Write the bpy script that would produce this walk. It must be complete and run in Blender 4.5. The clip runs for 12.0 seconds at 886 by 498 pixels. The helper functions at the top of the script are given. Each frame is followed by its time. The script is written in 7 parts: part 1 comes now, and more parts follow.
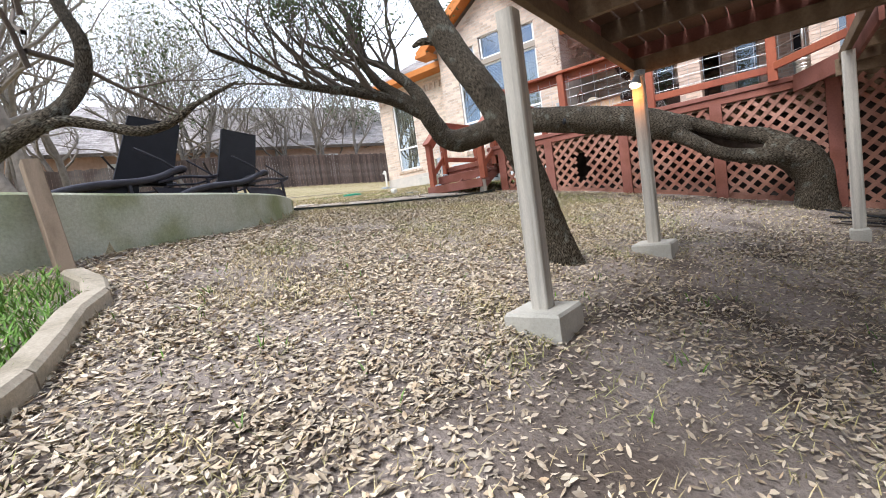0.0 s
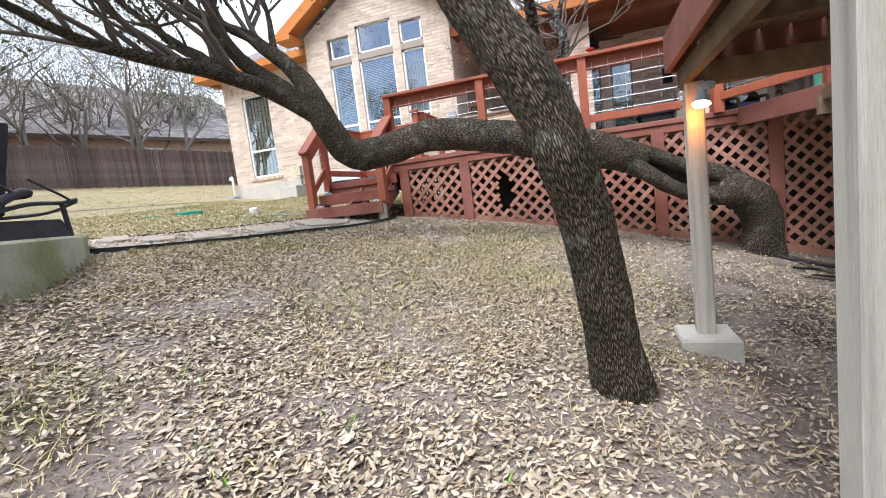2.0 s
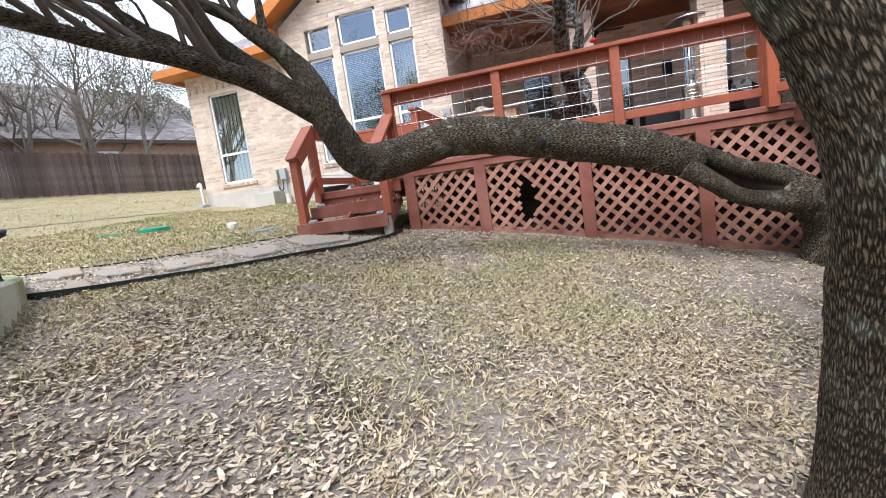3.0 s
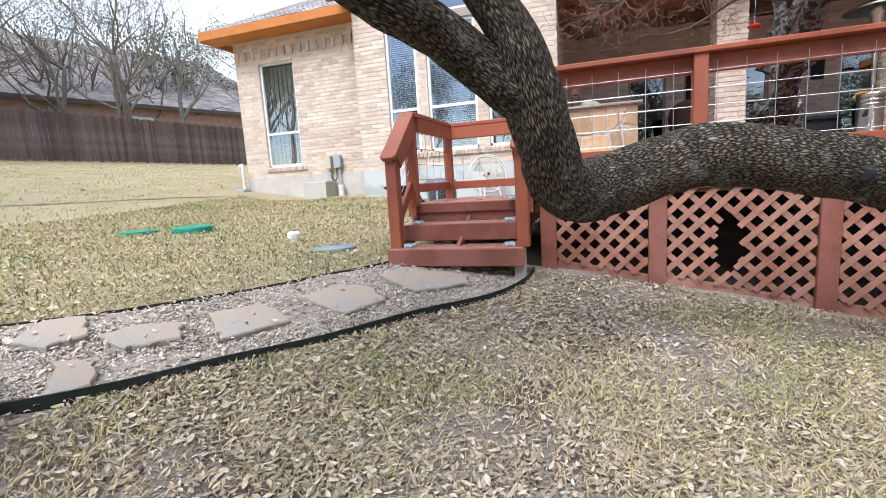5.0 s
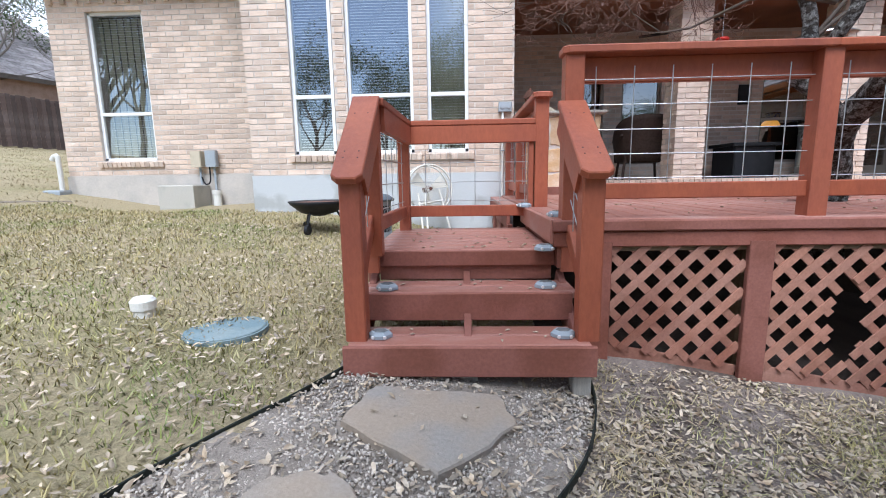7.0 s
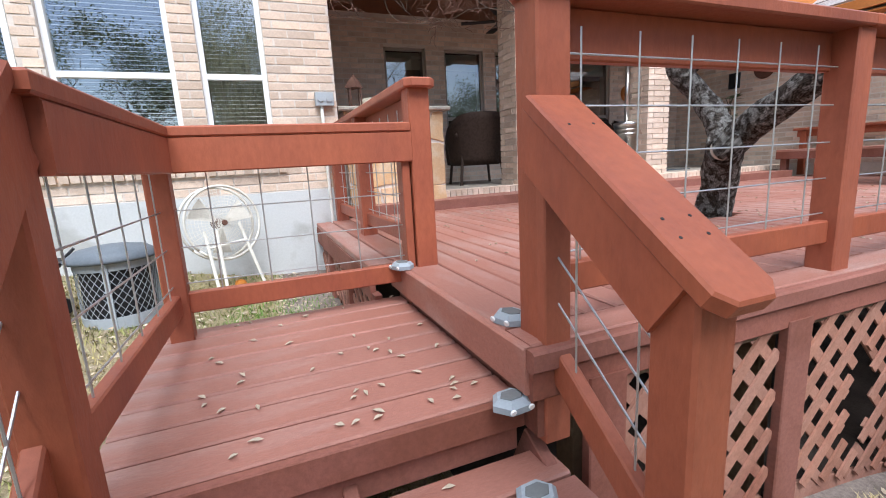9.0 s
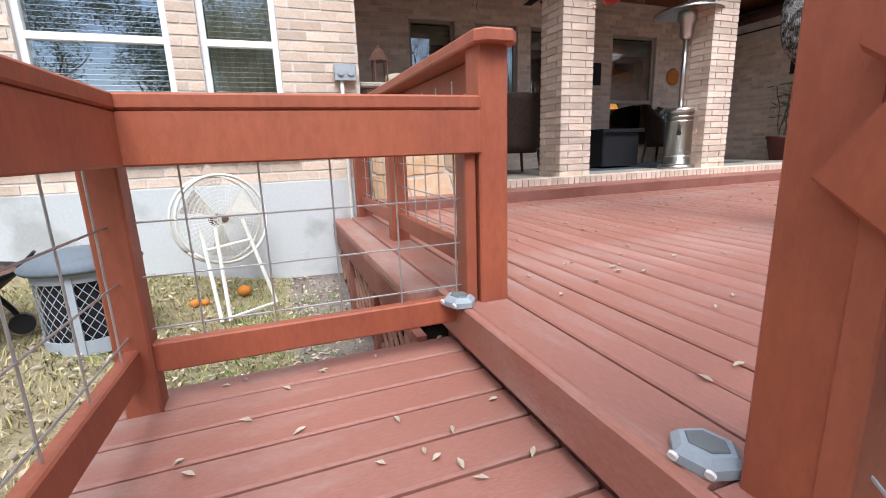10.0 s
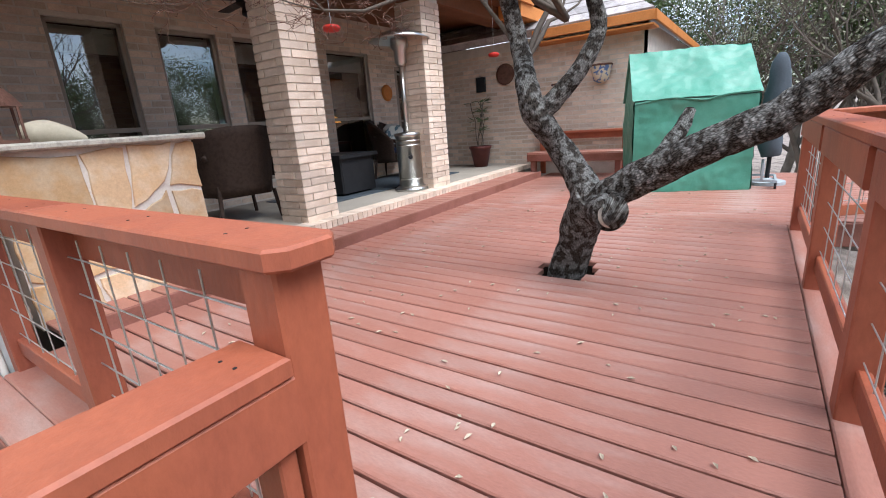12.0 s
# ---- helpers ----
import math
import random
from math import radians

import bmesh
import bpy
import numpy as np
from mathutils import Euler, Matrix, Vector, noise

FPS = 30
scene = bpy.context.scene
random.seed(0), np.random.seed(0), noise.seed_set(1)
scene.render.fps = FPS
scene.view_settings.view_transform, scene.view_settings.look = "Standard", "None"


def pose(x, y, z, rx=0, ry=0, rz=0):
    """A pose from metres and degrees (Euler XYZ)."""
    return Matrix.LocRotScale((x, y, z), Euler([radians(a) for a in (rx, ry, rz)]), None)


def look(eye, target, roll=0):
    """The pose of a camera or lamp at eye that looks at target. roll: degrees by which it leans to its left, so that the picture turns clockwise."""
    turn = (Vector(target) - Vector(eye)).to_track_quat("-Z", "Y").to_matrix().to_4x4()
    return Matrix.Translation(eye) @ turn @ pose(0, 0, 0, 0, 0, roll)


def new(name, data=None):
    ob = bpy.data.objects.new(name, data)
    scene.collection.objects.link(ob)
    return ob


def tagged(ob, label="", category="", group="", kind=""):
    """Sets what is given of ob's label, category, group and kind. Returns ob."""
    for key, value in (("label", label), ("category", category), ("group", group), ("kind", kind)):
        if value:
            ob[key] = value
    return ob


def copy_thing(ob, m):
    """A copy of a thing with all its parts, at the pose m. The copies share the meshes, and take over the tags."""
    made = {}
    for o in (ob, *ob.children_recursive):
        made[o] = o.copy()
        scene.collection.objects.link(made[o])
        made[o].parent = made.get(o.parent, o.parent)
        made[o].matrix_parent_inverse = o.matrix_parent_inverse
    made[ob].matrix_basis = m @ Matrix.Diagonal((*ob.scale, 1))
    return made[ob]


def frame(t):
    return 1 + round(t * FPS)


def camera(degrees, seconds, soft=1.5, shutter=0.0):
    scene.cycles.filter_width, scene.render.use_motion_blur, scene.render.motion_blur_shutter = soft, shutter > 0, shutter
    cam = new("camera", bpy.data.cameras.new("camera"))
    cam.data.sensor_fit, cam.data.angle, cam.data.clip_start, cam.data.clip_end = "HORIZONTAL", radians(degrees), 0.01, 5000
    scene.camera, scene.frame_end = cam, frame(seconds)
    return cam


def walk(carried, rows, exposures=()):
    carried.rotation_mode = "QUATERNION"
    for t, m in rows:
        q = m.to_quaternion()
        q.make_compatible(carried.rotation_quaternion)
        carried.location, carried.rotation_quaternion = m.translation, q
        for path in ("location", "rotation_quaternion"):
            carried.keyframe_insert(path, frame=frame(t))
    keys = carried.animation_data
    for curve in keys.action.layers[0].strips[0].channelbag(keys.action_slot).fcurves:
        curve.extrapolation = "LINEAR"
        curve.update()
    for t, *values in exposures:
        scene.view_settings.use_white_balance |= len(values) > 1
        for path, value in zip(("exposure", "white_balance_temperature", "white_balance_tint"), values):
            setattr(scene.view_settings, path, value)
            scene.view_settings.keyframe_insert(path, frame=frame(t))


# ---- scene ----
cam = camera(89.7, 12.0, soft=1.0)
METRES, EYE, TILT, LEAN, TURN = 10.2, 1.0, 0.0, 0.0, 38.1
ROWS = [
    (0.0, 0.0, 0.0, 0.0, -0.59, -4.3, 7.82),
    (0.5, -0.0237, 0.0427, 0.0114, -4.41, -5.42, 7.5),
    (1.0, -0.0381, 0.0883, 0.0244, -6.46, -5.96, 8.84),
    (1.5, -0.044, 0.1328, 0.0357, -18.17, -7.24, 6.51),
    (2.0, -0.042, 0.1794, 0.0469, -19.68, -6.3, 6.71),
    (2.5, -0.0541, 0.2221, 0.0569, -20.73, -6.48, 7.23),
    (3.0, -0.0611, 0.2701, 0.0684, -23.52, -7.14, 8.02),
    (3.5, -0.0757, 0.3186, 0.0786, -21.36, -8.06, 7.74),
    (5.5, -0.1032, 0.505, 0.1179, -20.78, -8.42, 3.07),
    (6.0, -0.1069, 0.5543, 0.1236, -20.93, -8.8, 3.89),
    (6.5, -0.0999, 0.6023, 0.1269, -28.88, -9.35, 2.14),
    (7.0, -0.0895, 0.6456, 0.133, -35.77, -9.09, 0.93),
    (7.5, -0.0747, 0.6876, 0.1401, -46.09, -8.97, 3.33),
    (9.5, 0.0219, 0.8004, 0.1601, -61.27, -11.31, 2.54),
    (10.0, 0.0438, 0.8246, 0.1612, -59.02, -12.71, 1.89),
    (10.5, 0.0622, 0.8374, 0.1745, -70.48, -14.2, -1.4),
    (11.0, 0.079, 0.8421, 0.1899, -77.03, -13.87, 0.97),
    (11.5, 0.0914, 0.8561, 0.1972, -80.55, -14.54, 7.09),
    (12.0, 0.1052, 0.8653, 0.2126, -94.0, -15.89, 4.19),
]
walk(cam, [(t, pose(0, 0, EYE, TILT, LEAN, TURN) @ pose(METRES * x, METRES * y, METRES * z, 90 + pitch, roll, yaw)) for t, x, y, z, yaw, pitch, roll in ROWS],
     [(0.0, 0.97, 5900, 10), (2.5, 0.95, 5850, 10), (3.5, 0.89, 5850, 10), (5.5, 0.90, 5700, 10), (7.5, 0.64, 5450, 10), (9.5, 0.90, 5850, 10), (10.5, 0.83, 5850, 10), (12.0, 0.85, 5750, 8)])

# ---- sky and light ----
world = bpy.data.worlds.new("sky")
scene.world = world
world.use_nodes = True
wn, wl = world.node_tree.nodes, world.node_tree.links
wn.clear()
w_out = wn.new("ShaderNodeOutputWorld")
w_bg = wn.new("ShaderNodeBackground")
w_bg.inputs["Strength"].default_value = 0.10
w_sky = wn.new("ShaderNodeTexSky")
w_sky.sky_type = "NISHITA"
w_sky.sun_disc = False
w_sky.sun_elevation = radians(54)
w_sky.sun_rotation = radians(184)
w_noise = wn.new("ShaderNodeTexNoise")
w_noise.inputs["Scale"].default_value = 2.6
w_noise.inputs["Detail"].default_value = 5.0
w_ramp = wn.new("ShaderNodeValToRGB")
w_ramp.color_ramp.elements[0].position = 0.38
w_ramp.color_ramp.elements[1].position = 0.57
w_mix = wn.new("ShaderNodeMix")
w_mix.data_type = "RGBA"
w_mix.inputs["B"].default_value = (12.0, 12.4, 13.0, 1)
w_coord = wn.new("ShaderNodeTexCoord")
wl.new(w_coord.outputs["Generated"], w_noise.inputs["Vector"])
w_side = wn.new("ShaderNodeVectorMath")
w_side.operation = "DOT_PRODUCT"
w_side.inputs[1].default_value = (-0.10, 0.16, 0.0)
w_add = wn.new("ShaderNodeMath")
w_add.operation = "ADD"
wl.new(w_coord.outputs["Generated"], w_side.inputs[0])
wl.new(w_noise.outputs["Fac"], w_add.inputs[0])
wl.new(w_side.outputs["Value"], w_add.inputs[1])
wl.new(w_add.outputs["Value"], w_ramp.inputs["Fac"])
wl.new(w_ramp.outputs["Color"], w_mix.inputs["Factor"])
wl.new(w_sky.outputs["Color"], w_mix.inputs["A"])
wl.new(w_mix.outputs["Result"], w_bg.inputs["Color"])
wl.new(w_bg.outputs["Background"], w_out.inputs["Surface"])
sun_data = bpy.data.lights.new("sun", "SUN")
sun_data.energy, sun_data.angle, sun_data.color = 3.0, radians(38), (1.0, 0.96, 0.91)
sun = new("sun", sun_data)
sun.matrix_world = look((0, 0, 30), (0.7, 10, 15.2))


# ---- materials ----
def material(name, rgb, rough=0.8, var=0.25, scale=6.0, fine=60.0, bump=0.25, metal=0.0, rand=0.0, rand_by="object", second=None,
             stretch=(1, 1, 1), spec=0.22, patch=(0.45, 0.65), bump_dist=0.01):
    """A procedural surface: a base colour, patches of a second colour, fine grain, relief, and a variation from piece to piece."""
    m = bpy.data.materials.new(name)
    m.use_nodes = True
    n, l = m.node_tree.nodes, m.node_tree.links
    b = n["Principled BSDF"]
    b.inputs["Roughness"].default_value, b.inputs["Metallic"].default_value = rough, metal
    b.inputs["Specular IOR Level"].default_value = spec
    tc, mp = n.new("ShaderNodeTexCoord"), n.new("ShaderNodeMapping")
    mp.inputs["Scale"].default_value = stretch
    l.new(tc.outputs["Object"], mp.inputs["Vector"])
    big, small = n.new("ShaderNodeTexNoise"), n.new("ShaderNodeTexNoise")
    big.inputs["Scale"].default_value, big.inputs["Detail"].default_value = scale, 4
    small.inputs["Scale"].default_value, small.inputs["Detail"].default_value = fine, 6
    small.inputs["Roughness"].default_value = 0.7
    for t in (big, small):
        l.new(mp.outputs["Vector"], t.inputs["Vector"])
    second = second or [c * (1 - var) for c in rgb]
    ramp = n.new("ShaderNodeMapRange")
    ramp.inputs["From Min"].default_value, ramp.inputs["From Max"].default_value = patch
    l.new(big.outputs["Fac"], ramp.inputs["Value"])
    mix = n.new("ShaderNodeMix")
    mix.data_type = "RGBA"
    mix.inputs["A"].default_value, mix.inputs["B"].default_value = (*rgb, 1), (*second, 1)
    l.new(ramp.outputs["Result"], mix.inputs["Factor"])
    grain = n.new("ShaderNodeMapRange")
    grain.inputs["From Min"].default_value, grain.inputs["From Max"].default_value = 0.25, 0.75
    grain.inputs["To Min"].default_value, grain.inputs["To Max"].default_value = 1 - var, 1 + var
    l.new(small.outputs["Fac"], grain.inputs["Value"])
    hsv = n.new("ShaderNodeHueSaturation")
    l.new(mix.outputs["Result"], hsv.inputs["Color"])
    if rand:
        src = n.new("ShaderNodeObjectInfo" if rand_by == "object" else "ShaderNodeNewGeometry")
        out = src.outputs["Random" if rand_by == "object" else "Random Per Island"]
        rr = n.new("ShaderNodeMapRange")
        rr.inputs["To Min"].default_value, rr.inputs["To Max"].default_value = 1 - rand, 1 + rand
        l.new(out, rr.inputs["Value"])
        mul = n.new("ShaderNodeMath")
        mul.operation = "MULTIPLY"
        l.new(rr.outputs["Result"], mul.inputs[0])
        l.new(grain.outputs["Result"], mul.inputs[1])
        l.new(mul.outputs["Value"], hsv.inputs["Value"])
        hue = n.new("ShaderNodeMath")
        hue.operation = "MULTIPLY_ADD"
        frac = n.new("ShaderNodeMath")
        frac.operation = "FRACT"
        by7 = n.new("ShaderNodeMath")
        by7.operation = "MULTIPLY"
        by7.inputs[1].default_value = 7.31
        l.new(out, by7.inputs[0])
        l.new(by7.outputs["Value"], frac.inputs[0])
        l.new(frac.outputs["Value"], hue.inputs[0])
        hue.inputs[1].default_value, hue.inputs[2].default_value = rand * 0.6, 1 - rand * 0.3
        l.new(hue.outputs["Value"], hsv.inputs["Saturation"])
    else:
        l.new(grain.outputs["Result"], hsv.inputs["Value"])
    l.new(hsv.outputs["Color"], b.inputs["Base Color"])
    if bump:
        add = n.new("ShaderNodeMath")
        add.operation = "MULTIPLY_ADD"
        add.inputs[1].default_value = 0.5
        l.new(big.outputs["Fac"], add.inputs[0])
        l.new(small.outputs["Fac"], add.inputs[2])
        bp = n.new("ShaderNodeBump")
        bp.inputs["Strength"].default_value, bp.inputs["Distance"].default_value = bump, bump_dist
        l.new(add.outputs["Value"], bp.inputs["Height"])
        l.new(bp.outputs["Normal"], b.inputs["Normal"])
    return m


def bark(name, rgb, lichen, furrow=72.0, stretch=(1, 0.33, 1), amount=0.1, patch_scale=9.0):
    """Furrowed bark with plates, cracks between them and pale lichen."""
    m = material(name, rgb, 0.95, 0.35, 5, 90, 0.0, spec=0.15)
    n, l = m.node_tree.nodes, m.node_tree.links
    b = n["Principled BSDF"]
    tc = n.new("ShaderNodeUVMap")
    tc.uv_map = "UVMap"
    mp = n.new("ShaderNodeMapping")
    mp.inputs["Scale"].default_value = stretch
    l.new(tc.outputs["UV"], mp.inputs["Vector"])
    warp = n.new("ShaderNodeTexNoise")
    warp.inputs["Scale"].default_value = furrow * 0.4
    l.new(mp.outputs["Vector"], warp.inputs["Vector"])
    wm = n.new("ShaderNodeVectorMath")
    wm.operation = "MULTIPLY_ADD"
    wm.inputs[1].default_value = (0.025, 0.025, 0.025)
    l.new(warp.outputs["Color"], wm.inputs[0])
    l.new(mp.outputs["Vector"], wm.inputs[2])
    vein = n.new("ShaderNodeTexVoronoi")
    vein.voronoi_dimensions = "2D"
    vein.feature = "DISTANCE_TO_EDGE"
    vein.inputs["Scale"].default_value = furrow
    l.new(wm.outputs["Vector"], vein.inputs["Vector"])
    flake = n.new("ShaderNodeTexNoise")
    flake.inputs["Scale"].default_value, flake.inputs["Detail"].default_value, flake.inputs["Roughness"].default_value = furrow * 1.4, 6.0, 0.75
    l.new(mp.outputs["Vector"], flake.inputs["Vector"])
    ab = n.new("ShaderNodeMath")
    ab.operation = "MULTIPLY_ADD"
    ab.inputs[1].default_value = 1.7
    l.new(flake.outputs["Fac"], ab.inputs[0])
    l.new(vein.outputs["Distance"], ab.inputs[2])
    cr = n.new("ShaderNodeMapRange")
    cr.inputs["From Min"].default_value, cr.inputs["From Max"].default_value = 0.82, 1.16
    l.new(ab.outputs["Value"], cr.inputs["Value"])
    dark = n.new("ShaderNodeMix")
    dark.data_type = "RGBA"
    dark.inputs["A"].default_value = (rgb[0] * 0.11, rgb[1] * 0.10, rgb[2] * 0.09, 1)
    hsv = next(x for x in n if x.bl_idname == "ShaderNodeHueSaturation")
    l.new(cr.outputs["Result"], dark.inputs["Factor"])
    l.new(hsv.outputs["Color"], dark.inputs["B"])
    ln = n.new("ShaderNodeTexNoise")
    ln.inputs["Scale"].default_value, ln.inputs["Detail"].default_value = patch_scale, 8.0
    oc = n.new("ShaderNodeTexCoord")
    l.new(oc.outputs["Object"], ln.inputs["Vector"])
    lr = n.new("ShaderNodeMapRange")
    lr.inputs["From Min"].default_value, lr.inputs["From Max"].default_value = 0.62 - amount, 0.74 - amount
    lr.inputs["To Max"].default_value = 0.75
    l.new(ln.outputs["Fac"], lr.inputs["Value"])
    plate = n.new("ShaderNodeMath")
    plate.operation = "MULTIPLY"
    tops = n.new("ShaderNodeMapRange")
    tops.inputs["To Min"].default_value = 0.3
    l.new(cr.outputs["Result"], tops.inputs["Value"])
    l.new(lr.outputs["Result"], plate.inputs[0])
    l.new(tops.outputs["Result"], plate.inputs[1])
    lm = n.new("ShaderNodeMix")
    lm.data_type = "RGBA"
    lm.inputs["B"].default_value = (*lichen, 1)
    l.new(plate.outputs["Value"], lm.inputs["Factor"])
    l.new(dark.outputs["Result"], lm.inputs["A"])
    l.new(lm.outputs["Result"], b.inputs["Base Color"])
    bp = n.new("ShaderNodeBump")
    bp.inputs["Strength"].default_value, bp.inputs["Distance"].default_value = 1.0, 0.03
    l.new(cr.outputs["Result"], bp.inputs["Height"])
    l.new(bp.outputs["Normal"], b.inputs["Normal"])
    return m


def glass_material(name, tint=(0.9, 0.95, 0.95), least=0.24):
    m = bpy.data.materials.new(name)
    m.use_nodes = True
    n, l = m.node_tree.nodes, m.node_tree.links
    n.clear()
    out, mix = n.new("ShaderNodeOutputMaterial"), n.new("ShaderNodeMixShader")
    gl, tr, fr = n.new("ShaderNodeBsdfGlossy"), n.new("ShaderNodeBsdfTransparent"), n.new("ShaderNodeFresnel")
    gl.inputs["Roughness"].default_value = 0.01
    tr.inputs["Color"].default_value = (*tint, 1)
    fr.inputs["IOR"].default_value = 1.9
    mr = n.new("ShaderNodeMapRange")
    mr.inputs["To Min"].default_value, mr.inputs["To Max"].default_value = least, 1.0
    l.new(fr.outputs["Fac"], mr.inputs["Value"])
    l.new(mr.outputs["Result"], mix.inputs["Fac"])
    l.new(tr.outputs["BSDF"], mix.inputs[1])
    l.new(gl.outputs["BSDF"], mix.inputs[2])
    l.new(mix.outputs["Shader"], out.inputs["Surface"])
    return m


def glow_material(name, rgb, strength):
    m = bpy.data.materials.new(name)
    m.use_nodes = True
    b = m.node_tree.nodes["Principled BSDF"]
    b.inputs["Base Color"].default_value = (*rgb, 1)
    b.inputs["Emission Color"].default_value = (*rgb, 1)
    b.inputs["Emission Strength"].default_value = strength
    return m


M_SOIL = material("leaf_litter_soil", (0.285, 0.236, 0.203), 1.0, 0.4, 2.2, 45, 0.8, second=(0.135, 0.105, 0.086), bump_dist=0.03)
M_LAWN = material("dormant_lawn", (0.37, 0.305, 0.185), 1.0, 0.35, 1.1, 55, 0.8, second=(0.31, 0.27, 0.145), bump_dist=0.03)
M_LEAF = material("dry_leaf", (0.47, 0.392, 0.292), 0.85, 0.15, 20, 120, 0.2, rand=0.46, rand_by="island", second=(0.35, 0.265, 0.18))
M_GRASS = material("grass_blade", (0.37, 0.31, 0.155), 0.9, 0.1, 1.2, 90, 0.0, rand=0.5, rand_by="island", second=(0.21, 0.235, 0.08))
M_FARGRASS = material("far_lawn_blade", (0.40, 0.33, 0.20), 0.9, 0.1, 1.0, 90, 0.0, rand=0.25, rand_by="island", second=(0.40, 0.355, 0.19))
M_GREEN = material("green_grass", (0.14, 0.25, 0.05), 0.8, 0.1, 3, 90, 0.0, rand=0.35, rand_by="island")
M_DECK = material("deck_stain", (0.335, 0.147, 0.108), 0.48, 0.16, 2.6, 70, 0.25, rand=0.07, second=(0.40, 0.275, 0.235), patch=(0.48, 0.72), stretch=(1.8, 0.5, 1), spec=0.3)
M_RAIL = material("rail_stain", (0.345, 0.098, 0.048), 0.5, 0.16, 2.5, 45, 0.2, second=(0.27, 0.075, 0.042), rand=0.07, stretch=(1, 1, 0.4), spec=0.34)
M_SKIRT = material("skirt_stain", (0.26, 0.105, 0.078), 0.75, 0.18, 3.0, 60, 0.2, second=(0.20, 0.075, 0.05), rand=0.10)
M_LATTICE = material("lattice_stain", (0.37, 0.19, 0.135), 0.8, 0.2, 3.0, 60, 0.2, second=(0.26, 0.115, 0.08), rand=0.15)
M_POST = material("weathered_pine", (0.54, 0.50, 0.43), 0.85, 0.22, 2.6, 60, 0.45, second=(0.37, 0.34, 0.29), stretch=(8, 8, 0.35), rand=0.08)
M_PROP = material("tan_timber", (0.25, 0.185, 0.13), 0.9, 0.25, 2.0, 60, 0.3, second=(0.17, 0.125, 0.085), stretch=(6, 6, 0.5))
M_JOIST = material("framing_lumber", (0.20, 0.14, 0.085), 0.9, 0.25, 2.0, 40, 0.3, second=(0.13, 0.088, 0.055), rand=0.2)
# Platform boards from below: darker than the deck stain, shade put into the colour.
M_PLATFORM_SHADE = material("shade_toned_board", (0.17, 0.10, 0.065), 0.95, 0.2, 2, 50, 0.2, rand=0.15)
M_CONCRETE = material("concrete", (0.48, 0.45, 0.39), 0.9, 0.15, 2.5, 70, 0.3, second=(0.38, 0.36, 0.31))
M_BORDER = material("tan_border_stone", (0.34, 0.29, 0.225), 0.95, 0.25, 5, 60, 0.5, second=(0.24, 0.205, 0.15))
M_FOUND = material("painted_foundation", (0.52, 0.53, 0.52), 0.85, 0.08, 1.6, 60, 0.2, second=(0.40, 0.40, 0.38), patch=(0.52, 0.6))
M_FOUND_TAN = material("bare_foundation", (0.54, 0.49, 0.43), 0.9, 0.12, 1.8, 50, 0.3, second=(0.43, 0.40, 0.36))
M_MOSSY = material("mossy_concrete", (0.42, 0.42, 0.33), 0.95, 0.22, 1.5, 45, 0.4, second=(0.23, 0.25, 0.13))
M_FLAG = material("flagstone", (0.35, 0.285, 0.22), 0.9, 0.16, 3, 60, 0.4, second=(0.31, 0.28, 0.245), rand=0.1)
M_PEBBLE = material("path_pebble", (0.51, 0.45, 0.385), 0.9, 0.15, 20, 120, 0.1, rand=0.4, rand_by="island")
M_BED = material("gravel_bed", (0.32, 0.275, 0.23), 1.0, 0.3, 9, 80, 0.6, second=(0.27, 0.23, 0.19), bump_dist=0.02)
# Near-black earth under the deck: the shade there is put into the colour.
M_DECK_SHADE = material("under_deck_shade", (0.055, 0.042, 0.035), 1.0, 0.3, 3, 40, 0.5)
M_EDGING = material("steel_edging", (0.025, 0.03, 0.025), 0.7, 0.3, 6, 60, 0.2)
M_BRICK = material("brick", (0.66, 0.53, 0.425), 0.9, 0.16, 7, 70, 0.45, second=(0.58, 0.45, 0.35), rand=0.18)
M_BRICKS = material("brick_joined", (0.66, 0.53, 0.425), 0.9, 0.16, 7, 70, 0.45, second=(0.58, 0.45, 0.35), rand=0.18, rand_by="island")
M_MORTAR = material("mortar", (0.64, 0.57, 0.50), 0.95, 0.12, 5, 90, 0.3)
M_CEDAR = material("cedar_trim", (0.52, 0.195, 0.052), 0.6, 0.14, 3, 50, 0.2, second=(0.46, 0.165, 0.04))
M_CEIL = material("porch_ceiling_wood", (0.19, 0.075, 0.035), 0.6, 0.2, 3, 40, 0.2, rand=0.1)
M_SHINGLE = material("shingle", (0.38, 0.345, 0.335), 0.95, 0.3, 8, 60, 0.5, second=(0.28, 0.25, 0.24), rand=0.25, rand_by="island")
M_WHITE = material("white_vinyl", (0.80, 0.80, 0.78), 0.45, 0.04, 4, 60, 0.05)
M_TRIM = material("taupe_frame", (0.34, 0.29, 0.24), 0.5, 0.06, 4, 60, 0.05)
M_BLIND = material("window_blind", (0.78, 0.78, 0.75), 0.6, 0.04, 4, 60, 0.0)
M_SHADE = material("roller_shade_cloth", (0.52, 0.50, 0.42), 0.9, 0.1, 6, 60, 0.1)
M_CURTAIN = material("curtain", (0.45, 0.42, 0.30), 0.9, 0.1, 6, 60, 0.1)
# Room walls almost black, so the lack of light indoors is in the colour.
M_ROOM_DIM = material("dimmed_room_wall", (0.05, 0.042, 0.036), 0.9, 0.1, 2, 40, 0.0)
M_GLASS = glass_material("window_glass", least=0.36)
M_GLASS_DIM = glass_material("porch_glass", least=0.2)
M_BARK = bark("oak_bark", (0.21, 0.172, 0.122), (0.33, 0.33, 0.27), amount=0.05)
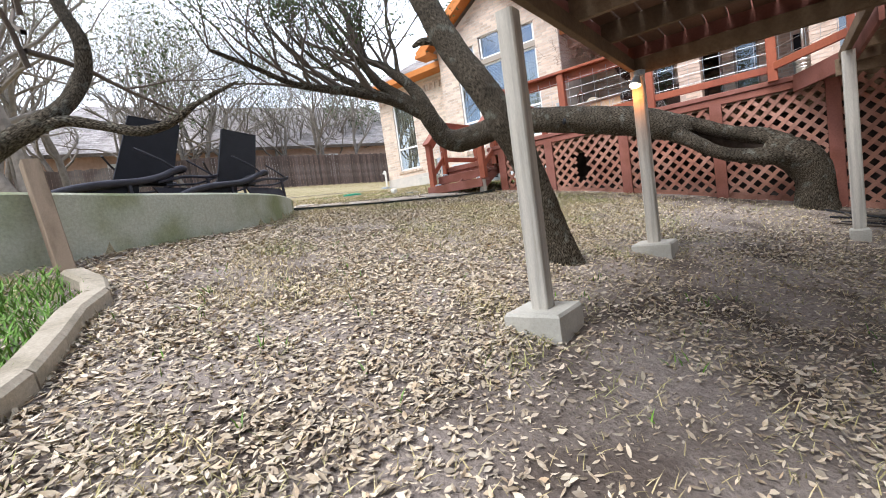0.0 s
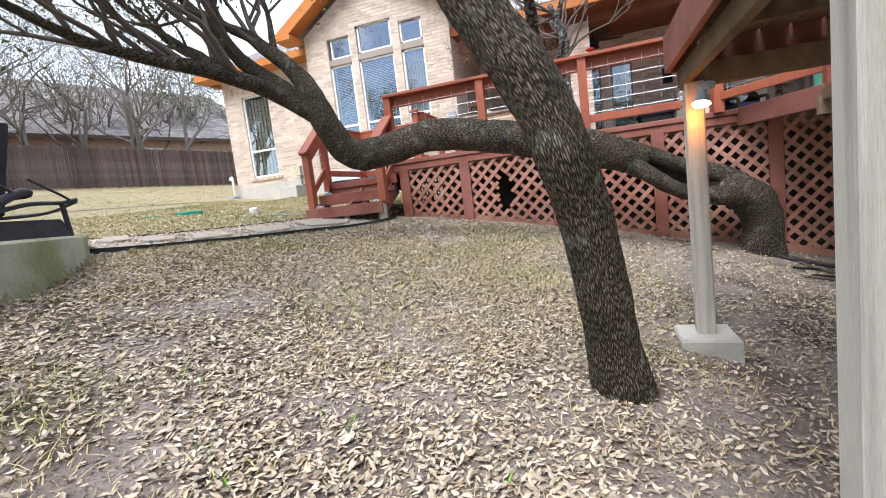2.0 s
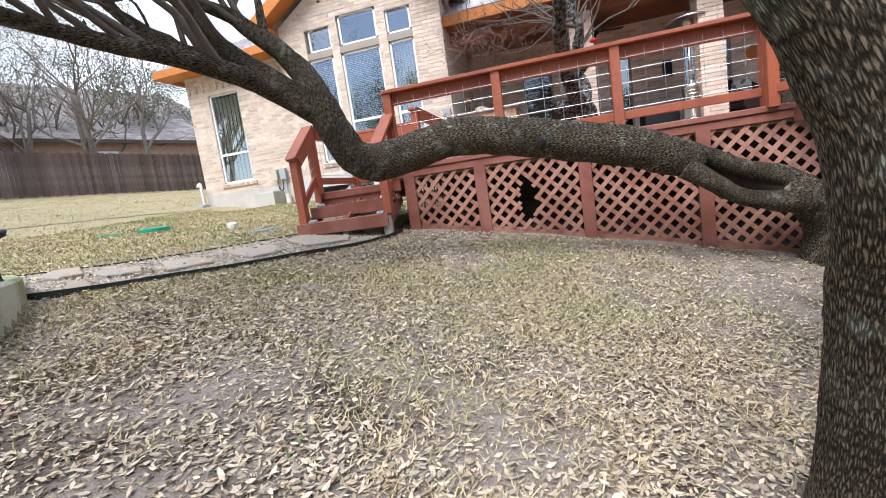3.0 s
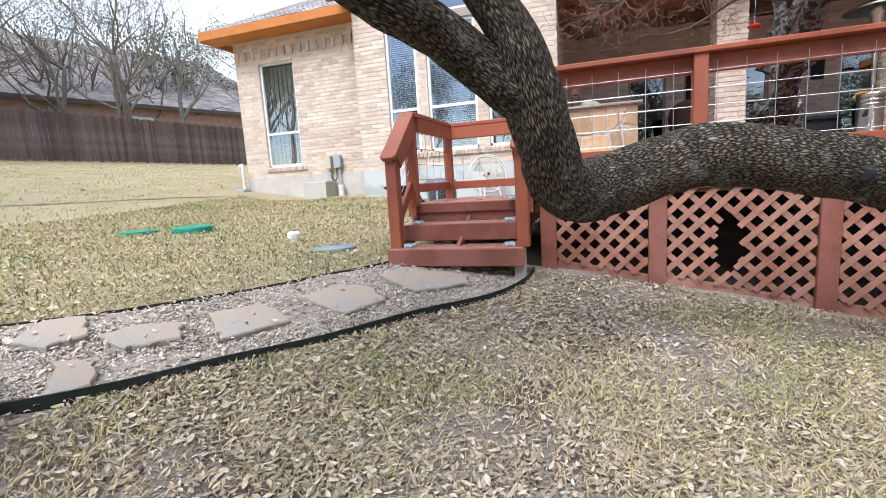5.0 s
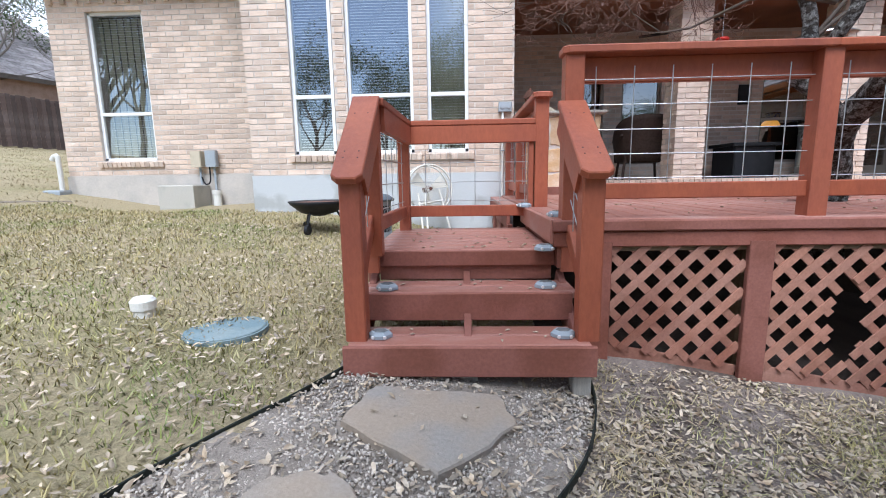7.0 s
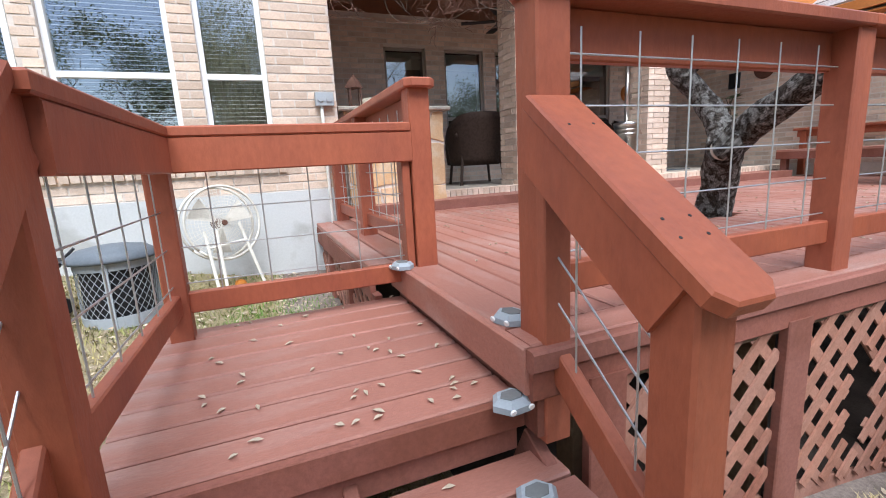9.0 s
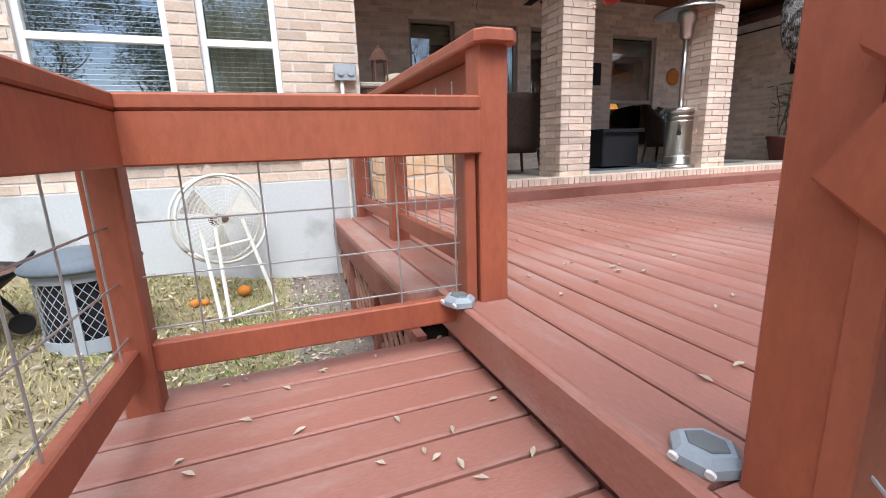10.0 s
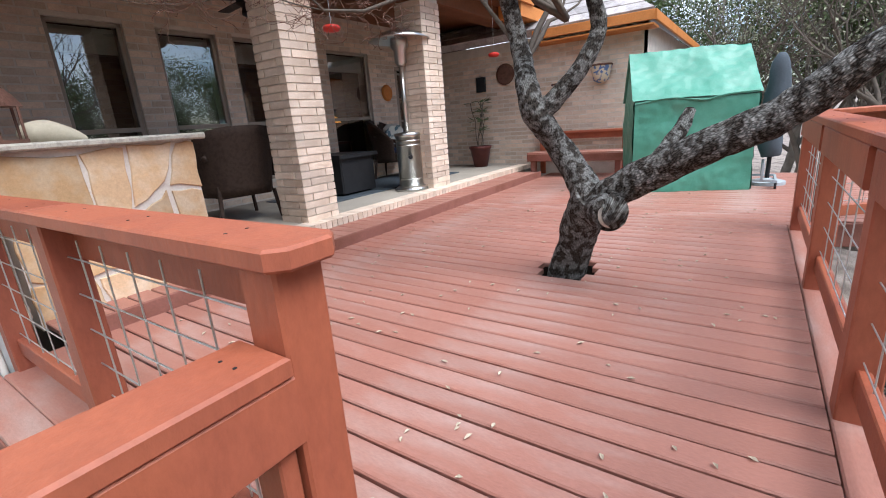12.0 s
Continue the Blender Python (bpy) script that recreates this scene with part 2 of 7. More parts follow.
M_BARK_PALE = bark("lichen_bark", (0.13, 0.108, 0.092), (0.50, 0.49, 0.46), furrow=75.0, stretch=(1, 0.5, 1), amount=0.17, patch_scale=22.0)
M_TWIG = material("twig", (0.13, 0.105, 0.085), 0.95, 0.25, 6, 60, 0.2)
# Far trees: twigs and leaves paler than near ones, haze put into the colour.
M_FAR_TWIG = material("hazed_twig", (0.20, 0.172, 0.145), 0.95, 0.25, 6, 60, 0.0)
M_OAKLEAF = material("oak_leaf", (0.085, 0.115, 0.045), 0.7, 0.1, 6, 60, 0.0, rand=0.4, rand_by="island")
M_FAR_LEAF = material("hazed_leaf", (0.25, 0.25, 0.17), 0.8, 0.1, 6, 60, 0.0, rand=0.35, rand_by="island")
M_WIRE = material("galvanised_wire", (0.55, 0.56, 0.56), 0.4, 0.1, 10, 80, 0.1, metal=0.8)
M_FENCE = material("stained_fence", (0.09, 0.064, 0.054), 0.9, 0.3, 1.0, 30, 0.3, rand=0.35, second=(0.20, 0.165, 0.145))
M_STEEL = material("brushed_steel", (0.62, 0.61, 0.58), 0.3, 0.06, 6, 90, 0.05, metal=1.0)
M_BLACK = material("black_metal", (0.02, 0.02, 0.022), 0.5, 0.2, 8, 60, 0.1)
M_WICKER = material("dark_wicker", (0.05, 0.031, 0.023), 0.7, 0.3, 30, 160, 0.5)
M_MESHBLK = material("black_sling_fabric", (0.012, 0.012, 0.016), 0.75, 0.2, 8, 200, 0.2)
M_LOUNGE = material("lounger_frame", (0.045, 0.043, 0.055), 0.6, 0.2, 8, 120, 0.2)
M_BLUE = material("navy_cushion", (0.03, 0.045, 0.10), 0.9, 0.15, 8, 120, 0.2)
M_PRINT = material("printed_pillow", (0.55, 0.56, 0.52), 0.9, 0.1, 9, 80, 0.1, second=(0.10, 0.16, 0.20), patch=(0.53, 0.57))
M_TARP = material("green_tarp", (0.068, 0.245, 0.168), 0.42, 0.1, 2.5, 50, 0.3, second=(0.10, 0.30, 0.215), spec=0.5)
M_GREYTARP = material("grey_cover", (0.07, 0.085, 0.10), 0.7, 0.15, 3, 60, 0.3)
M_TERRA = material("glazed_pot", (0.10, 0.03, 0.025), 0.4, 0.15, 6, 60, 0.1)
M_TALAVERA = material("painted_pot", (0.60, 0.52, 0.38), 0.45, 0.08, 14, 60, 0.05, second=(0.10, 0.16, 0.33), patch=(0.50, 0.56))
M_LIDGREEN = material("green_plastic_lid", (0.02, 0.22, 0.13), 0.5, 0.15, 5, 60, 0.1)
M_LIDBLUE = material("faded_blue_lid", (0.17, 0.235, 0.255), 0.75, 0.15, 4, 60, 0.15, second=(0.24, 0.29, 0.29))
M_PVC = material("white_pvc", (0.72, 0.70, 0.64), 0.5, 0.06, 5, 60, 0.05)
M_GREYPLASTIC = material("grey_box", (0.36, 0.39, 0.41), 0.5, 0.08, 5, 60, 0.05)
M_FIELDSTONE = material("counter_flagstone", (0.54, 0.355, 0.20), 0.85, 0.14, 6, 60, 0.4, rand=0.28, second=(0.58, 0.44, 0.30))
M_GRANITE = material("granite_top", (0.42, 0.38, 0.32), 0.3, 0.3, 30, 160, 0.1)
M_FANWHITE = material("aged_white_enamel", (0.66, 0.63, 0.55), 0.5, 0.12, 6, 60, 0.1)
M_SOLAR = material("solar_light_shell", (0.32, 0.36, 0.39), 0.5, 0.1, 8, 60, 0.1)
M_PANEL = material("solar_panel", (0.16, 0.17, 0.17), 0.25, 0.1, 8, 60, 0.0)
M_SLAB = material("porch_slab", (0.34, 0.30, 0.25), 0.85, 0.12, 2, 50, 0.2)
M_N_BRICK = material("neighbour_brick", (0.46, 0.31, 0.235), 0.95, 0.15, 4, 18, 0.2, second=(0.40, 0.26, 0.19))
M_BULB = glow_material("lit_bulb", (1.0, 0.80, 0.45), 5.0)
M_LAMP = glow_material("lit_lampshade", (1.0, 0.42, 0.06), 0.5)
M_RUST = material("rusted_iron", (0.14, 0.07, 0.05), 0.8, 0.3, 10, 60, 0.2)
M_ORANGE = material("orange_gourd", (0.55, 0.2, 0.03), 0.6, 0.1, 8, 60, 0.1)
M_RED = material("red_glass", (0.45, 0.03, 0.02), 0.3, 0.1, 8, 60, 0.0)
M_LEATHER = material("beige_cover", (0.55, 0.48, 0.36), 0.8, 0.1, 5, 60, 0.1)


# ---- mesh building ----
def inward(outline, e):
    """A convex outline (x, y), drawn in by e along its edges."""
    n, out = len(outline), []
    area = sum(outline[i][0] * outline[(i + 1) % n][1] - outline[(i + 1) % n][0] * outline[i][1] for i in range(n))
    s = 1.0 if area > 0 else -1.0
    for i in range(n):
        p0, p1, p2 = (Vector((*outline[(i + k) % n], 0)) for k in (-1, 0, 1))
        a, b = (p1 - p0).normalized(), (p2 - p1).normalized()
        na, nb = Vector((-a.y, a.x, 0)) * s, Vector((-b.y, b.x, 0)) * s
        q = p1 + (na + nb) * (e / max(0.2, 1 + na.dot(nb)))
        out.append((q.x, q.y))
    return out


class Build:
    """Collects vertices and faces of one mesh."""

    def __init__(self):
        self.v, self.f, self.uv = [], [], []

    def add(self, verts, faces):
        o = len(self.v)
        self.v += [tuple(p) for p in verts]
        self.f += [tuple(i + o for i in q) for q in faces]
        return self

    def box(self, x0, x1, y0, y1, z0, z1):
        return self.beam(((x0 + x1) / 2, (y0 + y1) / 2, z0), ((x0 + x1) / 2, (y0 + y1) / 2, z1), x1 - x0, y1 - y0, 0.0)

    def beam(self, p, q, w, h, ch=0.004, side=None):
        """A bar from p to q, w wide along side and h high, with its long edges eased."""
        p, q = Vector(p), Vector(q)
        d = (q - p).normalized()
        if side is None:
            side = Vector((1, 0, 0)) if abs(d.z) > 0.9 else d.cross(Vector((0, 0, 1)))
        s = (Vector(side) - d * d.dot(Vector(side))).normalized()
        u = s.cross(d)
        a, b = w / 2, h / 2
        if ch:
            prof = [(-a + ch, -b), (a - ch, -b), (a, -b + ch), (a, b - ch), (a - ch, b), (-a + ch, b), (-a, b - ch), (-a, -b + ch)]
        else:
            prof = [(-a, -b), (a, -b), (a, b), (-a, b)]
        n = len(prof)
        vs = [e + s * i + u * j for e in (p, q) for i, j in prof]
        fs = [(i, (i + 1) % n, n + (i + 1) % n, n + i) for i in range(n)]
        return self.add(vs, fs + [tuple(range(n))[::-1], tuple(range(n, 2 * n))])

    def prism(self, outline, z0, z1, inset=0.0):
        """A flat piece with that outline (x, y), from z0 to z1, its upper edge eased by inset."""
        n = len(outline)
        cx, cy = sum(p[0] for p in outline) / n, sum(p[1] for p in outline) / n
        vs = [(x, y, z0) for x, y in outline]
        if inset:
            vs += [(x, y, z1 - inset) for x, y in outline]
            vs += [(x + (cx - x) * inset / max(0.01, math.hypot(cx - x, cy - y)), y + (cy - y) * inset / max(0.01, math.hypot(cx - x, cy - y)), z1) for x, y in outline]
        else:
            vs += [(x, y, z1) for x, y in outline]
        k = len(vs) // n
        fs = [(j * n + i, j * n + (i + 1) % n, (j + 1) * n + (i + 1) % n, (j + 1) * n + i) for j in range(k - 1) for i in range(n)]
        return self.add(vs, fs + [tuple(range(n))[::-1], tuple(range((k - 1) * n, k * n))])

    def plank(self, outline, z0, z1, e=0.006):
        """A flat board with that convex outline (x, y), all its edges eased by e."""
        n, small = len(outline), inward(outline, e)
        vs = [(x, y, z0) for x, y in small] + [(x, y, z0 + e) for x, y in outline] + [(x, y, z1 - e) for x, y in outline] + [(x, y, z1) for x, y in small]
        fs = [(j * n + i, j * n + (i + 1) % n, (j + 1) * n + (i + 1) % n, (j + 1) * n + i) for j in range(3) for i in range(n)]
        return self.add(vs, fs + [tuple(range(n))[::-1], tuple(range(3 * n, 4 * n))])

    def moved(self, m):
        """The same with all its points moved by a matrix."""
        self.v = [tuple(m @ Vector(p)) for p in self.v]
        return self

    def lathe(self, profile, centre=(0, 0, 0), seg=24, cap=True):
        """A turned piece: profile of (radius, height)."""
        vs, fs = [], []
        for r, z in profile:
            for i in range(seg):
                a = 2 * math.pi * i / seg
                vs.append((centre[0] + r * math.cos(a), centre[1] + r * math.sin(a), centre[2] + z))
        for j in range(len(profile) - 1):
            for i in range(seg):
                fs.append((j * seg + i, j * seg + (i + 1) % seg, (j + 1) * seg + (i + 1) % seg, (j + 1) * seg + i))
        if cap:
            fs += [tuple(range(seg))[::-1], tuple(range((len(profile) - 1) * seg, len(profile) * seg))]
        return self.add(vs, fs)

    def tube(self, pts, radii, seg=8, smooth=0, rough=0.0, freq=3.0, cap=True):
        """A round limb through pts with those radii; smooth: points put between; rough: knobbly swelling."""
        pts, radii = [Vector(p) for p in pts], list(radii) if hasattr(radii, "__len__") else [radii] * len(pts)
        if smooth:
            fine_p, fine_r = [], []
            for i in range(len(pts) - 1):
                p0, p1, p2, p3 = pts[max(0, i - 1)], pts[i], pts[i + 1], pts[min(len(pts) - 1, i + 2)]
                for k in range(smooth):
                    t = k / smooth
                    fine_p.append(0.5 * (2 * p1 + (p2 - p0) * t + (2 * p0 - 5 * p1 + 4 * p2 - p3) * t * t + (3 * p1 - p0 - 3 * p2 + p3) * t ** 3))
                    fine_r.append(radii[i] * (1 - t) + radii[i + 1] * t)
            pts, radii = fine_p + [pts[-1]], fine_r + [radii[-1]]
        side = None
        vs, fs, along, runs = [], [], 0.0, []
        for i, p in enumerate(pts):
            d = (pts[min(i + 1, len(pts) - 1)] - pts[max(i - 1, 0)]).normalized()
            if side is None:
                side = d.orthogonal().normalized()
            side = (side - d * d.dot(side)).normalized()
            up = d.cross(side)
            if i:
                along += (p - pts[i - 1]).length
            for k in range(seg):
                a = 2 * math.pi * k / seg
                w = side * math.cos(a) + up * math.sin(a)
                r = radii[i]
                if rough:
                    q = p + w * r
                    r *= 1 + rough * (noise.noise(q * freq) + 0.5 * noise.noise(q * freq * 3.1))
                vs.append(p + w * r)
            runs.append(along)
        for i in range(len(pts) - 1):
            for k in range(seg):
                fs.append((i * seg + k, i * seg + (k + 1) % seg, (i + 1) * seg + (k + 1) % seg, (i + 1) * seg + k))
                g = 6.0 * max(radii)
                self.uv += [(k / seg * g, runs[i]), ((k + 1) / seg * g, runs[i]), ((k + 1) / seg * g, runs[i + 1]), (k / seg * g, runs[i + 1])]
        if cap:
            fs += [tuple(range(seg))[::-1], tuple(range((len(pts) - 1) * seg, len(pts) * seg))]
            self.uv += [(0, 0)] * (2 * seg)
        return self.add(vs, fs)

    def mesh(self, name, mat, smooth=False):
        me = bpy.data.meshes.new(name)
        me.from_pydata(self.v, [], self.f)
        me.materials.append(mat)
        if smooth:
            me.polygons.foreach_set("use_smooth", [True] * len(me.polygons))
        if self.uv and len(self.uv) == len(me.loops):
            layer = me.uv_layers.new(name="UVMap")
            layer.data.foreach_set("uv", [c for p in self.uv for c in p])
        me.update()
        return me


def part(name, build, mat, parent=None, label="", smooth=False, data=None):
    """One mesh object, a part under its thing."""
    ob = new(name, data or build.mesh(name, mat, smooth))
    if parent:
        ob.parent = parent
    if label:
        ob["label"] = label
    return ob


def thing(name, at=(0, 0, 0), label="", category="", group="", kind="", turn=0.0):
    ob = new(name)
    ob.matrix_basis = pose(*at, 0, 0, turn)
    ob.empty_display_size = 0.1
    return tagged(ob, label, category, group, kind)


def raw_mesh(name, verts, faces, mat, smooth=False):
    """A mesh of numpy arrays: verts n x 3, faces n x 3 or n x 4."""
    me = bpy.data.meshes.new(name)
    k = faces.shape[1]
    me.vertices.add(len(verts))
    me.vertices.foreach_set("co", np.asarray(verts, dtype=np.float32).ravel())
    me.loops.add(faces.size)
    me.loops.foreach_set("vertex_index", faces.ravel().astype(np.int32))
    me.polygons.add(len(faces))
    me.polygons.foreach_set("loop_start", (np.arange(len(faces)) * k).astype(np.int32))
    me.materials.append(mat)
    if smooth:
        me.polygons.foreach_set("use_smooth", [True] * len(faces))
    me.update(calc_edges=True)
    me.validate()
    return me


# ---- the lie of the land ----
DECK, LANDING, TREAD2, TREAD1, PORCH = 2.11, 1.93, 1.745, 1.56, 2.27
WALL_LINE = [(-3.6, -3.0), (-3.72, -0.9), (-3.95, 0.45), (-4.14, 0.98), (-4.31, 1.41), (-4.48, 2.1), (-4.65, 2.6), (-4.86, 3.02), (-5.12, 3.36), (-5.46, 3.69),
             (-5.85, 3.99), (-6.3, 4.22), (-6.75, 4.35)]
PATH_FRONT = [(-4.12, 6.98), (-4.16, 6.62), (-4.28, 6.27), (-4.44, 6.0), (-4.72, 5.62), (-5.05, 5.05), (-5.32, 4.67), (-5.52, 4.34), (-5.7, 4.1), (-5.86, 3.92)]
PATH_BACK = [(-5.36, 6.68), (-5.5, 6.4), (-5.7, 6.05), (-5.9, 5.65), (-6.05, 5.4), (-6.33, 4.96), (-6.58, 4.63), (-6.85, 4.3)]


def slope(x, y):
    """Height of the yard."""
    cx, cy = np.clip(x, -9.5, 2.5), np.clip(y, -3.0, 11.5)
    z = 0.0056 - 0.2891 * cx + 0.0265 * cy - 0.0091 * cx * cx + 0.0102 * cx * cy + 0.0074 * cy * cy
    z = z + 0.125 * np.clip(-9.5 - x, 0, 14) + 0.02 * np.clip(-23.5 - x, 0, 60) + 0.02 * np.clip(y - 11.5, 0, 40) - 0.03 * np.clip(-3.0 - y, 0, 20)
    z = z - 0.17 * np.exp(-(((x + 4.7) / 1.6) ** 2 + ((y - 10.3) / 1.2) ** 2))
    z = z - 0.12 * np.exp(-(((x + 9.6) / 2.4) ** 2 + ((y - 11.6) / 1.3) ** 2))
    return z


def wall_x(y):
    return np.interp(y, [p[1] for p in WALL_LINE], [p[0] for p in WALL_LINE])


def land(x, y):
    """Height of the ground, with the terrace behind the retaining wall."""
    z = slope(x, y)
    inside = (x < wall_x(y) - 0.1) & (y < 4.34)
    return np.where(inside, np.maximum(z, 1.47), z) + 0.012 * np.sin(x * 5.1 + 2 * np.sin(y * 3.3)) * np.cos(y * 4.7)


def on_path(x, y):
    """Whether a place lies between the two edgings."""
    front = np.interp(y, [p[1] for p in PATH_FRONT][::-1], [p[0] for p in PATH_FRONT][::-1])
    back = np.interp(y, [p[1] for p in PATH_BACK][::-1], [p[0] for p in PATH_BACK][::-1])
    return (x < front) & (x > back) & (y > 4.0) & (y < 6.9) & (x > wall_x(y) + 0.02)


def lawn_side(x, y):
    """Whether a place lies on the upper lawn: beyond the path, or on the terrace."""
    back = np.interp(y, [p[1] for p in PATH_BACK][::-1], [p[0] for p in PATH_BACK][::-1])
    return ((x < back) & (y > 4.2)) | ((x < wall_x(y)) & (y <= 4.2)) | ((y > 6.9) & (x < np.where(y > 8.3, -4.85, -4.2)))


# ---- ground ----
def spread(lo, hi, step, far):
    near = list(np.arange(lo, hi + step / 2, step))
    out, d = [], step
    x = hi
    while x < far:
        d *= 1.35
        x += d
        out.append(x)
    low, d, x = [], step, lo
    while x > -far:
        d *= 1.35
        x -= d
        low.append(x)
    return np.array(low[::-1] + near + out)


gx, gy = spread(-10.0, 3.0, 0.1, 900), spread(-2.0, 11.0, 0.1, 900)
GX, GY = np.meshgrid(gx, gy, indexing="ij")
GZ = land(GX, GY)
nx, ny = len(gx), len(gy)
idx = np.arange(nx * ny).reshape(nx, ny)
quads = np.stack([idx[:-1, :-1], idx[1:, :-1], idx[1:, 1:], idx[:-1, 1:]], -1).reshape(-1, 4)
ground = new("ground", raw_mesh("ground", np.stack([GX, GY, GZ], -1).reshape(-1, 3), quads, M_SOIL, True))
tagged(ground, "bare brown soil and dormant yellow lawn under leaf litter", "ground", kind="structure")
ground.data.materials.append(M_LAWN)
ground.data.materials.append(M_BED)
ground.data.materials.append(M_DECK_SHADE)
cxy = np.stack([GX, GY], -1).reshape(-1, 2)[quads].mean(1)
# Ground inside the deck's footprint gets the shade-coloured earth.
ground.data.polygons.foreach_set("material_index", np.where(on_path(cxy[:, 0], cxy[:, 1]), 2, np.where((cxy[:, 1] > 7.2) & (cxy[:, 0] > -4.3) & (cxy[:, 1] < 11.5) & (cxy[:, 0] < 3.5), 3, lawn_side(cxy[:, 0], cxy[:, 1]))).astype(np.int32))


# ---- retaining wall of the terrace ----
def ribbon(line, thick, z_low, z_high, name, mat, ease=0.0):
    """A wall that follows a line in plan; z_low and z_high are functions of the place."""
    b = Build()
    n = len(line)
    rows = []
    for i, (x, y) in enumerate(line):
        a, c = line[max(0, i - 1)], line[min(n - 1, i + 1)]
        d = Vector((c[0] - a[0], c[1] - a[1], 0)).normalized()
        s = Vector((d.y, -d.x, 0))
        lo, hi = z_low(x, y), z_high(x, y)
        o = Vector((x, y, 0))
        e = ease or 0.01
        rows.append([o + s * 0 + Vector((0, 0, lo)), o + Vector((0, 0, hi - e)), o - s * e + Vector((0, 0, hi)), o - s * (thick - e) + Vector((0, 0, hi)),
                     o - s * thick + Vector((0, 0, hi - e)), o - s * thick + Vector((0, 0, lo))])
    vs = [p for r in rows for p in r]
    fs = [(i * 6 + k, (i + 1) * 6 + k, (i + 1) * 6 + k + 1, i * 6 + k + 1) for i in range(n - 1) for k in range(5)]
    fs += [tuple(range(6))[::-1], tuple(range((n - 1) * 6, n * 6))]
    return b.add(vs, fs).mesh(name, mat)


def finer(line, k=4):
    """The line with points put between, smoothly."""
    out = []
    v = [Vector((*p, 0)) for p in line]
    for i in range(len(v) - 1):
        p0, p1, p2, p3 = v[max(0, i - 1)], v[i], v[i + 1], v[min(len(v) - 1, i + 2)]
        for j in range(k):
            t = j / k
            q = 0.5 * (2 * p1 + (p2 - p0) * t + (2 * p0 - 5 * p1 + 4 * p2 - p3) * t * t + (3 * p1 - p0 - 3 * p2 + p3) * t ** 3)
            out.append((q.x, q.y))
    return out + [tuple(line[-1])]


def flat(x, y):
    return float(slope(np.float64(x), np.float64(y)))


retaining = new("retaining_wall", ribbon(finer(WALL_LINE), 0.22, lambda x, y: flat(x, y) - 0.25, lambda x, y: 1.54, "retaining_wall", M_MOSSY, 0.02))
tagged(retaining, "curved mossy grey-green concrete retaining wall of the terrace", "retaining wall", kind="structure")


# ---- brick walls ----
COURSE, BRICK_L, JOINT = 0.076, 0.245, 0.010


def brick_mesh(w, h, d=0.05):
    return Build().add([(x, y, z) for y, e in ((0, 0.0), (-d, 0.004)) for x, z in ((e, e), (w - e, e), (w - e, h - e), (e, h - e))],
                       [(4, 5, 6, 7), (0, 1, 5, 4), (1, 2, 6, 5), (2, 3, 7, 6), (3, 0, 4, 7)]).mesh("brick", M_BRICK)


BRICKS = {}


def lay_bricks(host, m, length, z0, z1, holes=(), top=None, singles=None, limit=300):
    """Lays a running bond on a wall: along its local x, up z, facing -y. holes: (x0, x1, z0, z1); singles: a stretch (x0, x1, z0, z1) built as bricks of their own."""
    joined, count = Build(), 0
    rows = int((z1 - z0) / COURSE)
    for r in range(rows):
        z = z0 + r * COURSE
        x = -BRICK_L / 2 if r % 2 else 0.0
        while x < length:
            a, b = max(0.0, x), min(length, x + BRICK_L - JOINT)
            x += BRICK_L
            pieces = [(a, b)]
            for h0, h1, k0, k1 in holes:
                if z + COURSE > k0 + 0.01 and z < k1 - 0.01:
                    cut = []
                    for p, q in pieces:
                        if q <= h0 or p >= h1:
                            cut.append((p, q))
                        else:
                            if p < h0:
                                cut.append((p, h0))
                            if q > h1:
                                cut.append((h1, q))
                    pieces = cut
            for p, q in pieces:
                if q - p < 0.03 or (top and z + COURSE > top((p + q) / 2)):
                    continue
                depth = 0.006 + 0.003 * noise.noise(Vector((p * 7, z * 9, 1.3)))
                if singles and count < limit and singles[0] < p < singles[1] and singles[2] < z < singles[3]:
                    key = round(q - p, 2)
                    if key not in BRICKS:
                        BRICKS[key] = brick_mesh(key, COURSE - JOINT)
                    ob = new("brick", BRICKS[key])
                    ob.parent = host
                    ob.matrix_parent_inverse = Matrix()
                    ob.matrix_basis = m @ Matrix.Translation((p, 0.05 - depth - 0.0, z))
                    count += 1
                else:
                    e, h = 0.004, COURSE - JOINT
                    y0, y1 = 0.04, -depth
                    vs = [m @ Vector(c) for c in ((p, y0, z), (q, y0, z), (q, y0, z + h), (p, y0, z + h), (p + e, y1, z + e), (q - e, y1, z + e), (q - e, y1, z + h - e), (p + e, y1, z + h - e))]
                    joined.add(vs, [(4, 5, 6, 7), (0, 1, 5, 4), (1, 2, 6, 5), (2, 3, 7, 6), (3, 0, 4, 7)])
    rest = part("brickwork", joined, M_BRICKS, host)
    tagged(rest, kind="stuff")


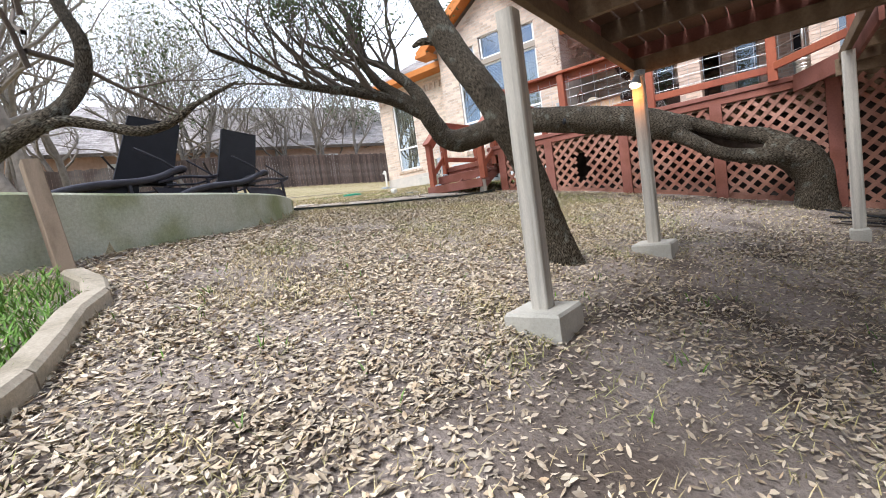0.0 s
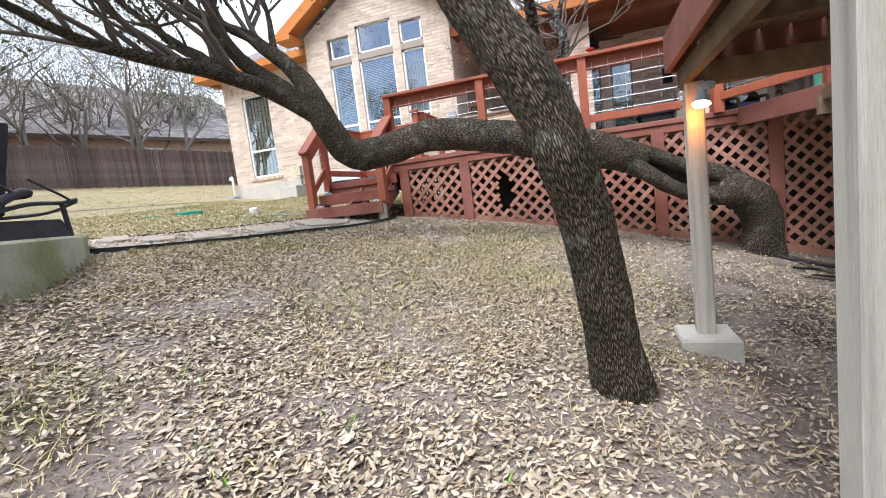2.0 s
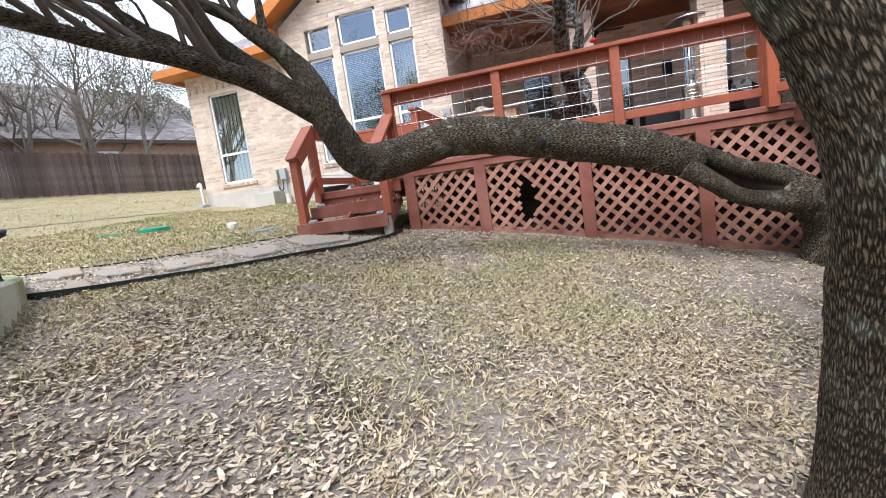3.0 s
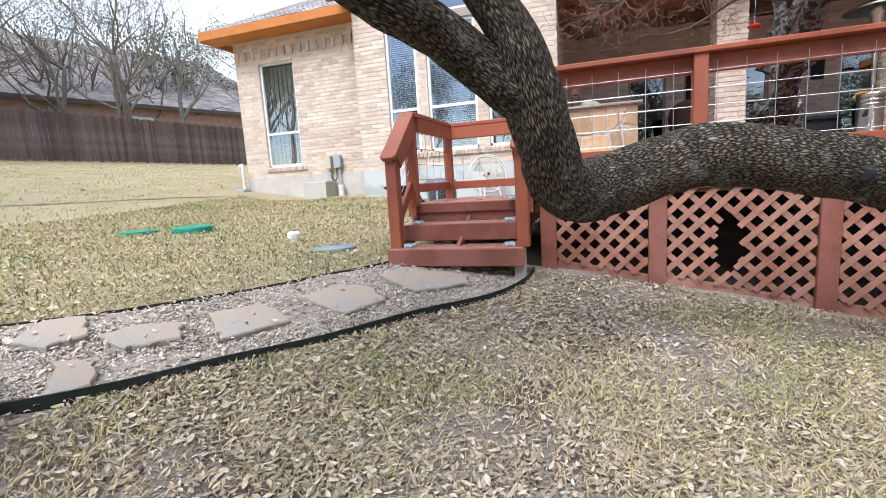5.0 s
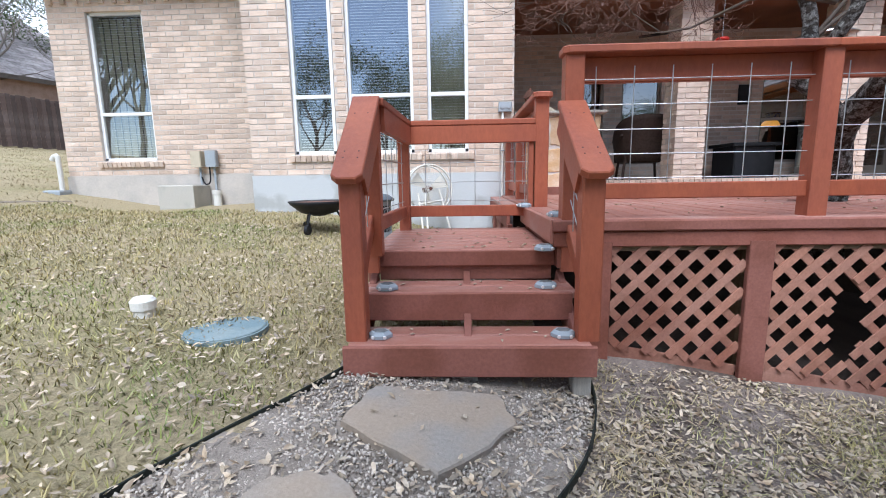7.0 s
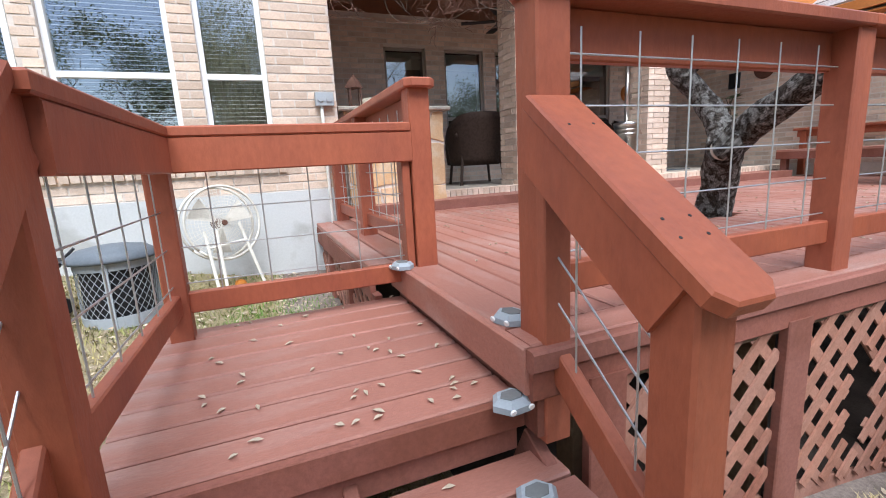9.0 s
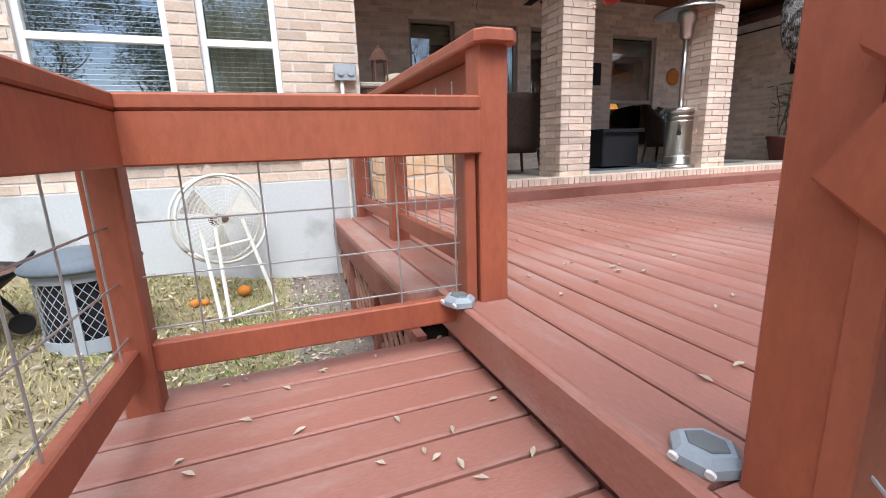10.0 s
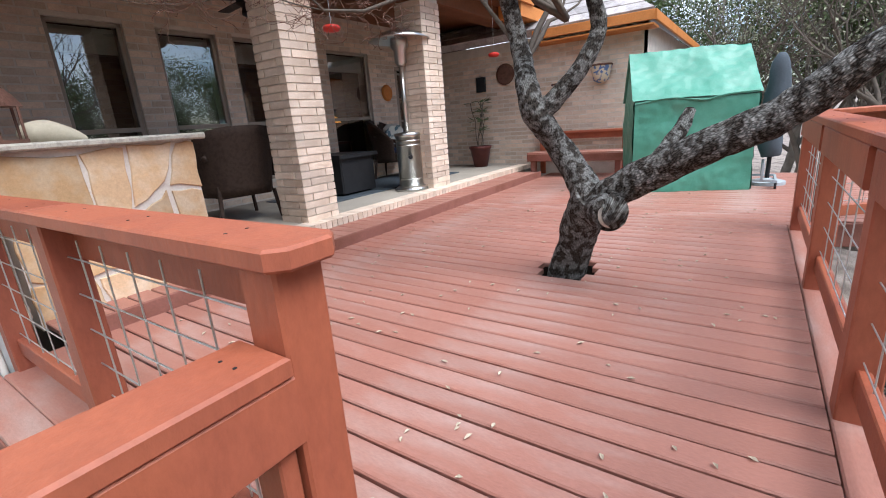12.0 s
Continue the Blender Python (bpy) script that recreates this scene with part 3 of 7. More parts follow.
def wall_with_holes(name, m, length, z0, z1, holes, thick, mat, label, top=None):
    """A wall along local x, its face at local y 0, its thickness behind; openings go through."""
    xs = sorted({0.0, length, *[h[0] for h in holes], *[h[1] for h in holes]})
    b = Build()
    for a, c in zip(xs, xs[1:]):
        mid = (a + c) / 2
        cuts = sorted((h[2], h[3]) for h in holes if h[0] <= mid <= h[1])
        z, spans = z0, []
        for k0, k1 in cuts:
            if k0 > z:
                spans.append((z, k0))
            z = k1
        spans.append((z, None))
        for s0, s1 in spans:
            ta = s1 if s1 is not None else (top(a) if top else z1)
            tc = s1 if s1 is not None else (top(c) if top else z1)
            n = 1
            if s1 is None and top:
                n = 6
            for k in range(n):
                u, w = a + (c - a) * k / n, a + (c - a) * (k + 1) / n
                tu, tw = (ta, tc) if n == 1 else (top(u), top(w))
                vs = [m @ Vector(p) for p in ((u, 0, s0), (w, 0, s0), (w, 0, tw), (u, 0, tu), (u, thick, s0), (w, thick, s0), (w, thick, tw), (u, thick, tu))]
                b.add(vs, [(0, 1, 2, 3), (5, 4, 7, 6), (3, 2, 6, 7), (1, 0, 4, 5), (0, 3, 7, 4), (2, 1, 5, 6)])
    ob = new(name, b.mesh(name, mat))
    return tagged(ob, label, "wall", kind="structure")


def window(m, x0, x1, z0, z1, name, mid=None, blinds=True, sash=M_WHITE, depth=0.07, label="", arch=None, glass=M_GLASS, blind_drop=1.0, curtain=False, sill=True, bar=0.045):
    """A window in a wall opening (wall's local axes): frame, panes, meeting rail, blind, curtain and brick sill."""
    w = thing(name, label=label or "white vinyl sash window with lowered blinds", category="window", kind="structure")
    w.matrix_basis = m
    y = depth
    t = arch or (lambda x: z1)
    n = 8 if arch else 1
    f = Build()
    f.beam((x0 + bar / 2, y, z0), (x0 + bar / 2, y, t(x0)), bar, 0.05, 0.003)
    f.beam((x1 - bar / 2, y, z0), (x1 - bar / 2, y, t(x1)), bar, 0.05, 0.003)
    f.beam((x0, y, z0 + bar / 2), (x1, y, z0 + bar / 2), 0.05, bar, 0.003)
    for k in range(n):
        a, c = x0 + (x1 - x0) * k / n, x0 + (x1 - x0) * (k + 1) / n
        f.beam((a, y, t(a) - bar / 2), (c, y, t(c) - bar / 2), 0.05, bar, 0.003)
    part("window_frame", f, sash, w)
    if mid:
        part("meeting_rail", Build().beam((x0 + bar, y - 0.008, mid), (x1 - bar, y - 0.008, mid), 0.045, 0.05, 0.003), sash, w)
    panes = [(z0 + bar, mid - 0.02), (mid + 0.02, None)] if mid else [(z0 + bar, None)]
    for a, c in panes:
        if c is None and arch:
            g = Build()
            xs = [x0 + bar + (x1 - x0 - 2 * bar) * k / 8 for k in range(9)]
            for k in range(8):
                g.add([(xs[k], y, a), (xs[k + 1], y, a), (xs[k + 1], y, t(xs[k + 1]) - bar), (xs[k], y, t(xs[k]) - bar)], [(0, 1, 2, 3)])
        else:
            g = Build().add([(x0 + bar, y, a), (x1 - bar, y, a), (x1 - bar, y, c or z1 - bar), (x0 + bar, y, c or z1 - bar)], [(0, 1, 2, 3)])
        p = part("pane", g, glass, w)
        p.visible_shadow = False
    if blinds:
        b = Build()
        z = z1 - bar - 0.03
        stop = z0 + (z1 - z0) * (1 - blind_drop) + bar
        while z > stop:
            b.beam((x0 + bar + 0.01, y + 0.07, z), (x1 - bar - 0.01, y + 0.07, z), 0.03, 0.0025, 0.0, side=(0, 0.98, 0.2))
            z -= 0.036
        part("blind", b, M_BLIND, w, "lowered white horizontal slat blind")
    if curtain:
        b = Build()
        for k in range(14):
            xa = x0 + bar + (x1 - x0 - 2 * bar) * k / 14
            b.beam((xa + 0.02, y + 0.14 + 0.02 * (k % 2), z0 + 0.03), (xa + 0.02, y + 0.14 + 0.02 * (k % 2), z1 - 0.05), 0.045, 0.02, 0.006)
        part("curtain", b, M_CURTAIN, w, "drawn pale green curtain")
    if sill:
        k = int((x1 - x0 + 0.12) / 0.075) + 1
        for i in range(k):
            part("sill_brick", Build().beam((x0 - 0.06 + 0.075 * i + 0.0375, 0.02, z0 - 0.05), (x0 - 0.06 + 0.075 * i + 0.0375, -0.045, z0 - 0.06), 0.065, 0.075, 0.004), M_BRICK, w)
    return w


# gabled bay with the tall windows
GX0, GX1, GY = -7.65, -4.08, 10.75
m_bay = Matrix.Translation((GX0, GY, 0))
mid_x = (GX1 - GX0) / 2
bay_top = lambda x: 6.75 - 0.62 * abs(x - mid_x)
bay_arch = lambda x: 5.62 - 0.17 * ((x - mid_x) / 1.2) ** 2
lower = [(0.60, 1.17, 2.70, 4.86), (1.36, 2.24, 2.70, 4.86), (2.43, 2.97, 2.70, 4.86)]
upper = [(0.66, 1.19, 5.0, 5.46), (1.38, 2.22, 5.0, 5.60), (2.43, 2.95, 5.0, 5.46)]
bay = wall_with_holes("wall_bay", m_bay, GX1 - GX0, 1.4, 6.6, [(0.60, 1.19, 2.70, 5.46), (1.36, 2.24, 2.70, 5.60), (2.43, 2.97, 2.70, 5.46)], 0.28, M_MORTAR,
                      "gabled bay wall of pale pinkish-tan brick", bay_top)
win_lab = "tall white vinyl sash window with lowered blinds, reflecting trees"
for i, (a, c, z0, z1) in enumerate(lower):
    window(m_bay, a, c, z0, z1, "window_%d" % (i + 1), mid=3.46, label=win_lab, curtain=i == 2)
for i, (a, c, z0, z1) in enumerate(upper):
    window(m_bay, a, c, 5.0, z1, "window_%d" % (i + 4), label="arched white-framed transom window over the tall sashes", blinds=False, arch=bay_arch, sill=False)
for a, c in ((0.60, 1.19), (1.36, 2.24), (2.43, 2.97)):
    sp = Build().beam(((a + GX0), GY + 0.06, 4.93), ((c + GX0), GY + 0.06, 4.93), 0.1, 0.14, 0.004)
    tagged(part("transom_panel", sp, M_TRIM), "taupe panel between sash and transom", "trim", kind="structure")

# wing with the single window
WX0, WX1, WY = -11.05, -7.65, 11.6
m_wing = Matrix.Translation((WX0, WY, 0))
wing_win = (0.60, 1.48, 2.70, 4.92)
wing = wall_with_holes("wall_wing", m_wing, WX1 - WX0, 1.5, 5.45, [wing_win], 0.28, M_MORTAR, "wing wall of pale pinkish-tan brick")
window(m_wing, *wing_win, "window_7", mid=3.42, label="white vinyl sash window with blinds and a green curtain", curtain=True, blind_drop=1.0)
tagged(part("wall_wing_end", Build().box(WX0, WX0 + 0.28, WY + 0.28, 19, 1.5, 5.45), M_N_BRICK), "end wall of the brick wing", "wall", kind="structure")
tagged(part("wall_bay_return", Build().box(GX1 - 0.28, GX1, GY + 0.28, 13.4, 1.4, 5.4), M_MORTAR), "return wall of the brick bay", "wall", kind="structure")
# concrete foundations
for nm, (x0, x1, y0, zt) in {"foundation_bay": (GX0 - 0.01, GX1 + 0.01, GY - 0.035, 2.42), "foundation_wing": (WX0 - 0.02, WX1, WY - 0.03, 2.47)}.items():
    tagged(part(nm, Build().beam(((x0 + x1) / 2, y0 + 0.1, 1.3), ((x0 + x1) / 2, y0 + 0.1, zt), x1 - x0, 0.2, 0.008), M_FOUND if nm == "foundation_bay" else M_FOUND_TAN), "exposed grey painted concrete foundation", "foundation", kind="structure")

# porch: back wall, right wall, slab, ceiling
PY = 13.4
m_back = Matrix.Translation((-4.08, PY, 0))
porch_wins = [(1.27, 1.97, 2.55, 4.45), (2.30, 3.02, 2.55, 4.45), (3.25, 3.75, 2.55, 4.45), (4.85, 5.8, 2.55, 4.42)]
door_hole = (6.5, 7.4, PORCH, 4.25)
back = wall_with_holes("wall_porch_back", m_back, 7.63, 2.0, 4.95, porch_wins + [door_hole], 0.28, M_MORTAR, "porch back wall of tan brick")
for i, (a, c, z0, z1) in enumerate(porch_wins):
    window(m_back, a, c, z0, z1, "window_%d" % (8 + i), mid=3.34, blinds=False, sash=M_TRIM, glass=M_GLASS_DIM, label="dark porch window with taupe frame reflecting trees", sill=False)
EX = 3.55
m_east = Matrix.Translation((EX, PY, 0)) @ pose(0, 0, 0, 0, 0, -90)
east = wall_with_holes("wall_east_wing", m_east, 4.2, 1.0, 4.5, [], 0.28, M_MORTAR, "wing wall of tan brick beside the deck")
tagged(part("wall_east_end", Build().box(EX, 9.0, PY - 4.2, PY - 3.92, 1.0, 4.5), M_MORTAR), "end wall of the brick wing", "wall", kind="structure")
tagged(part("porch_slab", Build().box(-4.08, EX, 11.28, PY, 1.2, PORCH), M_SLAB), "concrete porch slab", "floor", kind="structure")
tagged(part("ceiling_porch", Build().box(-4.08, EX + 0.28, 10.9, PY + 0.3, 4.92, 4.98), M_CEIL), "stained brown wooden porch ceiling", "ceiling", kind="structure")
tagged(part("porch_beam", Build().beam((-4.08, 11.5, 4.82), (EX, 11.5, 4.82), 0.34, 0.22, 0.01), M_CEIL), "brown wooden beam over the porch columns", "beam", kind="structure")
tagged(part("fascia_porch", Build().beam((-4.3, 10.88, 5.02), (EX - 0.4, 10.88, 5.02), 0.04, 0.2, 0.005), M_CEDAR), "orange-stained cedar fascia of the porch", "trim", kind="structure")

tagged(part("porch_gable_panel", Build().box(2.7, EX + 0.3, 10.9, 11.3, 4.72, 5.1), M_CEDAR), "orange-stained cedar panel at the porch corner", "trim", kind="structure")

# rooms behind the windows, near black: their dimness is put into the colour
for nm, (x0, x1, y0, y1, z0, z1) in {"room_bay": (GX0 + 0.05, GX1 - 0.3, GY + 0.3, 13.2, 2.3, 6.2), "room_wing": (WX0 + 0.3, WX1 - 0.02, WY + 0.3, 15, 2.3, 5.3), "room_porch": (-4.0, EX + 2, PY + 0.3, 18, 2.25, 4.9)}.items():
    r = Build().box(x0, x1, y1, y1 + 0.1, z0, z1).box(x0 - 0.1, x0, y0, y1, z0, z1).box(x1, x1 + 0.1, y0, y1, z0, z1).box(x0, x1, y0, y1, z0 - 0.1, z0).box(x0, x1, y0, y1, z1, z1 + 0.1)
    tagged(part(nm, r, M_ROOM_DIM), "room behind the windows, its dimness put into near-black walls", "room", kind="structure")


# roofs
def roof_plane(name, corners, thick=0.12, rows=0, label="weathered grey asphalt shingle roof", parent=None):
    """A roof slope: eave left, eave right, ridge right, ridge left. rows of shingles as overlapping steps."""
    a, b_, c, d = [Vector(p) for p in corners]
    n = (b_ - a).cross(d - a).normalized()
    if n.z < 0:
        n = -n
    b = Build()
    b.add([a, b_, c, d, a - n * thick, b_ - n * thick, c - n * thick, d - n * thick], [(0, 1, 2, 3), (7, 6, 5, 4), (0, 4, 5, 1), (1, 5, 6, 2), (2, 6, 7, 3), (3, 7, 4, 0)])
    rnd = random.Random(len(name))
    for r in range(rows):
        t0, t1 = r / rows, (r + 1.25) / rows
        l0, r0, l1, r1 = a.lerp(d, t0), b_.lerp(c, t0), a.lerp(d, min(1, t1)), b_.lerp(c, min(1, t1))
        width = (r0 - l0).length
        k = max(1, int(width / 0.33))
        for i in range(k):
            u0, u1 = i / k, (i + 0.985) / k
            lift = n * (0.012 + 0.006 * rnd.random())
            b.add([l0.lerp(r0, u0) + lift, l0.lerp(r0, u1) + lift, l1.lerp(r1, u1) + n * 0.003, l1.lerp(r1, u0) + n * 0.003, l0.lerp(r0, u0), l0.lerp(r0, u1)], [(0, 1, 2, 3), (4, 5, 1, 0)])
    ob = part(name, b, M_SHINGLE, parent)
    if not parent:
        tagged(ob, label, "roof", kind="structure")
    return ob


ridge_x = (GX0 + GX1) / 2
apex = 7.05
roof_plane("roof_bay_west", [(GX0 - 0.42, 10.35, apex - 0.62 * 2.2), (GX0 - 0.42, 17, apex - 0.62 * 2.2), (ridge_x, 17, apex), (ridge_x, 10.35, apex)])
roof_plane("roof_bay_east", [(GX1 + 0.42, 10.35, apex - 0.62 * 2.2), (GX1 + 0.42, 17, apex - 0.62 * 2.2), (ridge_x, 17, apex), (ridge_x, 10.35, apex)])
roof_plane("roof_wing", [(WX0 - 0.45, 11.15, 5.6), (WX1 + 0.05, 11.15, 5.6), (WX1 + 0.05, 16, 8.2), (WX0 + 2.4, 16, 8.2)], rows=22)
roof_plane("roof_wing_end", [(WX0 - 0.45, 11.15, 5.6), (WX0 - 0.45, 19, 5.6), (WX0 + 2.4, 19, 8.2), (WX0 + 2.4, 16, 8.2)])
roof_plane("roof_porch", [(-4.3, 10.85, 5.14), (EX + 1, 10.85, 5.14), (EX + 1, 16, 8.0), (-4.3, 16, 8.0)])
roof_plane("roof_east", [(EX - 0.42, 9.0, 4.55), (EX - 0.42, 15, 4.55), (EX + 3.5, 15, 6.9), (EX + 3.5, 12, 6.9)], rows=16)
roof_plane("roof_east_end", [(EX - 0.42, 9.0, 4.55), (EX + 8, 9.0, 4.55), (EX + 8, 12, 6.9), (EX + 3.5, 12, 6.9)])
# cedar fascias, rakes and soffits
trim = lambda nm, p, q, w, h: tagged(part(nm, Build().beam(p, q, w, h, 0.006), M_CEDAR), "orange-stained cedar fascia board", "trim", kind="structure")
for s, x_eave in ((-1, GX0 - 0.42), (1, GX1 + 0.42)):
    trim("rake_trim", (x_eave, 10.34, apex - 0.62 * 2.2 - 0.1), (ridge_x, 10.34, apex - 0.1), 0.04, 0.24)
    trim("soffit_trim", (x_eave, 10.55, apex - 0.62 * 2.2 - 0.16), (ridge_x, 10.55, apex - 0.16), 0.4, 0.03)
    trim("eave_return", (x_eave - s * 0.0, 10.45, apex - 0.62 * 2.2 - 0.16), (x_eave - s * 0.42, 10.45, apex - 0.62 * 2.2 - 0.16), 0.5, 0.1)
trim("fascia_wing", (WX0 - 0.45, 11.13, 5.5), (WX1, 11.13, 5.5), 0.04, 0.17)
trim("soffit_wing", (WX0 - 0.45, 11.36, 5.43), (WX1, 11.36, 5.43), 0.46, 0.03)
trim("fascia_wing_end", (WX0 - 0.45, 11.13, 5.5), (WX0 - 0.45, 19, 5.5), 0.04, 0.17)
trim("fascia_east", (EX - 0.42, 9.0, 4.46), (EX - 0.42, 10.9, 4.46), 0.04, 0.14)
trim("soffit_east", (EX - 0.2, 9.0, 4.34), (EX - 0.2, 10.9, 4.34), 0.44, 0.03)
trim("fascia_east_end", (EX - 0.42, 8.98, 4.46), (EX + 8, 8.98, 4.46), 0.04, 0.14)


# brick columns of the porch
def column(x0, y0):
    c = thing("porch_column", (x0, y0, PORCH), "square tan brick porch column", "column", "porch columns")
    part("core", Build().box(0.012, 0.408, 0.012, 0.408, 0, 4.75 - PORCH), M_MORTAR, c)
    half = 0.42 - 0.11
    me1 = BRICKS.setdefault("c", None) or Build().box(0, 0.305, 0, 0.1, 0, COURSE - JOINT).mesh("brick", M_BRICK)
    BRICKS["c"] = me1
    k = int((4.72 - PORCH) / COURSE)
    for r in range(k):
        for q in range(4):
            ob = part("brick", None, None, c, data=me1)
            flip = r % 2
            base = Matrix.Translation((0.21, 0.21, r * COURSE)) @ pose(0, 0, 0, 0, 0, 90 * q)
            ob.matrix_basis = base @ Matrix.Translation((-0.21 + (0.115 if flip else 0.0), -0.21 + 0.002 * ((r * 7 + q * 3) % 3 - 1), 0))
    return c


column(-1.72, 11.3)
column(0.51, 11.3)


# ---- deck ----
PITCH, BOARD = 0.1455, 0.1345
deck = tagged(new("deck"), "large red-brown stained wooden deck with weathered boards", "deck", kind="structure")
BOARDS = {}


def board_mesh(length, width=BOARD, thick=0.038, mat=M_DECK, key="deck"):
    k = (round(length, 3), width, thick, key)
    if k not in BOARDS:
        BOARDS[k] = Build().beam((0, 0, -thick / 2), (0, length, -thick / 2), width, thick, 0.006).mesh("board", mat)
    return BOARDS[k]


def lay_board(host, x, y, z, length, turn=0.0, **kw):
    ob = part("board", None, None, host, data=board_mesh(length, **kw))
    ob.matrix_basis = pose(x, y, z, 0, 0, turn)
    return ob


DX0, DY0, DY1 = -4.25, 7.17, 10.72
tree_hole = (-1.66, 8.62, 0.2)
DECK_PITCH, DECK_BOARD = 0.131, 0.1195
x = -4.083 + DECK_PITCH / 2
i = 0
while x < 3.45:
    near_hole = abs(x - tree_hole[0]) < tree_hole[2]
    y0 = DY0 + 0.145
    if x > 0.15:
        y0 = max(6.3, DY0 + 0.145 - (x - 0.15) * 2.2) if x < 0.6 else 0.4
    if near_hole:
        h = math.sqrt(tree_hole[2] ** 2 - (x - tree_hole[0]) ** 2)
        lay_board(deck, x, y0, DECK, tree_hole[1] - h - y0, width=DECK_BOARD)
        lay_board(deck, x, tree_hole[1] + h, DECK, DY1 - tree_hole[1] - h, width=DECK_BOARD)
    else:
        lay_board(deck, x, y0, DECK - 0.002 * (i % 3 == 1), DY1 - y0, width=DECK_BOARD)
    x += DECK_PITCH
    i += 1
# picture-frame boards along the edges
lay_board(deck, DX0 + 0.079, DY0 + 0.145, DECK + 0.002, 10.6 - DY0 - 0.145, width=0.16)
lay_board(deck, 0.15, DY0 + 0.0715, DECK + 0.002, 4.4, 90)
part("edge_board", Build().beam((DX0 - 0.012, DY0, DECK - 0.07), (DX0 - 0.012, 8.48, DECK - 0.07), 0.03, 0.14, 0.006), M_DECK, deck)
part("riser_board", Build().beam((DX0 + 0.03, DY0, DECK - 0.2), (DX0 + 0.03, 8.48, DECK - 0.2), 0.03, 0.16, 0.004), M_SKIRT, deck)
part("nosing_board", Build().beam((DX0 - 0.02, DY0 - 0.018, DECK - 0.034), (0.15, DY0 - 0.018, DECK - 0.034), 0.042, 0.064, 0.008), M_SKIRT, deck)
part("rim_board", Build().beam((DX0 - 0.01, DY0 - 0.003, DECK - 0.113), (0.15, DY0 - 0.003, DECK - 0.113), 0.03, 0.088, 0.006), M_SKIRT, deck)
part("rim_joist", Build().beam((DX0 + 0.03, DY0 + 0.09, DECK - 0.12), (0.15, DY0 + 0.09, DECK - 0.12), 0.04, 0.14, 0.006), M_JOIST, deck)
# slanting corner and the strip that leads to the raised platform
part("rim_board", Build().beam((0.15, DY0 - 0.012, DECK - 0.1), (0.58, 6.2, DECK - 0.1), 0.03, 0.2, 0.006), M_SKIRT, deck)
part("rim_board", Build().beam((0.58, 6.2, DECK - 0.1), (0.58, 4.4, DECK - 0.1), 0.03, 0.2, 0.006), M_SKIRT, deck)
# west ledge outside the rail to the house
part("ledge_board", Build().beam((DX0 - 0.07, 8.5, DECK - 0.035), (DX0 - 0.07, 10.7, DECK - 0.035), 0.14, 0.038, 0.004), M_DECK, deck)
part("rim_board", Build().beam((DX0 - 0.13, 8.48, DECK - 0.13), (DX0 - 0.13, 10.7, DECK - 0.13), 0.03, 0.15, 0.004), M_SKIRT, deck)
# step up to the porch, its short boards laid crosswise
step = tagged(new("porch_step"), "low red-brown stained board step along the porch edge", "step", kind="structure")
part("step_fascia", Build().beam((-3.95, DY1 - 0.01, DECK + 0.045), (2.95, DY1 - 0.01, DECK + 0.045), 0.03, 0.11, 0.004), M_SKIRT, step)
x = -3.9
while x < 2.9:
    lay_board(step, x, DY1 + 0.008, DECK + 0.098, 0.45)
    x += PITCH
# brick edge of the slab
x = -4.0
edge_brick = Build().beam((0, -0.03, -0.037), (0, 0.19, -0.037), 0.066, 0.075, 0.005).mesh("brick", M_BRICK)
edge = tagged(new("porch_edge"), "rowlock brick edge of the porch slab", "brick edge", kind="structure")
while x < EX - 0.03:
    part("brick", None, None, edge, data=edge_brick).matrix_basis = pose(x, 11.16, PORCH + 0.012)
    x += 0.075

# platform on posts
PX0, PY0, PY1, PDECK = -0.99, 0.35, 4.15, 2.22
part("platform_fascia", Build().beam((PX0 - 0.015, PY0, PDECK - 0.07), (PX0 - 0.015, PY1, PDECK - 0.07), 0.03, 0.2, 0.004), M_SKIRT, deck)
part("platform_fascia", Build().beam((PX0, PY1 + 0.015, PDECK - 0.07), (0.58, PY1 + 0.015, PDECK - 0.07), 0.03, 0.2, 0.004), M_SKIRT, deck)
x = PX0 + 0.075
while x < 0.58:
    lay_board(deck, x, PY0, PDECK, PY1 - PY0, mat=M_PLATFORM_SHADE, key="platform")
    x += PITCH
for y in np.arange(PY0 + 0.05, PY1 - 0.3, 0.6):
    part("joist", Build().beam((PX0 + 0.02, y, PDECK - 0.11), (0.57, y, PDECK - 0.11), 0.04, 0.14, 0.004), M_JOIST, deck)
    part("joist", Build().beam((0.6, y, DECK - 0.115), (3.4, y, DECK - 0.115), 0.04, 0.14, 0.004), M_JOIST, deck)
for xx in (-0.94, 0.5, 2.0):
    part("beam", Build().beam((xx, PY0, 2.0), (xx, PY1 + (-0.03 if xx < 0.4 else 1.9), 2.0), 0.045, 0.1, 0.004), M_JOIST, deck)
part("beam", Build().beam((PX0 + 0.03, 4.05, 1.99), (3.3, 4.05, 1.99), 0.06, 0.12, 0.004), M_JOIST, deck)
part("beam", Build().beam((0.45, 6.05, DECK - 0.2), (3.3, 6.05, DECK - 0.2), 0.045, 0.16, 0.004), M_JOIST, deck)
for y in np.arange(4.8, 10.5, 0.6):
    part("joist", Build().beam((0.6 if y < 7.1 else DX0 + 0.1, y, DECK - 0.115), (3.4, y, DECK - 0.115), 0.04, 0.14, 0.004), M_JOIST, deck)


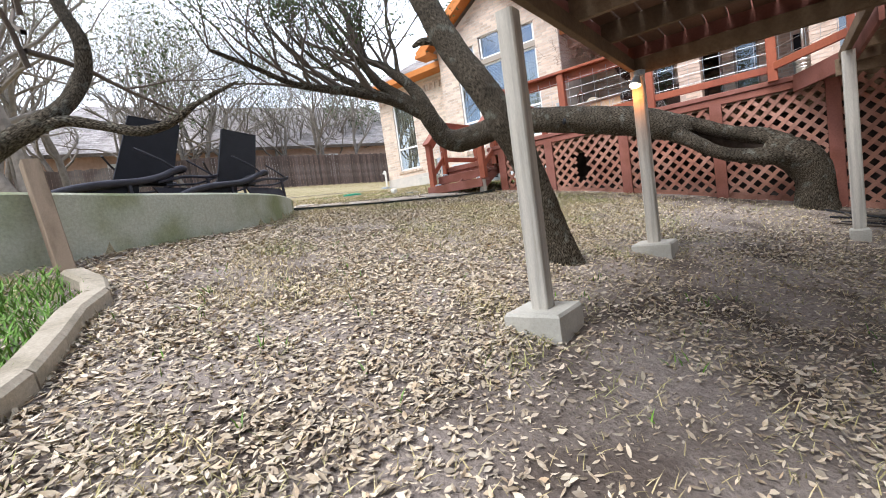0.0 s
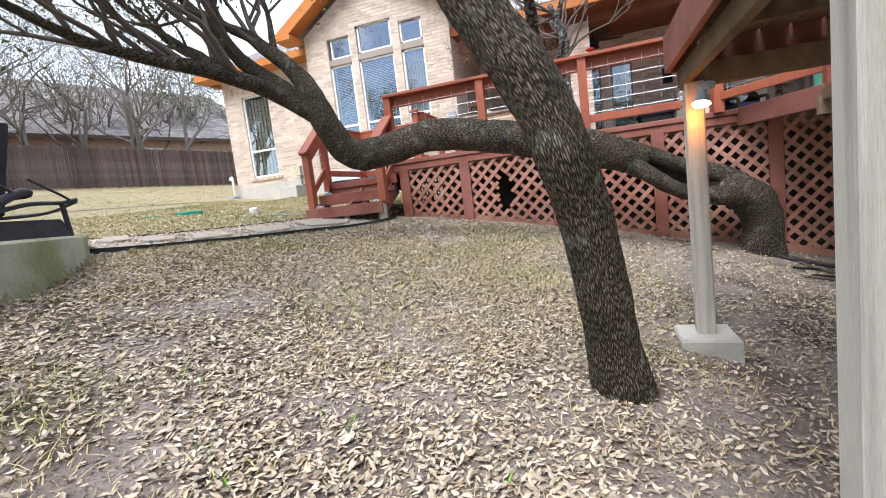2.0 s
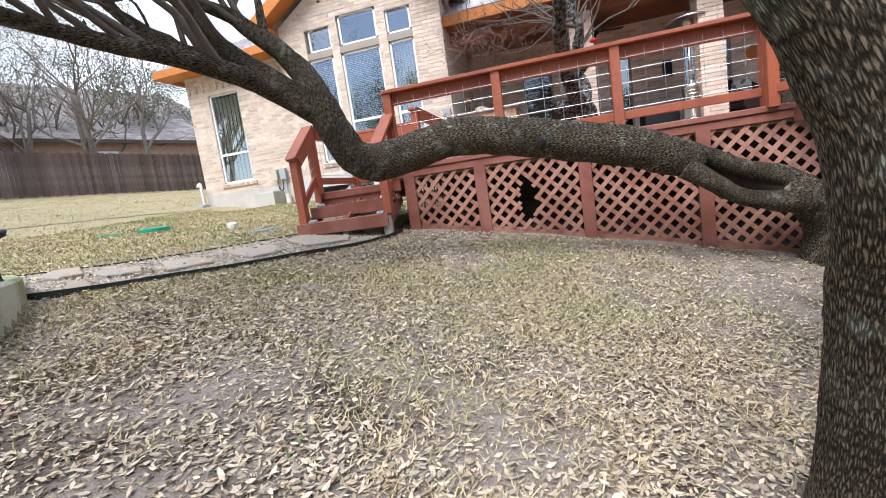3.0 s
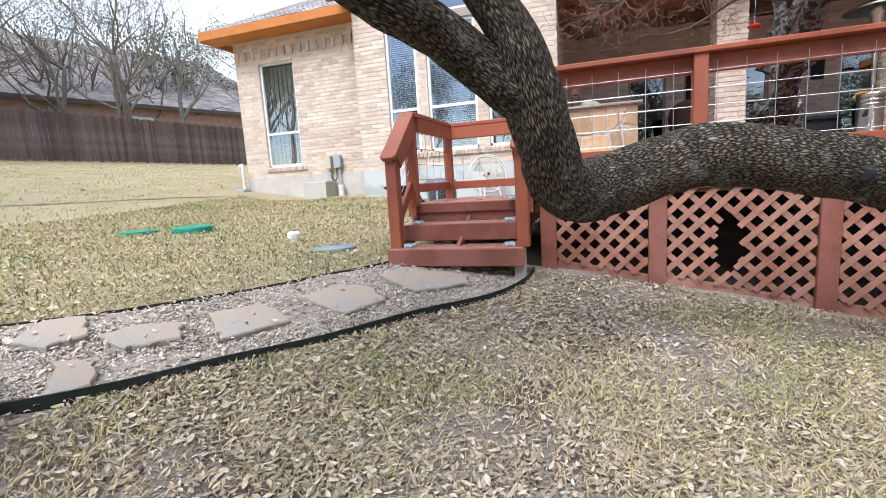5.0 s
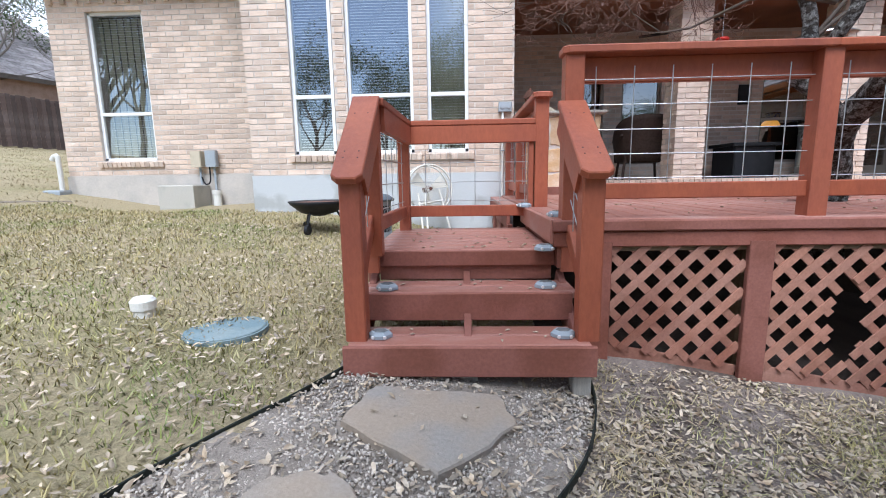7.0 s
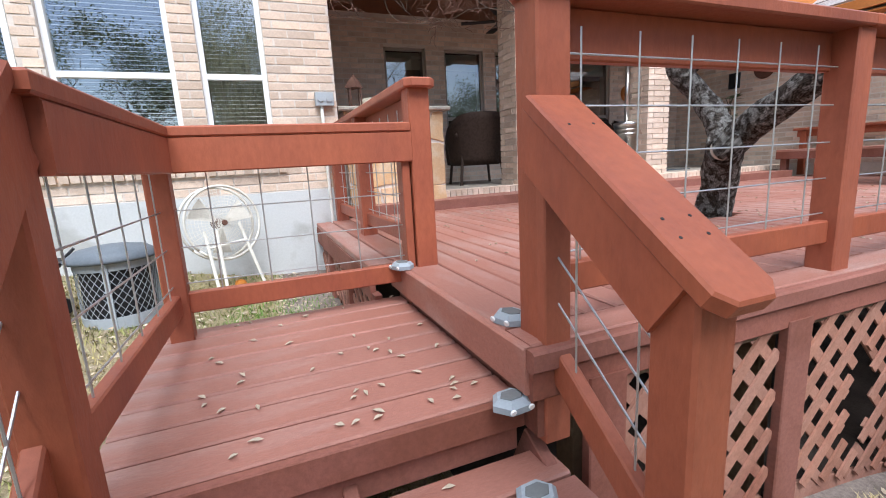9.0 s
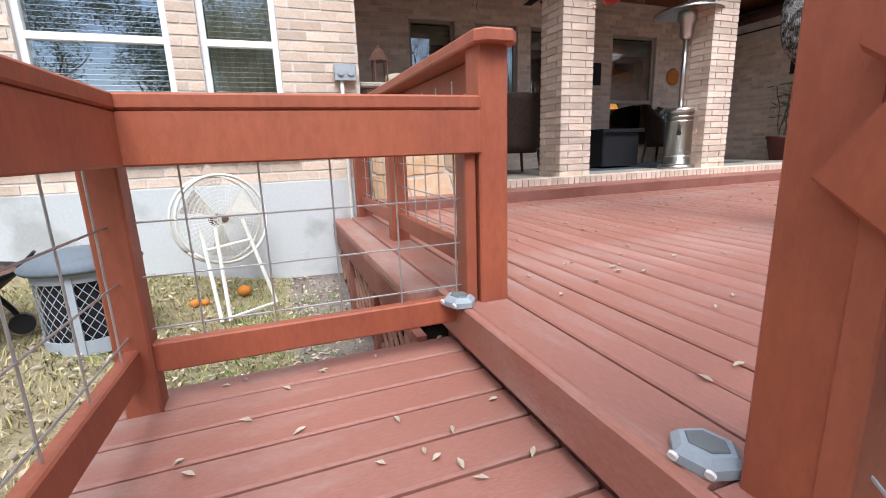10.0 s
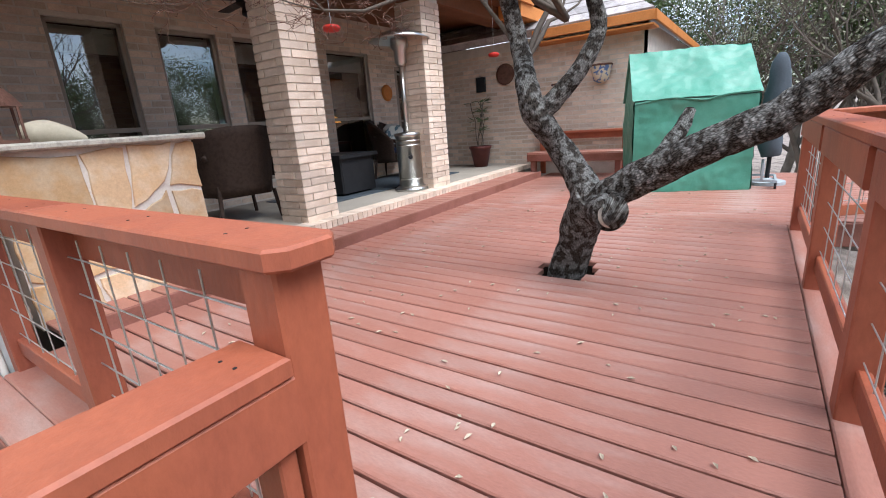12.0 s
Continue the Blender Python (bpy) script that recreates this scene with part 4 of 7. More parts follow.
def support_post(x, y, base, w=0.092, label="weathered pale pine post on a concrete pier", turn=0.0, block=0.3):
    p = thing("deck_post", (x, y, base), label, "post", "posts under the platform", turn=turn)
    part("post", Build().beam((0, 0, 0.1), (0, 0, 1.95 - base), w, w, 0.008), M_POST, p)
    b = Build()
    h = block / 2
    b.prism([(-h, -h), (h, -h), (h, h), (-h, h)], -0.25, 0.1, 0.015)
    part("pier", b, M_CONCRETE, p, "square concrete pier block")
    return p


support_post(-1.03, 2.08, 0.36)
support_post(-0.905, 4.03, 0.44)
support_post(0.5, 5.5, 0.27, block=0.14)
support_post(0.6, 2.1, 0.0)
support_post(2.0, 4.1, 0.0)

# ---- stairs and landing ----
SX0, SX1 = -5.36, -4.15
stairs = tagged(new("stairs"), "red-brown stained wooden stairs with open risers and a landing", "stairs", kind="structure")
for z, y0 in ((TREAD1, 6.66), (TREAD2, 6.96)):
    for k in range(2):
        lay_board(stairs, SX1 - 0.02, y0 + 0.07 + 0.145 * k, z, SX1 - SX0 - 0.04, 90)
    over = 0.0 if z == TREAD1 else -0.05
    part("riser_board", Build().beam((SX0 - over, y0 - 0.015, z - 0.075), (SX1 + over, y0 - 0.015, z - 0.075), 0.03, 0.15, 0.005), M_SKIRT, stairs)
yy = 7.26
while yy < 8.42:
    lay_board(stairs, SX1 - 0.1, yy + 0.07, LANDING, SX1 - 0.1 - SX0 - 0.02, 90)
    yy += PITCH
part("riser_board", Build().beam((SX0 + 0.06, 7.245, LANDING - 0.05), (SX1 - 0.09, 7.245, LANDING - 0.05), 0.03, 0.09, 0.004), M_SKIRT, stairs)
part("riser_board", Build().beam((SX0 + 0.08, 7.275, LANDING - 0.14), (SX1 - 0.1, 7.275, LANDING - 0.14), 0.03, 0.09, 0.004), M_SKIRT, stairs)
part("rim_board", Build().beam((SX0 + 0.02, 7.26, LANDING - 0.12), (SX0 + 0.02, 8.42, LANDING - 0.12), 0.03, 0.16, 0.004), M_SKIRT, stairs)
part("rim_board", Build().beam((SX0 + 0.02, 8.43, LANDING - 0.12), (DX0, 8.43, LANDING - 0.12), 0.03, 0.16, 0.004), M_SKIRT, stairs)
for x in (SX0 + 0.05, (SX0 + SX1) / 2, SX1 - 0.05):
    part("stringer", Build().beam((x, 6.72, TREAD1 - 0.12), (x, 7.3, LANDING - 0.2), 0.04, 0.16, 0.004), M_SKIRT, stairs)
    part("foot", Build().beam((x, 6.74, 1.1), (x, 6.74, TREAD1 - 0.03), 0.09, 0.09, 0.004), M_POST, stairs)
for x, y in ((SX0 + 0.06, 8.36), (DX0 - 0.08, 8.36)):
    part("leg", Build().beam((x, y, 1.0), (x, y, LANDING - 0.04), 0.09, 0.09, 0.004), M_SKIRT, stairs)


# ---- railings ----
def wire_panel(host, p, q, z0, z1, slope_dz=0.0):
    """A welded wire panel between two points in plan, from z0 to z1 (at p); slope_dz: rise towards q."""
    p, q = Vector((*p, 0)), Vector((*q, 0))
    length = (q - p).length
    k = max(2, int(round(length / 0.2)))
    for i in range(k):
        t = (i + 0.35) / k
        o = p.lerp(q, t) + Vector((0, 0, slope_dz * t))
        part("wire", Build().tube([o + Vector((0, 0, z0)), o + Vector((0, 0, z1))], 0.003, 5), M_WIRE, host)
    n = max(2, int(round((z1 - z0) / 0.14)))
    for j in range(n):
        z = z0 + (z1 - z0) * (j + 0.5) / n
        part("wire", Build().tube([p + Vector((0, 0.006, z)), q + Vector((0, 0.006, z + slope_dz))], 0.003, 5), M_WIRE, host)


def cap_boards(host, pts, top, ext0, ext1, width=0.15, thick=0.042, cut=0.03):
    """Flat cap boards along pts, mitred where they meet, their free ends run on by ext and clipped at the corners."""
    v = [Vector((*p, 0)) for p in pts]
    n, h = len(v), width / 2
    for i in range(n - 1):
        d = (v[i + 1] - v[i]).normalized()
        s = Vector((-d.y, d.x, 0))
        sides = []
        for j, sign, ext in ((i, -1, ext0), (i + 1, 1, ext1)):
            other = j - 1 if sign < 0 else j + 1
            if 0 <= other < n:
                d2 = ((v[j] - v[other]) if sign < 0 else (v[other] - v[j])).normalized()
                turn = math.atan2(d.cross(d2).z, d.dot(d2)) / 2 * (1 if sign > 0 else -1)
                sides.append([v[j] + s * h * k - d * (h * k * math.tan(turn)) - d * sign * 0.0008 for k in (1, -1)])
            else:
                e, c = v[j] + d * sign * ext, (cut if ext > 0.02 else 0.0)
                sides.append([e + s * h - d * sign * c, e + s * (h - c), e - s * (h - c), e - s * h - d * sign * c] if c else [e + s * h, e - s * h])
        outline = [(p.x, p.y) for p in sides[0] + sides[1][::-1]]
        part("cap", Build().plank(outline, top - thick, top), M_RAIL, host)
        length, m = (v[i + 1] - v[i]).length, 0
        while 0.12 + 0.42 * m < length:
            for k in (-0.3, 0.3):
                at = v[i] + d * (0.12 + 0.42 * m) + s * h * k + Vector((0, 0, top))
                part("screw", Build().tube([at - Vector((0, 0, 0.002)), at + Vector((0, 0, 0.0008))], 0.004, 8), M_BLACK, host)
            m += 1


def rail_run(name, pts, floor_z, top, label, first=True, last=True, post=0.105, ext=(0.07, 0.07), low=0.11, side=1):
    """A railing along pts (x, y): posts, cap, upper rail flush with the cap on the walking side, lower rail, wire infill."""
    r = thing(name, label=label, category="railing")
    for i, (x, y) in enumerate(pts):
        if (i == 0 and not first) or (i == len(pts) - 1 and not last):
            continue
        part("post", Build().beam((x, y, floor_z - 0.02), (x, y, top - 0.042), post, post, 0.006), M_RAIL, r)
    for (x0, y0), (x1, y1) in zip(pts, pts[1:]):
        d = Vector((x1 - x0, y1 - y0, 0)).normalized()
        out = Vector((-d.y, d.x, 0)) * side * 0.05
        a, c = Vector((x0, y0, 0)) + d * post / 2, Vector((x1, y1, 0)) - d * post / 2
        part("top_rail", Build().beam(a + out + Vector((0, 0, top - 0.1115)), c + out + Vector((0, 0, top - 0.1115)), 0.04, 0.138, 0.005), M_RAIL, r)
        part("bottom_rail", Build().beam(a + Vector((0, 0, floor_z + low + 0.045)), c + Vector((0, 0, floor_z + low + 0.045)), 0.04, 0.09, 0.005), M_RAIL, r)
        wire_panel(r, (a.x, a.y), (c.x, c.y), floor_z + low + 0.05, top - 0.1)
    cap_boards(r, pts, top, *ext)
    return r


RY = 7.25
TOP = 3.05
rail_run("front_railing", [(-4.155, RY - 0.005), (-2.79, RY), (-1.48, RY), (-0.05, RY)], DECK, TOP, "red-brown stained deck railing with galvanised wire panels")
rail_run("corner_railing", [(-0.05, RY - 0.12), (0.62, 6.2), (0.62, 4.6)], DECK, TOP, "red-brown stained deck railing round the slanting corner")
rail_run("side_railing", [(-4.145, 8.29), (-4.145, 9.5), (-4.145, 10.62)], DECK, TOP - 0.052, "red-brown stained deck railing leading to the brick wall", low=0.08, ext=(0.095, 0.07), side=-1)
low_rail = rail_run("landing_railing", [(-4.15, 8.30), (-5.25, 8.31), (-5.29, 7.2)], LANDING, 2.805, "low red-brown stained railing round the landing", first=False, ext=(-0.05, 0.0), post=0.09)

part("trim_post", Build().beam((-4.225, 8.295, LANDING), (-4.225, 8.295, 2.665), 0.04, 0.085, 0.004), M_RAIL, low_rail)


def stair_rail(x, y_low, y_high, z_low, z_high, floor_low, group_label, high_post=None):
    """A sloping stair railing with a newel at its foot."""
    r = thing("stair_railing", label=group_label, category="railing", group="stair railings")
    part("newel", Build().beam((x, y_low, floor_low), (x, y_low, z_low - 0.02), 0.105, 0.105, 0.008), M_RAIL, r)
    if high_post:
        part("post", Build().beam((x, y_high, high_post), (x, y_high, z_high - 0.03), 0.09, 0.09, 0.006), M_RAIL, r)
    d = Vector((0, y_high - y_low, z_high - z_low)).normalized()
    run = math.hypot(y_high - y_low, z_high - z_low)
    shape = [(-0.13, -0.045), (-0.10, -0.075), (run, -0.075), (run, 0.075), (-0.10, 0.075), (-0.13, 0.045)]
    lie = Matrix.Translation((x, y_low, z_low)) @ Matrix.Rotation(math.atan2(z_high - z_low, y_high - y_low), 4, "X") @ Matrix.Rotation(radians(90), 4, "Z")
    part("cap", Build().plank(shape, -0.021, 0.021).moved(lie), M_RAIL, r)
    nz = Vector((0, -d.z, d.y))
    for s, e in ((0.02, -0.035), (0.02, 0.035), (0.07, -0.035), (0.07, 0.035), (0.4, -0.035), (0.4, 0.035)):
        at = Vector((x + e, y_low, z_low)) + d * s + nz * 0.0205
        part("screw", Build().tube([at, at + nz * 0.0015], 0.004, 8), M_BLACK, r)
    off = Vector((0.05 if x < -4.8 else -0.05, 0, -0.1))
    part("top_rail", Build().beam(Vector((x, y_low, z_low)) + off, Vector((x, y_high, z_high)) + off, 0.04, 0.14, 0.005), M_RAIL, r)
    off = Vector((0, 0, z_low * 0 - (z_low - floor_low) + 0.2))
    part("bottom_rail", Build().beam(Vector((x, y_low, z_low)) + off, Vector((x, y_high, z_high)) + off, 0.04, 0.09, 0.005), M_RAIL, r)
    wire_panel(r, (x, y_low + 0.05), (x, y_high + 0.02), floor_low + 0.2, z_low - 0.16, z_high - z_low)
    part("trim_post", Build().beam((x, y_high - 0.02, LANDING - 0.12), (x, y_high - 0.02, z_high - 0.17), 0.085, 0.04, 0.004), M_RAIL, r)
    return r


stair_rail(SX0 + 0.05, 6.76, 7.2, 2.43, 2.80, TREAD1, "sloping red-brown stained stair railing beside the lawn")
stair_rail(-4.17, 6.76, 7.2, 2.43, 2.75, TREAD1, "sloping red-brown stained stair railing beside the deck")


# ---- lattice skirt ----
def lattice(x0, x1, y, zb0, zb1, zt, hole=None, normal_y=True, host=None):
    """Crossed strips in a panel from x0 to x1, its foot sloping from zb0 to zb1; strips are cut at the foot, the top and round a hole."""
    pitch, w = 0.163, 0.046
    foot = lambda x: zb0 + (zb1 - zb0) * (x - x0) / (x1 - x0)
    for layer, sgn in ((0, 1), (1, -1)):
        c = -4.0
        while c < 6.0:
            run, ts = None, []
            steps = 60
            for k in range(steps + 1):
                x = x0 + (x1 - x0) * k / steps
                z = zt - 1.6 + c + sgn * (x - x0)
                ok = foot(x) < z < zt
                if ok and hole:
                    ok = ((x - hole[0]) / hole[2]) ** 2 + ((z - hole[1]) / hole[3]) ** 2 > 1.0 + 0.25 * math.sin(c * 31 + layer)
                if ok:
                    run = (run[0], (x, z)) if run else ((x, z), (x, z))
                if run and (not ok or k == steps):
                    ts.append(run)
                    run = None
            for a, b in ts:
                if b[0] - a[0] > 0.03:
                    yy = y + 0.011 * layer
                    pa, pb = (Vector((a[0], yy, a[1])), Vector((b[0], yy, b[1]))) if normal_y else (Vector((yy, a[0], a[1])), Vector((yy, b[0], b[1])))
                    part("lattice_strip", Build().beam(pa, pb, 0.010, w, 0.0, side=(0, 1, 0) if normal_y else (1, 0, 0)), M_LATTICE, host)
            c += pitch


skirt_posts = [-4.0, -3.1, -1.9, -0.69, 0.5, 1.7, 2.9]
skirt = tagged(new("lattice_skirt"), "red-brown diagonal lattice skirt under the deck edge", "lattice", kind="structure")
for i, x in enumerate(skirt_posts):
    b = Build().beam((x, 7.165, flat(x, 7.17) - 0.08), (x, 7.165, 1.98), 0.14, 0.04, 0.005)
    part("skirt_post", b, M_SKIRT, skirt)
    part("inner_post", Build().beam((x, 7.3, flat(x, 7.3) - 0.2), (x, 7.3, DECK - 0.06), 0.09, 0.09, 0.004), M_JOIST, skirt)
    if i + 1 < len(skirt_posts):
        x2 = skirt_posts[i + 1]
        lattice(x + 0.07, x2 - 0.07, 7.178, flat(x, 7.17) + 0.05, flat(x2, 7.17) + 0.05, 1.97, (-2.57, 1.48, 0.095, 0.24) if i == 1 else None, host=skirt)
        part("foot_board", Build().beam((x + 0.07, 7.2, flat(x, 7.17) + 0.02), (x2 - 0.07, 7.2, flat(x2, 7.17) + 0.02), 0.02, 0.1, 0.003), M_LATTICE, skirt)
side_skirt = tagged(new("lattice_skirt"), "red-brown diagonal lattice under the side of the deck", "lattice", kind="structure")
for y0, y1 in ((8.5, 9.2), (9.3, 10.0), (10.1, 10.68)):
    lattice(y0, y1, -4.36, flat(-4.4, y0) + 0.03, flat(-4.4, y1) + 0.03, 1.92, host=side_skirt, normal_y=False)
    part("skirt_post", Build().beam((-4.37, y0 - 0.05, 1.2), (-4.37, y0 - 0.05, 1.95), 0.04, 0.09, 0.004), M_SKIRT, side_skirt)
# Added upright sheet, near black, in place of the shade behind the lattice.
under = tagged(new("under_deck_backing", Build().box(-4.2, 3.4, 9.6, 9.7, 0, 2.0).mesh("under_deck_backing", M_DECK_SHADE)), "added near-black upright sheet under the deck, standing in for shade", "earth bank", kind="structure")

# ---- path ----
path = tagged(new("path_edging", ribbon(finer(PATH_FRONT), 0.008, lambda x, y: flat(x, y) - 0.1, lambda x, y: flat(x, y) + 0.05, "path_edging", M_EDGING, 0.002)),
              "black steel edging of the flagstone path", "edging", kind="structure")
path2 = tagged(new("path_edging", ribbon(finer(PATH_BACK), 0.008, lambda x, y: flat(x, y) - 0.1, lambda x, y: flat(x, y) + 0.022, "path_edging", M_EDGING, 0.002)),
               "black steel edging of the flagstone path", "edging", kind="structure")


def stone(outline, seed, thick=0.034):
    rnd = random.Random(seed)
    cx, cy = sum(p[0] for p in outline) / len(outline), sum(p[1] for p in outline) / len(outline)
    pts = []
    for (x0, y0), (x1, y1) in zip(outline, outline[1:] + outline[:1]):
        for k in range(5):
            t = k / 5
            pts.append((x0 + (x1 - x0) * t - cx + rnd.uniform(-0.014, 0.014), y0 + (y1 - y0) * t - cy + rnd.uniform(-0.014, 0.014)))
    z = flat(cx, cy)
    ob = new("stepping_stone", Build().prism(pts, -0.05, thick, 0.008).mesh("stepping_stone", M_FLAG))
    e = 0.2
    tilt = Vector((-(flat(cx + e, cy) - flat(cx - e, cy)) / (2 * e), -(flat(cx, cy + e) - flat(cx, cy - e)) / (2 * e), 1)).to_track_quat("Z", "Y").to_matrix().to_4x4()
    ob.matrix_basis = Matrix.Translation((cx, cy, z)) @ Matrix.Rotation(0, 4, "Z") @ (Matrix.Translation((0, 0, 0)) @ tilt_fix(tilt))
    return tagged(ob, "irregular tan flagstone stepping stone set in gravel", "stepping stone", "stepping stones")


def tilt_fix(m):
    """Only the lean of a pose, with no turn about the upright."""
    up = m.to_3x3() @ Vector((0, 0, 1))
    return Vector((0, 0, 1)).rotation_difference(up).to_matrix().to_4x4()


STONES = [[(-5.28, 6.22), (-5.2, 6.5), (-4.62, 6.55), (-4.56, 6.33), (-4.86, 6.0)], [(-5.55, 5.54), (-5.42, 5.9), (-5.21, 5.95), (-4.98, 5.75), (-5.12, 5.42)],
          [(-5.84, 5.06), (-5.68, 5.34), (-5.33, 5.2), (-5.5, 4.83)], [(-6.08, 4.6), (-6.04, 4.8), (-5.86, 4.92), (-5.7, 4.74), (-5.85, 4.56)],
          [(-5.98, 4.34), (-5.83, 4.42), (-5.64, 4.26), (-5.72, 4.12)], [(-6.52, 4.62), (-6.41, 4.78), (-6.14, 4.6), (-6.16, 4.4), (-6.35, 4.38)]]
for k, o in enumerate(STONES):
    stone(o, k)


# ---- trees ----
def grow(rnd, twigs, leaf_at, start, way, r, length, depth, droop=0.0, wander=0.35):
    """A bare branch that forks: adds (points, radii) to twigs and the tips to leaf_at."""
    pts, radii = [Vector(start)], [r]
    d = Vector(way).normalized()
    n = 5
    for k in range(n):
        d = (d + Vector((rnd.uniform(-1, 1), rnd.uniform(-1, 1), rnd.uniform(-1, 1))) * wander + Vector((0, 0, 0.08 - droop))).normalized()
        pts.append(pts[-1] + d * length / n)
        radii.append(r * (1 - 0.6 * (k + 1) / n))
    twigs.append((pts, radii, depth))
    if depth <= 0:
        leaf_at.append((pts[-1], d))
        leaf_at.append((pts[-3], d))
        return
    for k in range(rnd.choice((2, 3, 3))):
        at = rnd.choice((2, 3, 4, 5, 5))
        side = Vector((rnd.uniform(-1, 1), rnd.uniform(-1, 1), rnd.uniform(-0.4, 0.9)))
        grow(rnd, twigs, leaf_at, pts[at], (d + side * 0.9), max(0.003, radii[at] * 0.72), length * rnd.uniform(0.55, 0.8), depth - 1, droop, wander)


def leaf_cloud(rnd, spots, per, size, radius):
    """Small oval leaves scattered round the spots, as one pair of arrays."""
    g = np.random.default_rng(rnd.randrange(10 ** 6))
    c = np.repeat(np.array([tuple(p) for p, _ in spots]), per, 0)
    k = len(c)
    c = c + g.normal(0, radius, (k, 3))
    a = g.normal(0, 1, (k, 3))
    a /= np.linalg.norm(a, axis=1)[:, None]
    b = np.cross(a, g.normal(0, 1, (k, 3)))
    b /= np.linalg.norm(b, axis=1)[:, None]
    s = size * g.uniform(0.6, 1.3, (k, 1))
    v = np.stack([c - a * s, c + b * s * 0.42, c + a * s, c - b * s * 0.42], 1).reshape(-1, 3)
    return v, np.arange(4 * k).reshape(-1, 4)


def branch_mesh(twigs, name, mat, seg_of=lambda d: 4):
    b = Build()
    for pts, radii, depth in twigs:
        b.tube(pts, radii, seg_of(depth), cap=False)
    return b.mesh(name, mat, True)


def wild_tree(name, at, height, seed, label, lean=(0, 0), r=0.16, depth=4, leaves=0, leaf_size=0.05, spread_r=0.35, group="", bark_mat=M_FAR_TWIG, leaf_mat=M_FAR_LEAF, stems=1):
    """A bare or thinly leaved tree: trunk, limbs and a crown."""
    rnd = random.Random(seed)
    t = thing(name, (at[0], at[1], flat(*at) - 0.1), label, "tree", group)
    twigs, tips = [], []
    trunk = Build()
    for s in range(stems):
        lx, ly = lean[0] + rnd.uniform(-0.2, 0.2) * stems, lean[1] + rnd.uniform(-0.2, 0.2) * stems
        p = [Vector((0.12 * s, 0.05 * s, 0))]
        for k in range(4):
            p.append(p[-1] + Vector((lx + rnd.uniform(-0.15, 0.15), ly + rnd.uniform(-0.15, 0.15), 1)).normalized() * height * 0.13)
        rr = [r, r * 0.85, r * 0.75, r * 0.65, r * 0.5]
        trunk.tube(p, rr, 8, smooth=3, rough=0.12)
        for k in (2, 3, 4, 4):
            for j in range(2):
                a = rnd.uniform(0, 2 * math.pi)
                grow(rnd, twigs, tips, p[k], (math.cos(a), math.sin(a), rnd.uniform(0.5, 1.4)), rr[k] * 0.62, height * rnd.uniform(0.26, 0.42), depth - 1)
    part("trunk", trunk, bark_mat, t, smooth=True)
    part("branchwork", None, None, t, data=branch_mesh(twigs, "limbs", bark_mat))
    if leaves:
        v, f = leaf_cloud(rnd, tips, leaves, leaf_size, spread_r)
        part("crown", None, None, t, data=raw_mesh("crown", v, f, leaf_mat))
    return t


# leaning oak beside the platform
oak = thing("oak_tree", (0, 0, 0), "leaning live oak trunk with grey furrowed bark", "tree")
b = Build()
b.tube([(-1.38, 3.36, 0.3), (-1.40, 3.3, 0.5), (-1.43, 3.22, 0.75), (-1.455, 3.13, 1.0), (-1.5, 3.0, 1.34), (-1.55, 2.88, 1.57), (-1.6, 2.83, 1.74), (-1.68, 2.79, 1.91),
        (-1.75, 2.77, 2.03), (-1.88, 2.73, 2.3), (-2.0, 2.7, 2.6), (-2.2, 2.6, 3.2), (-2.3, 2.6, 4.0)],
       [0.21, 0.145, 0.117, 0.109, 0.105, 0.104, 0.103, 0.102, 0.1, 0.098, 0.092, 0.075, 0.06], 40, smooth=8, rough=0.06, freq=7)
part("trunk", b, M_BARK, oak, smooth=True)
part("stub", Build().tube([(-1.92, 2.72, 2.25), (-2.02, 2.66, 2.27), (-2.08, 2.62, 2.24)], [0.035, 0.025, 0.012], 10, smooth=3, rough=0.2, freq=20), M_BARK, oak, smooth=True)
tw, tips = [], []
rr_ = random.Random(5)
for k in range(5):
    grow(rr_, tw, tips, (-2.25, 2.6, 3.3 + 0.15 * k), (rr_.uniform(-1, 1), rr_.uniform(-1, 0.6), 0.8), 0.04, 1.6, 4)
part("branchwork", None, None, oak, data=branch_mesh(tw, "limbs", M_TWIG))
v_, f_ = leaf_cloud(rr_, tips, 5, 0.03, 0.12)
part("crown", None, None, oak, data=raw_mesh("crown", v_, f_, M_OAKLEAF))

# sprawling oak whose trunk lies in front of the deck
old_oak = thing("oak_tree", (0, 0, 0), "sprawling live oak with a low horizontal trunk and dark bark", "tree")
# Near-black filling between the lips: the hollow's shade is put into the colour.
M_HOLLOW = material("hollow_shade", (0.055, 0.038, 0.028), 0.95, 0.35, 6, 50, 0.6, second=(0.025, 0.018, 0.014))
limb = [(-0.93, 6.55, 1.63), (-1.0, 6.52, 1.67), (-1.28, 6.43, 1.79), (-1.6, 6.34, 1.9), (-2.1, 6.18, 2.02), (-2.59, 6.0, 2.12), (-3.06, 5.82, 2.18), (-3.4, 5.64, 2.1), (-3.66, 5.44, 2.04),
        (-3.79, 5.26, 2.09), (-3.84, 5.1, 2.27), (-3.89, 5.0, 2.48), (-3.96, 4.95, 2.72), (-4.14, 4.89, 2.95)]
radii = [0.11, 0.155, 0.185, 0.19, 0.182, 0.17, 0.165, 0.16, 0.165, 0.145, 0.128, 0.122, 0.1, 0.05]
part("trunk", Build().tube(limb, radii, 40, smooth=8, rough=0.1, freq=5), M_BARK, old_oak, smooth=True)
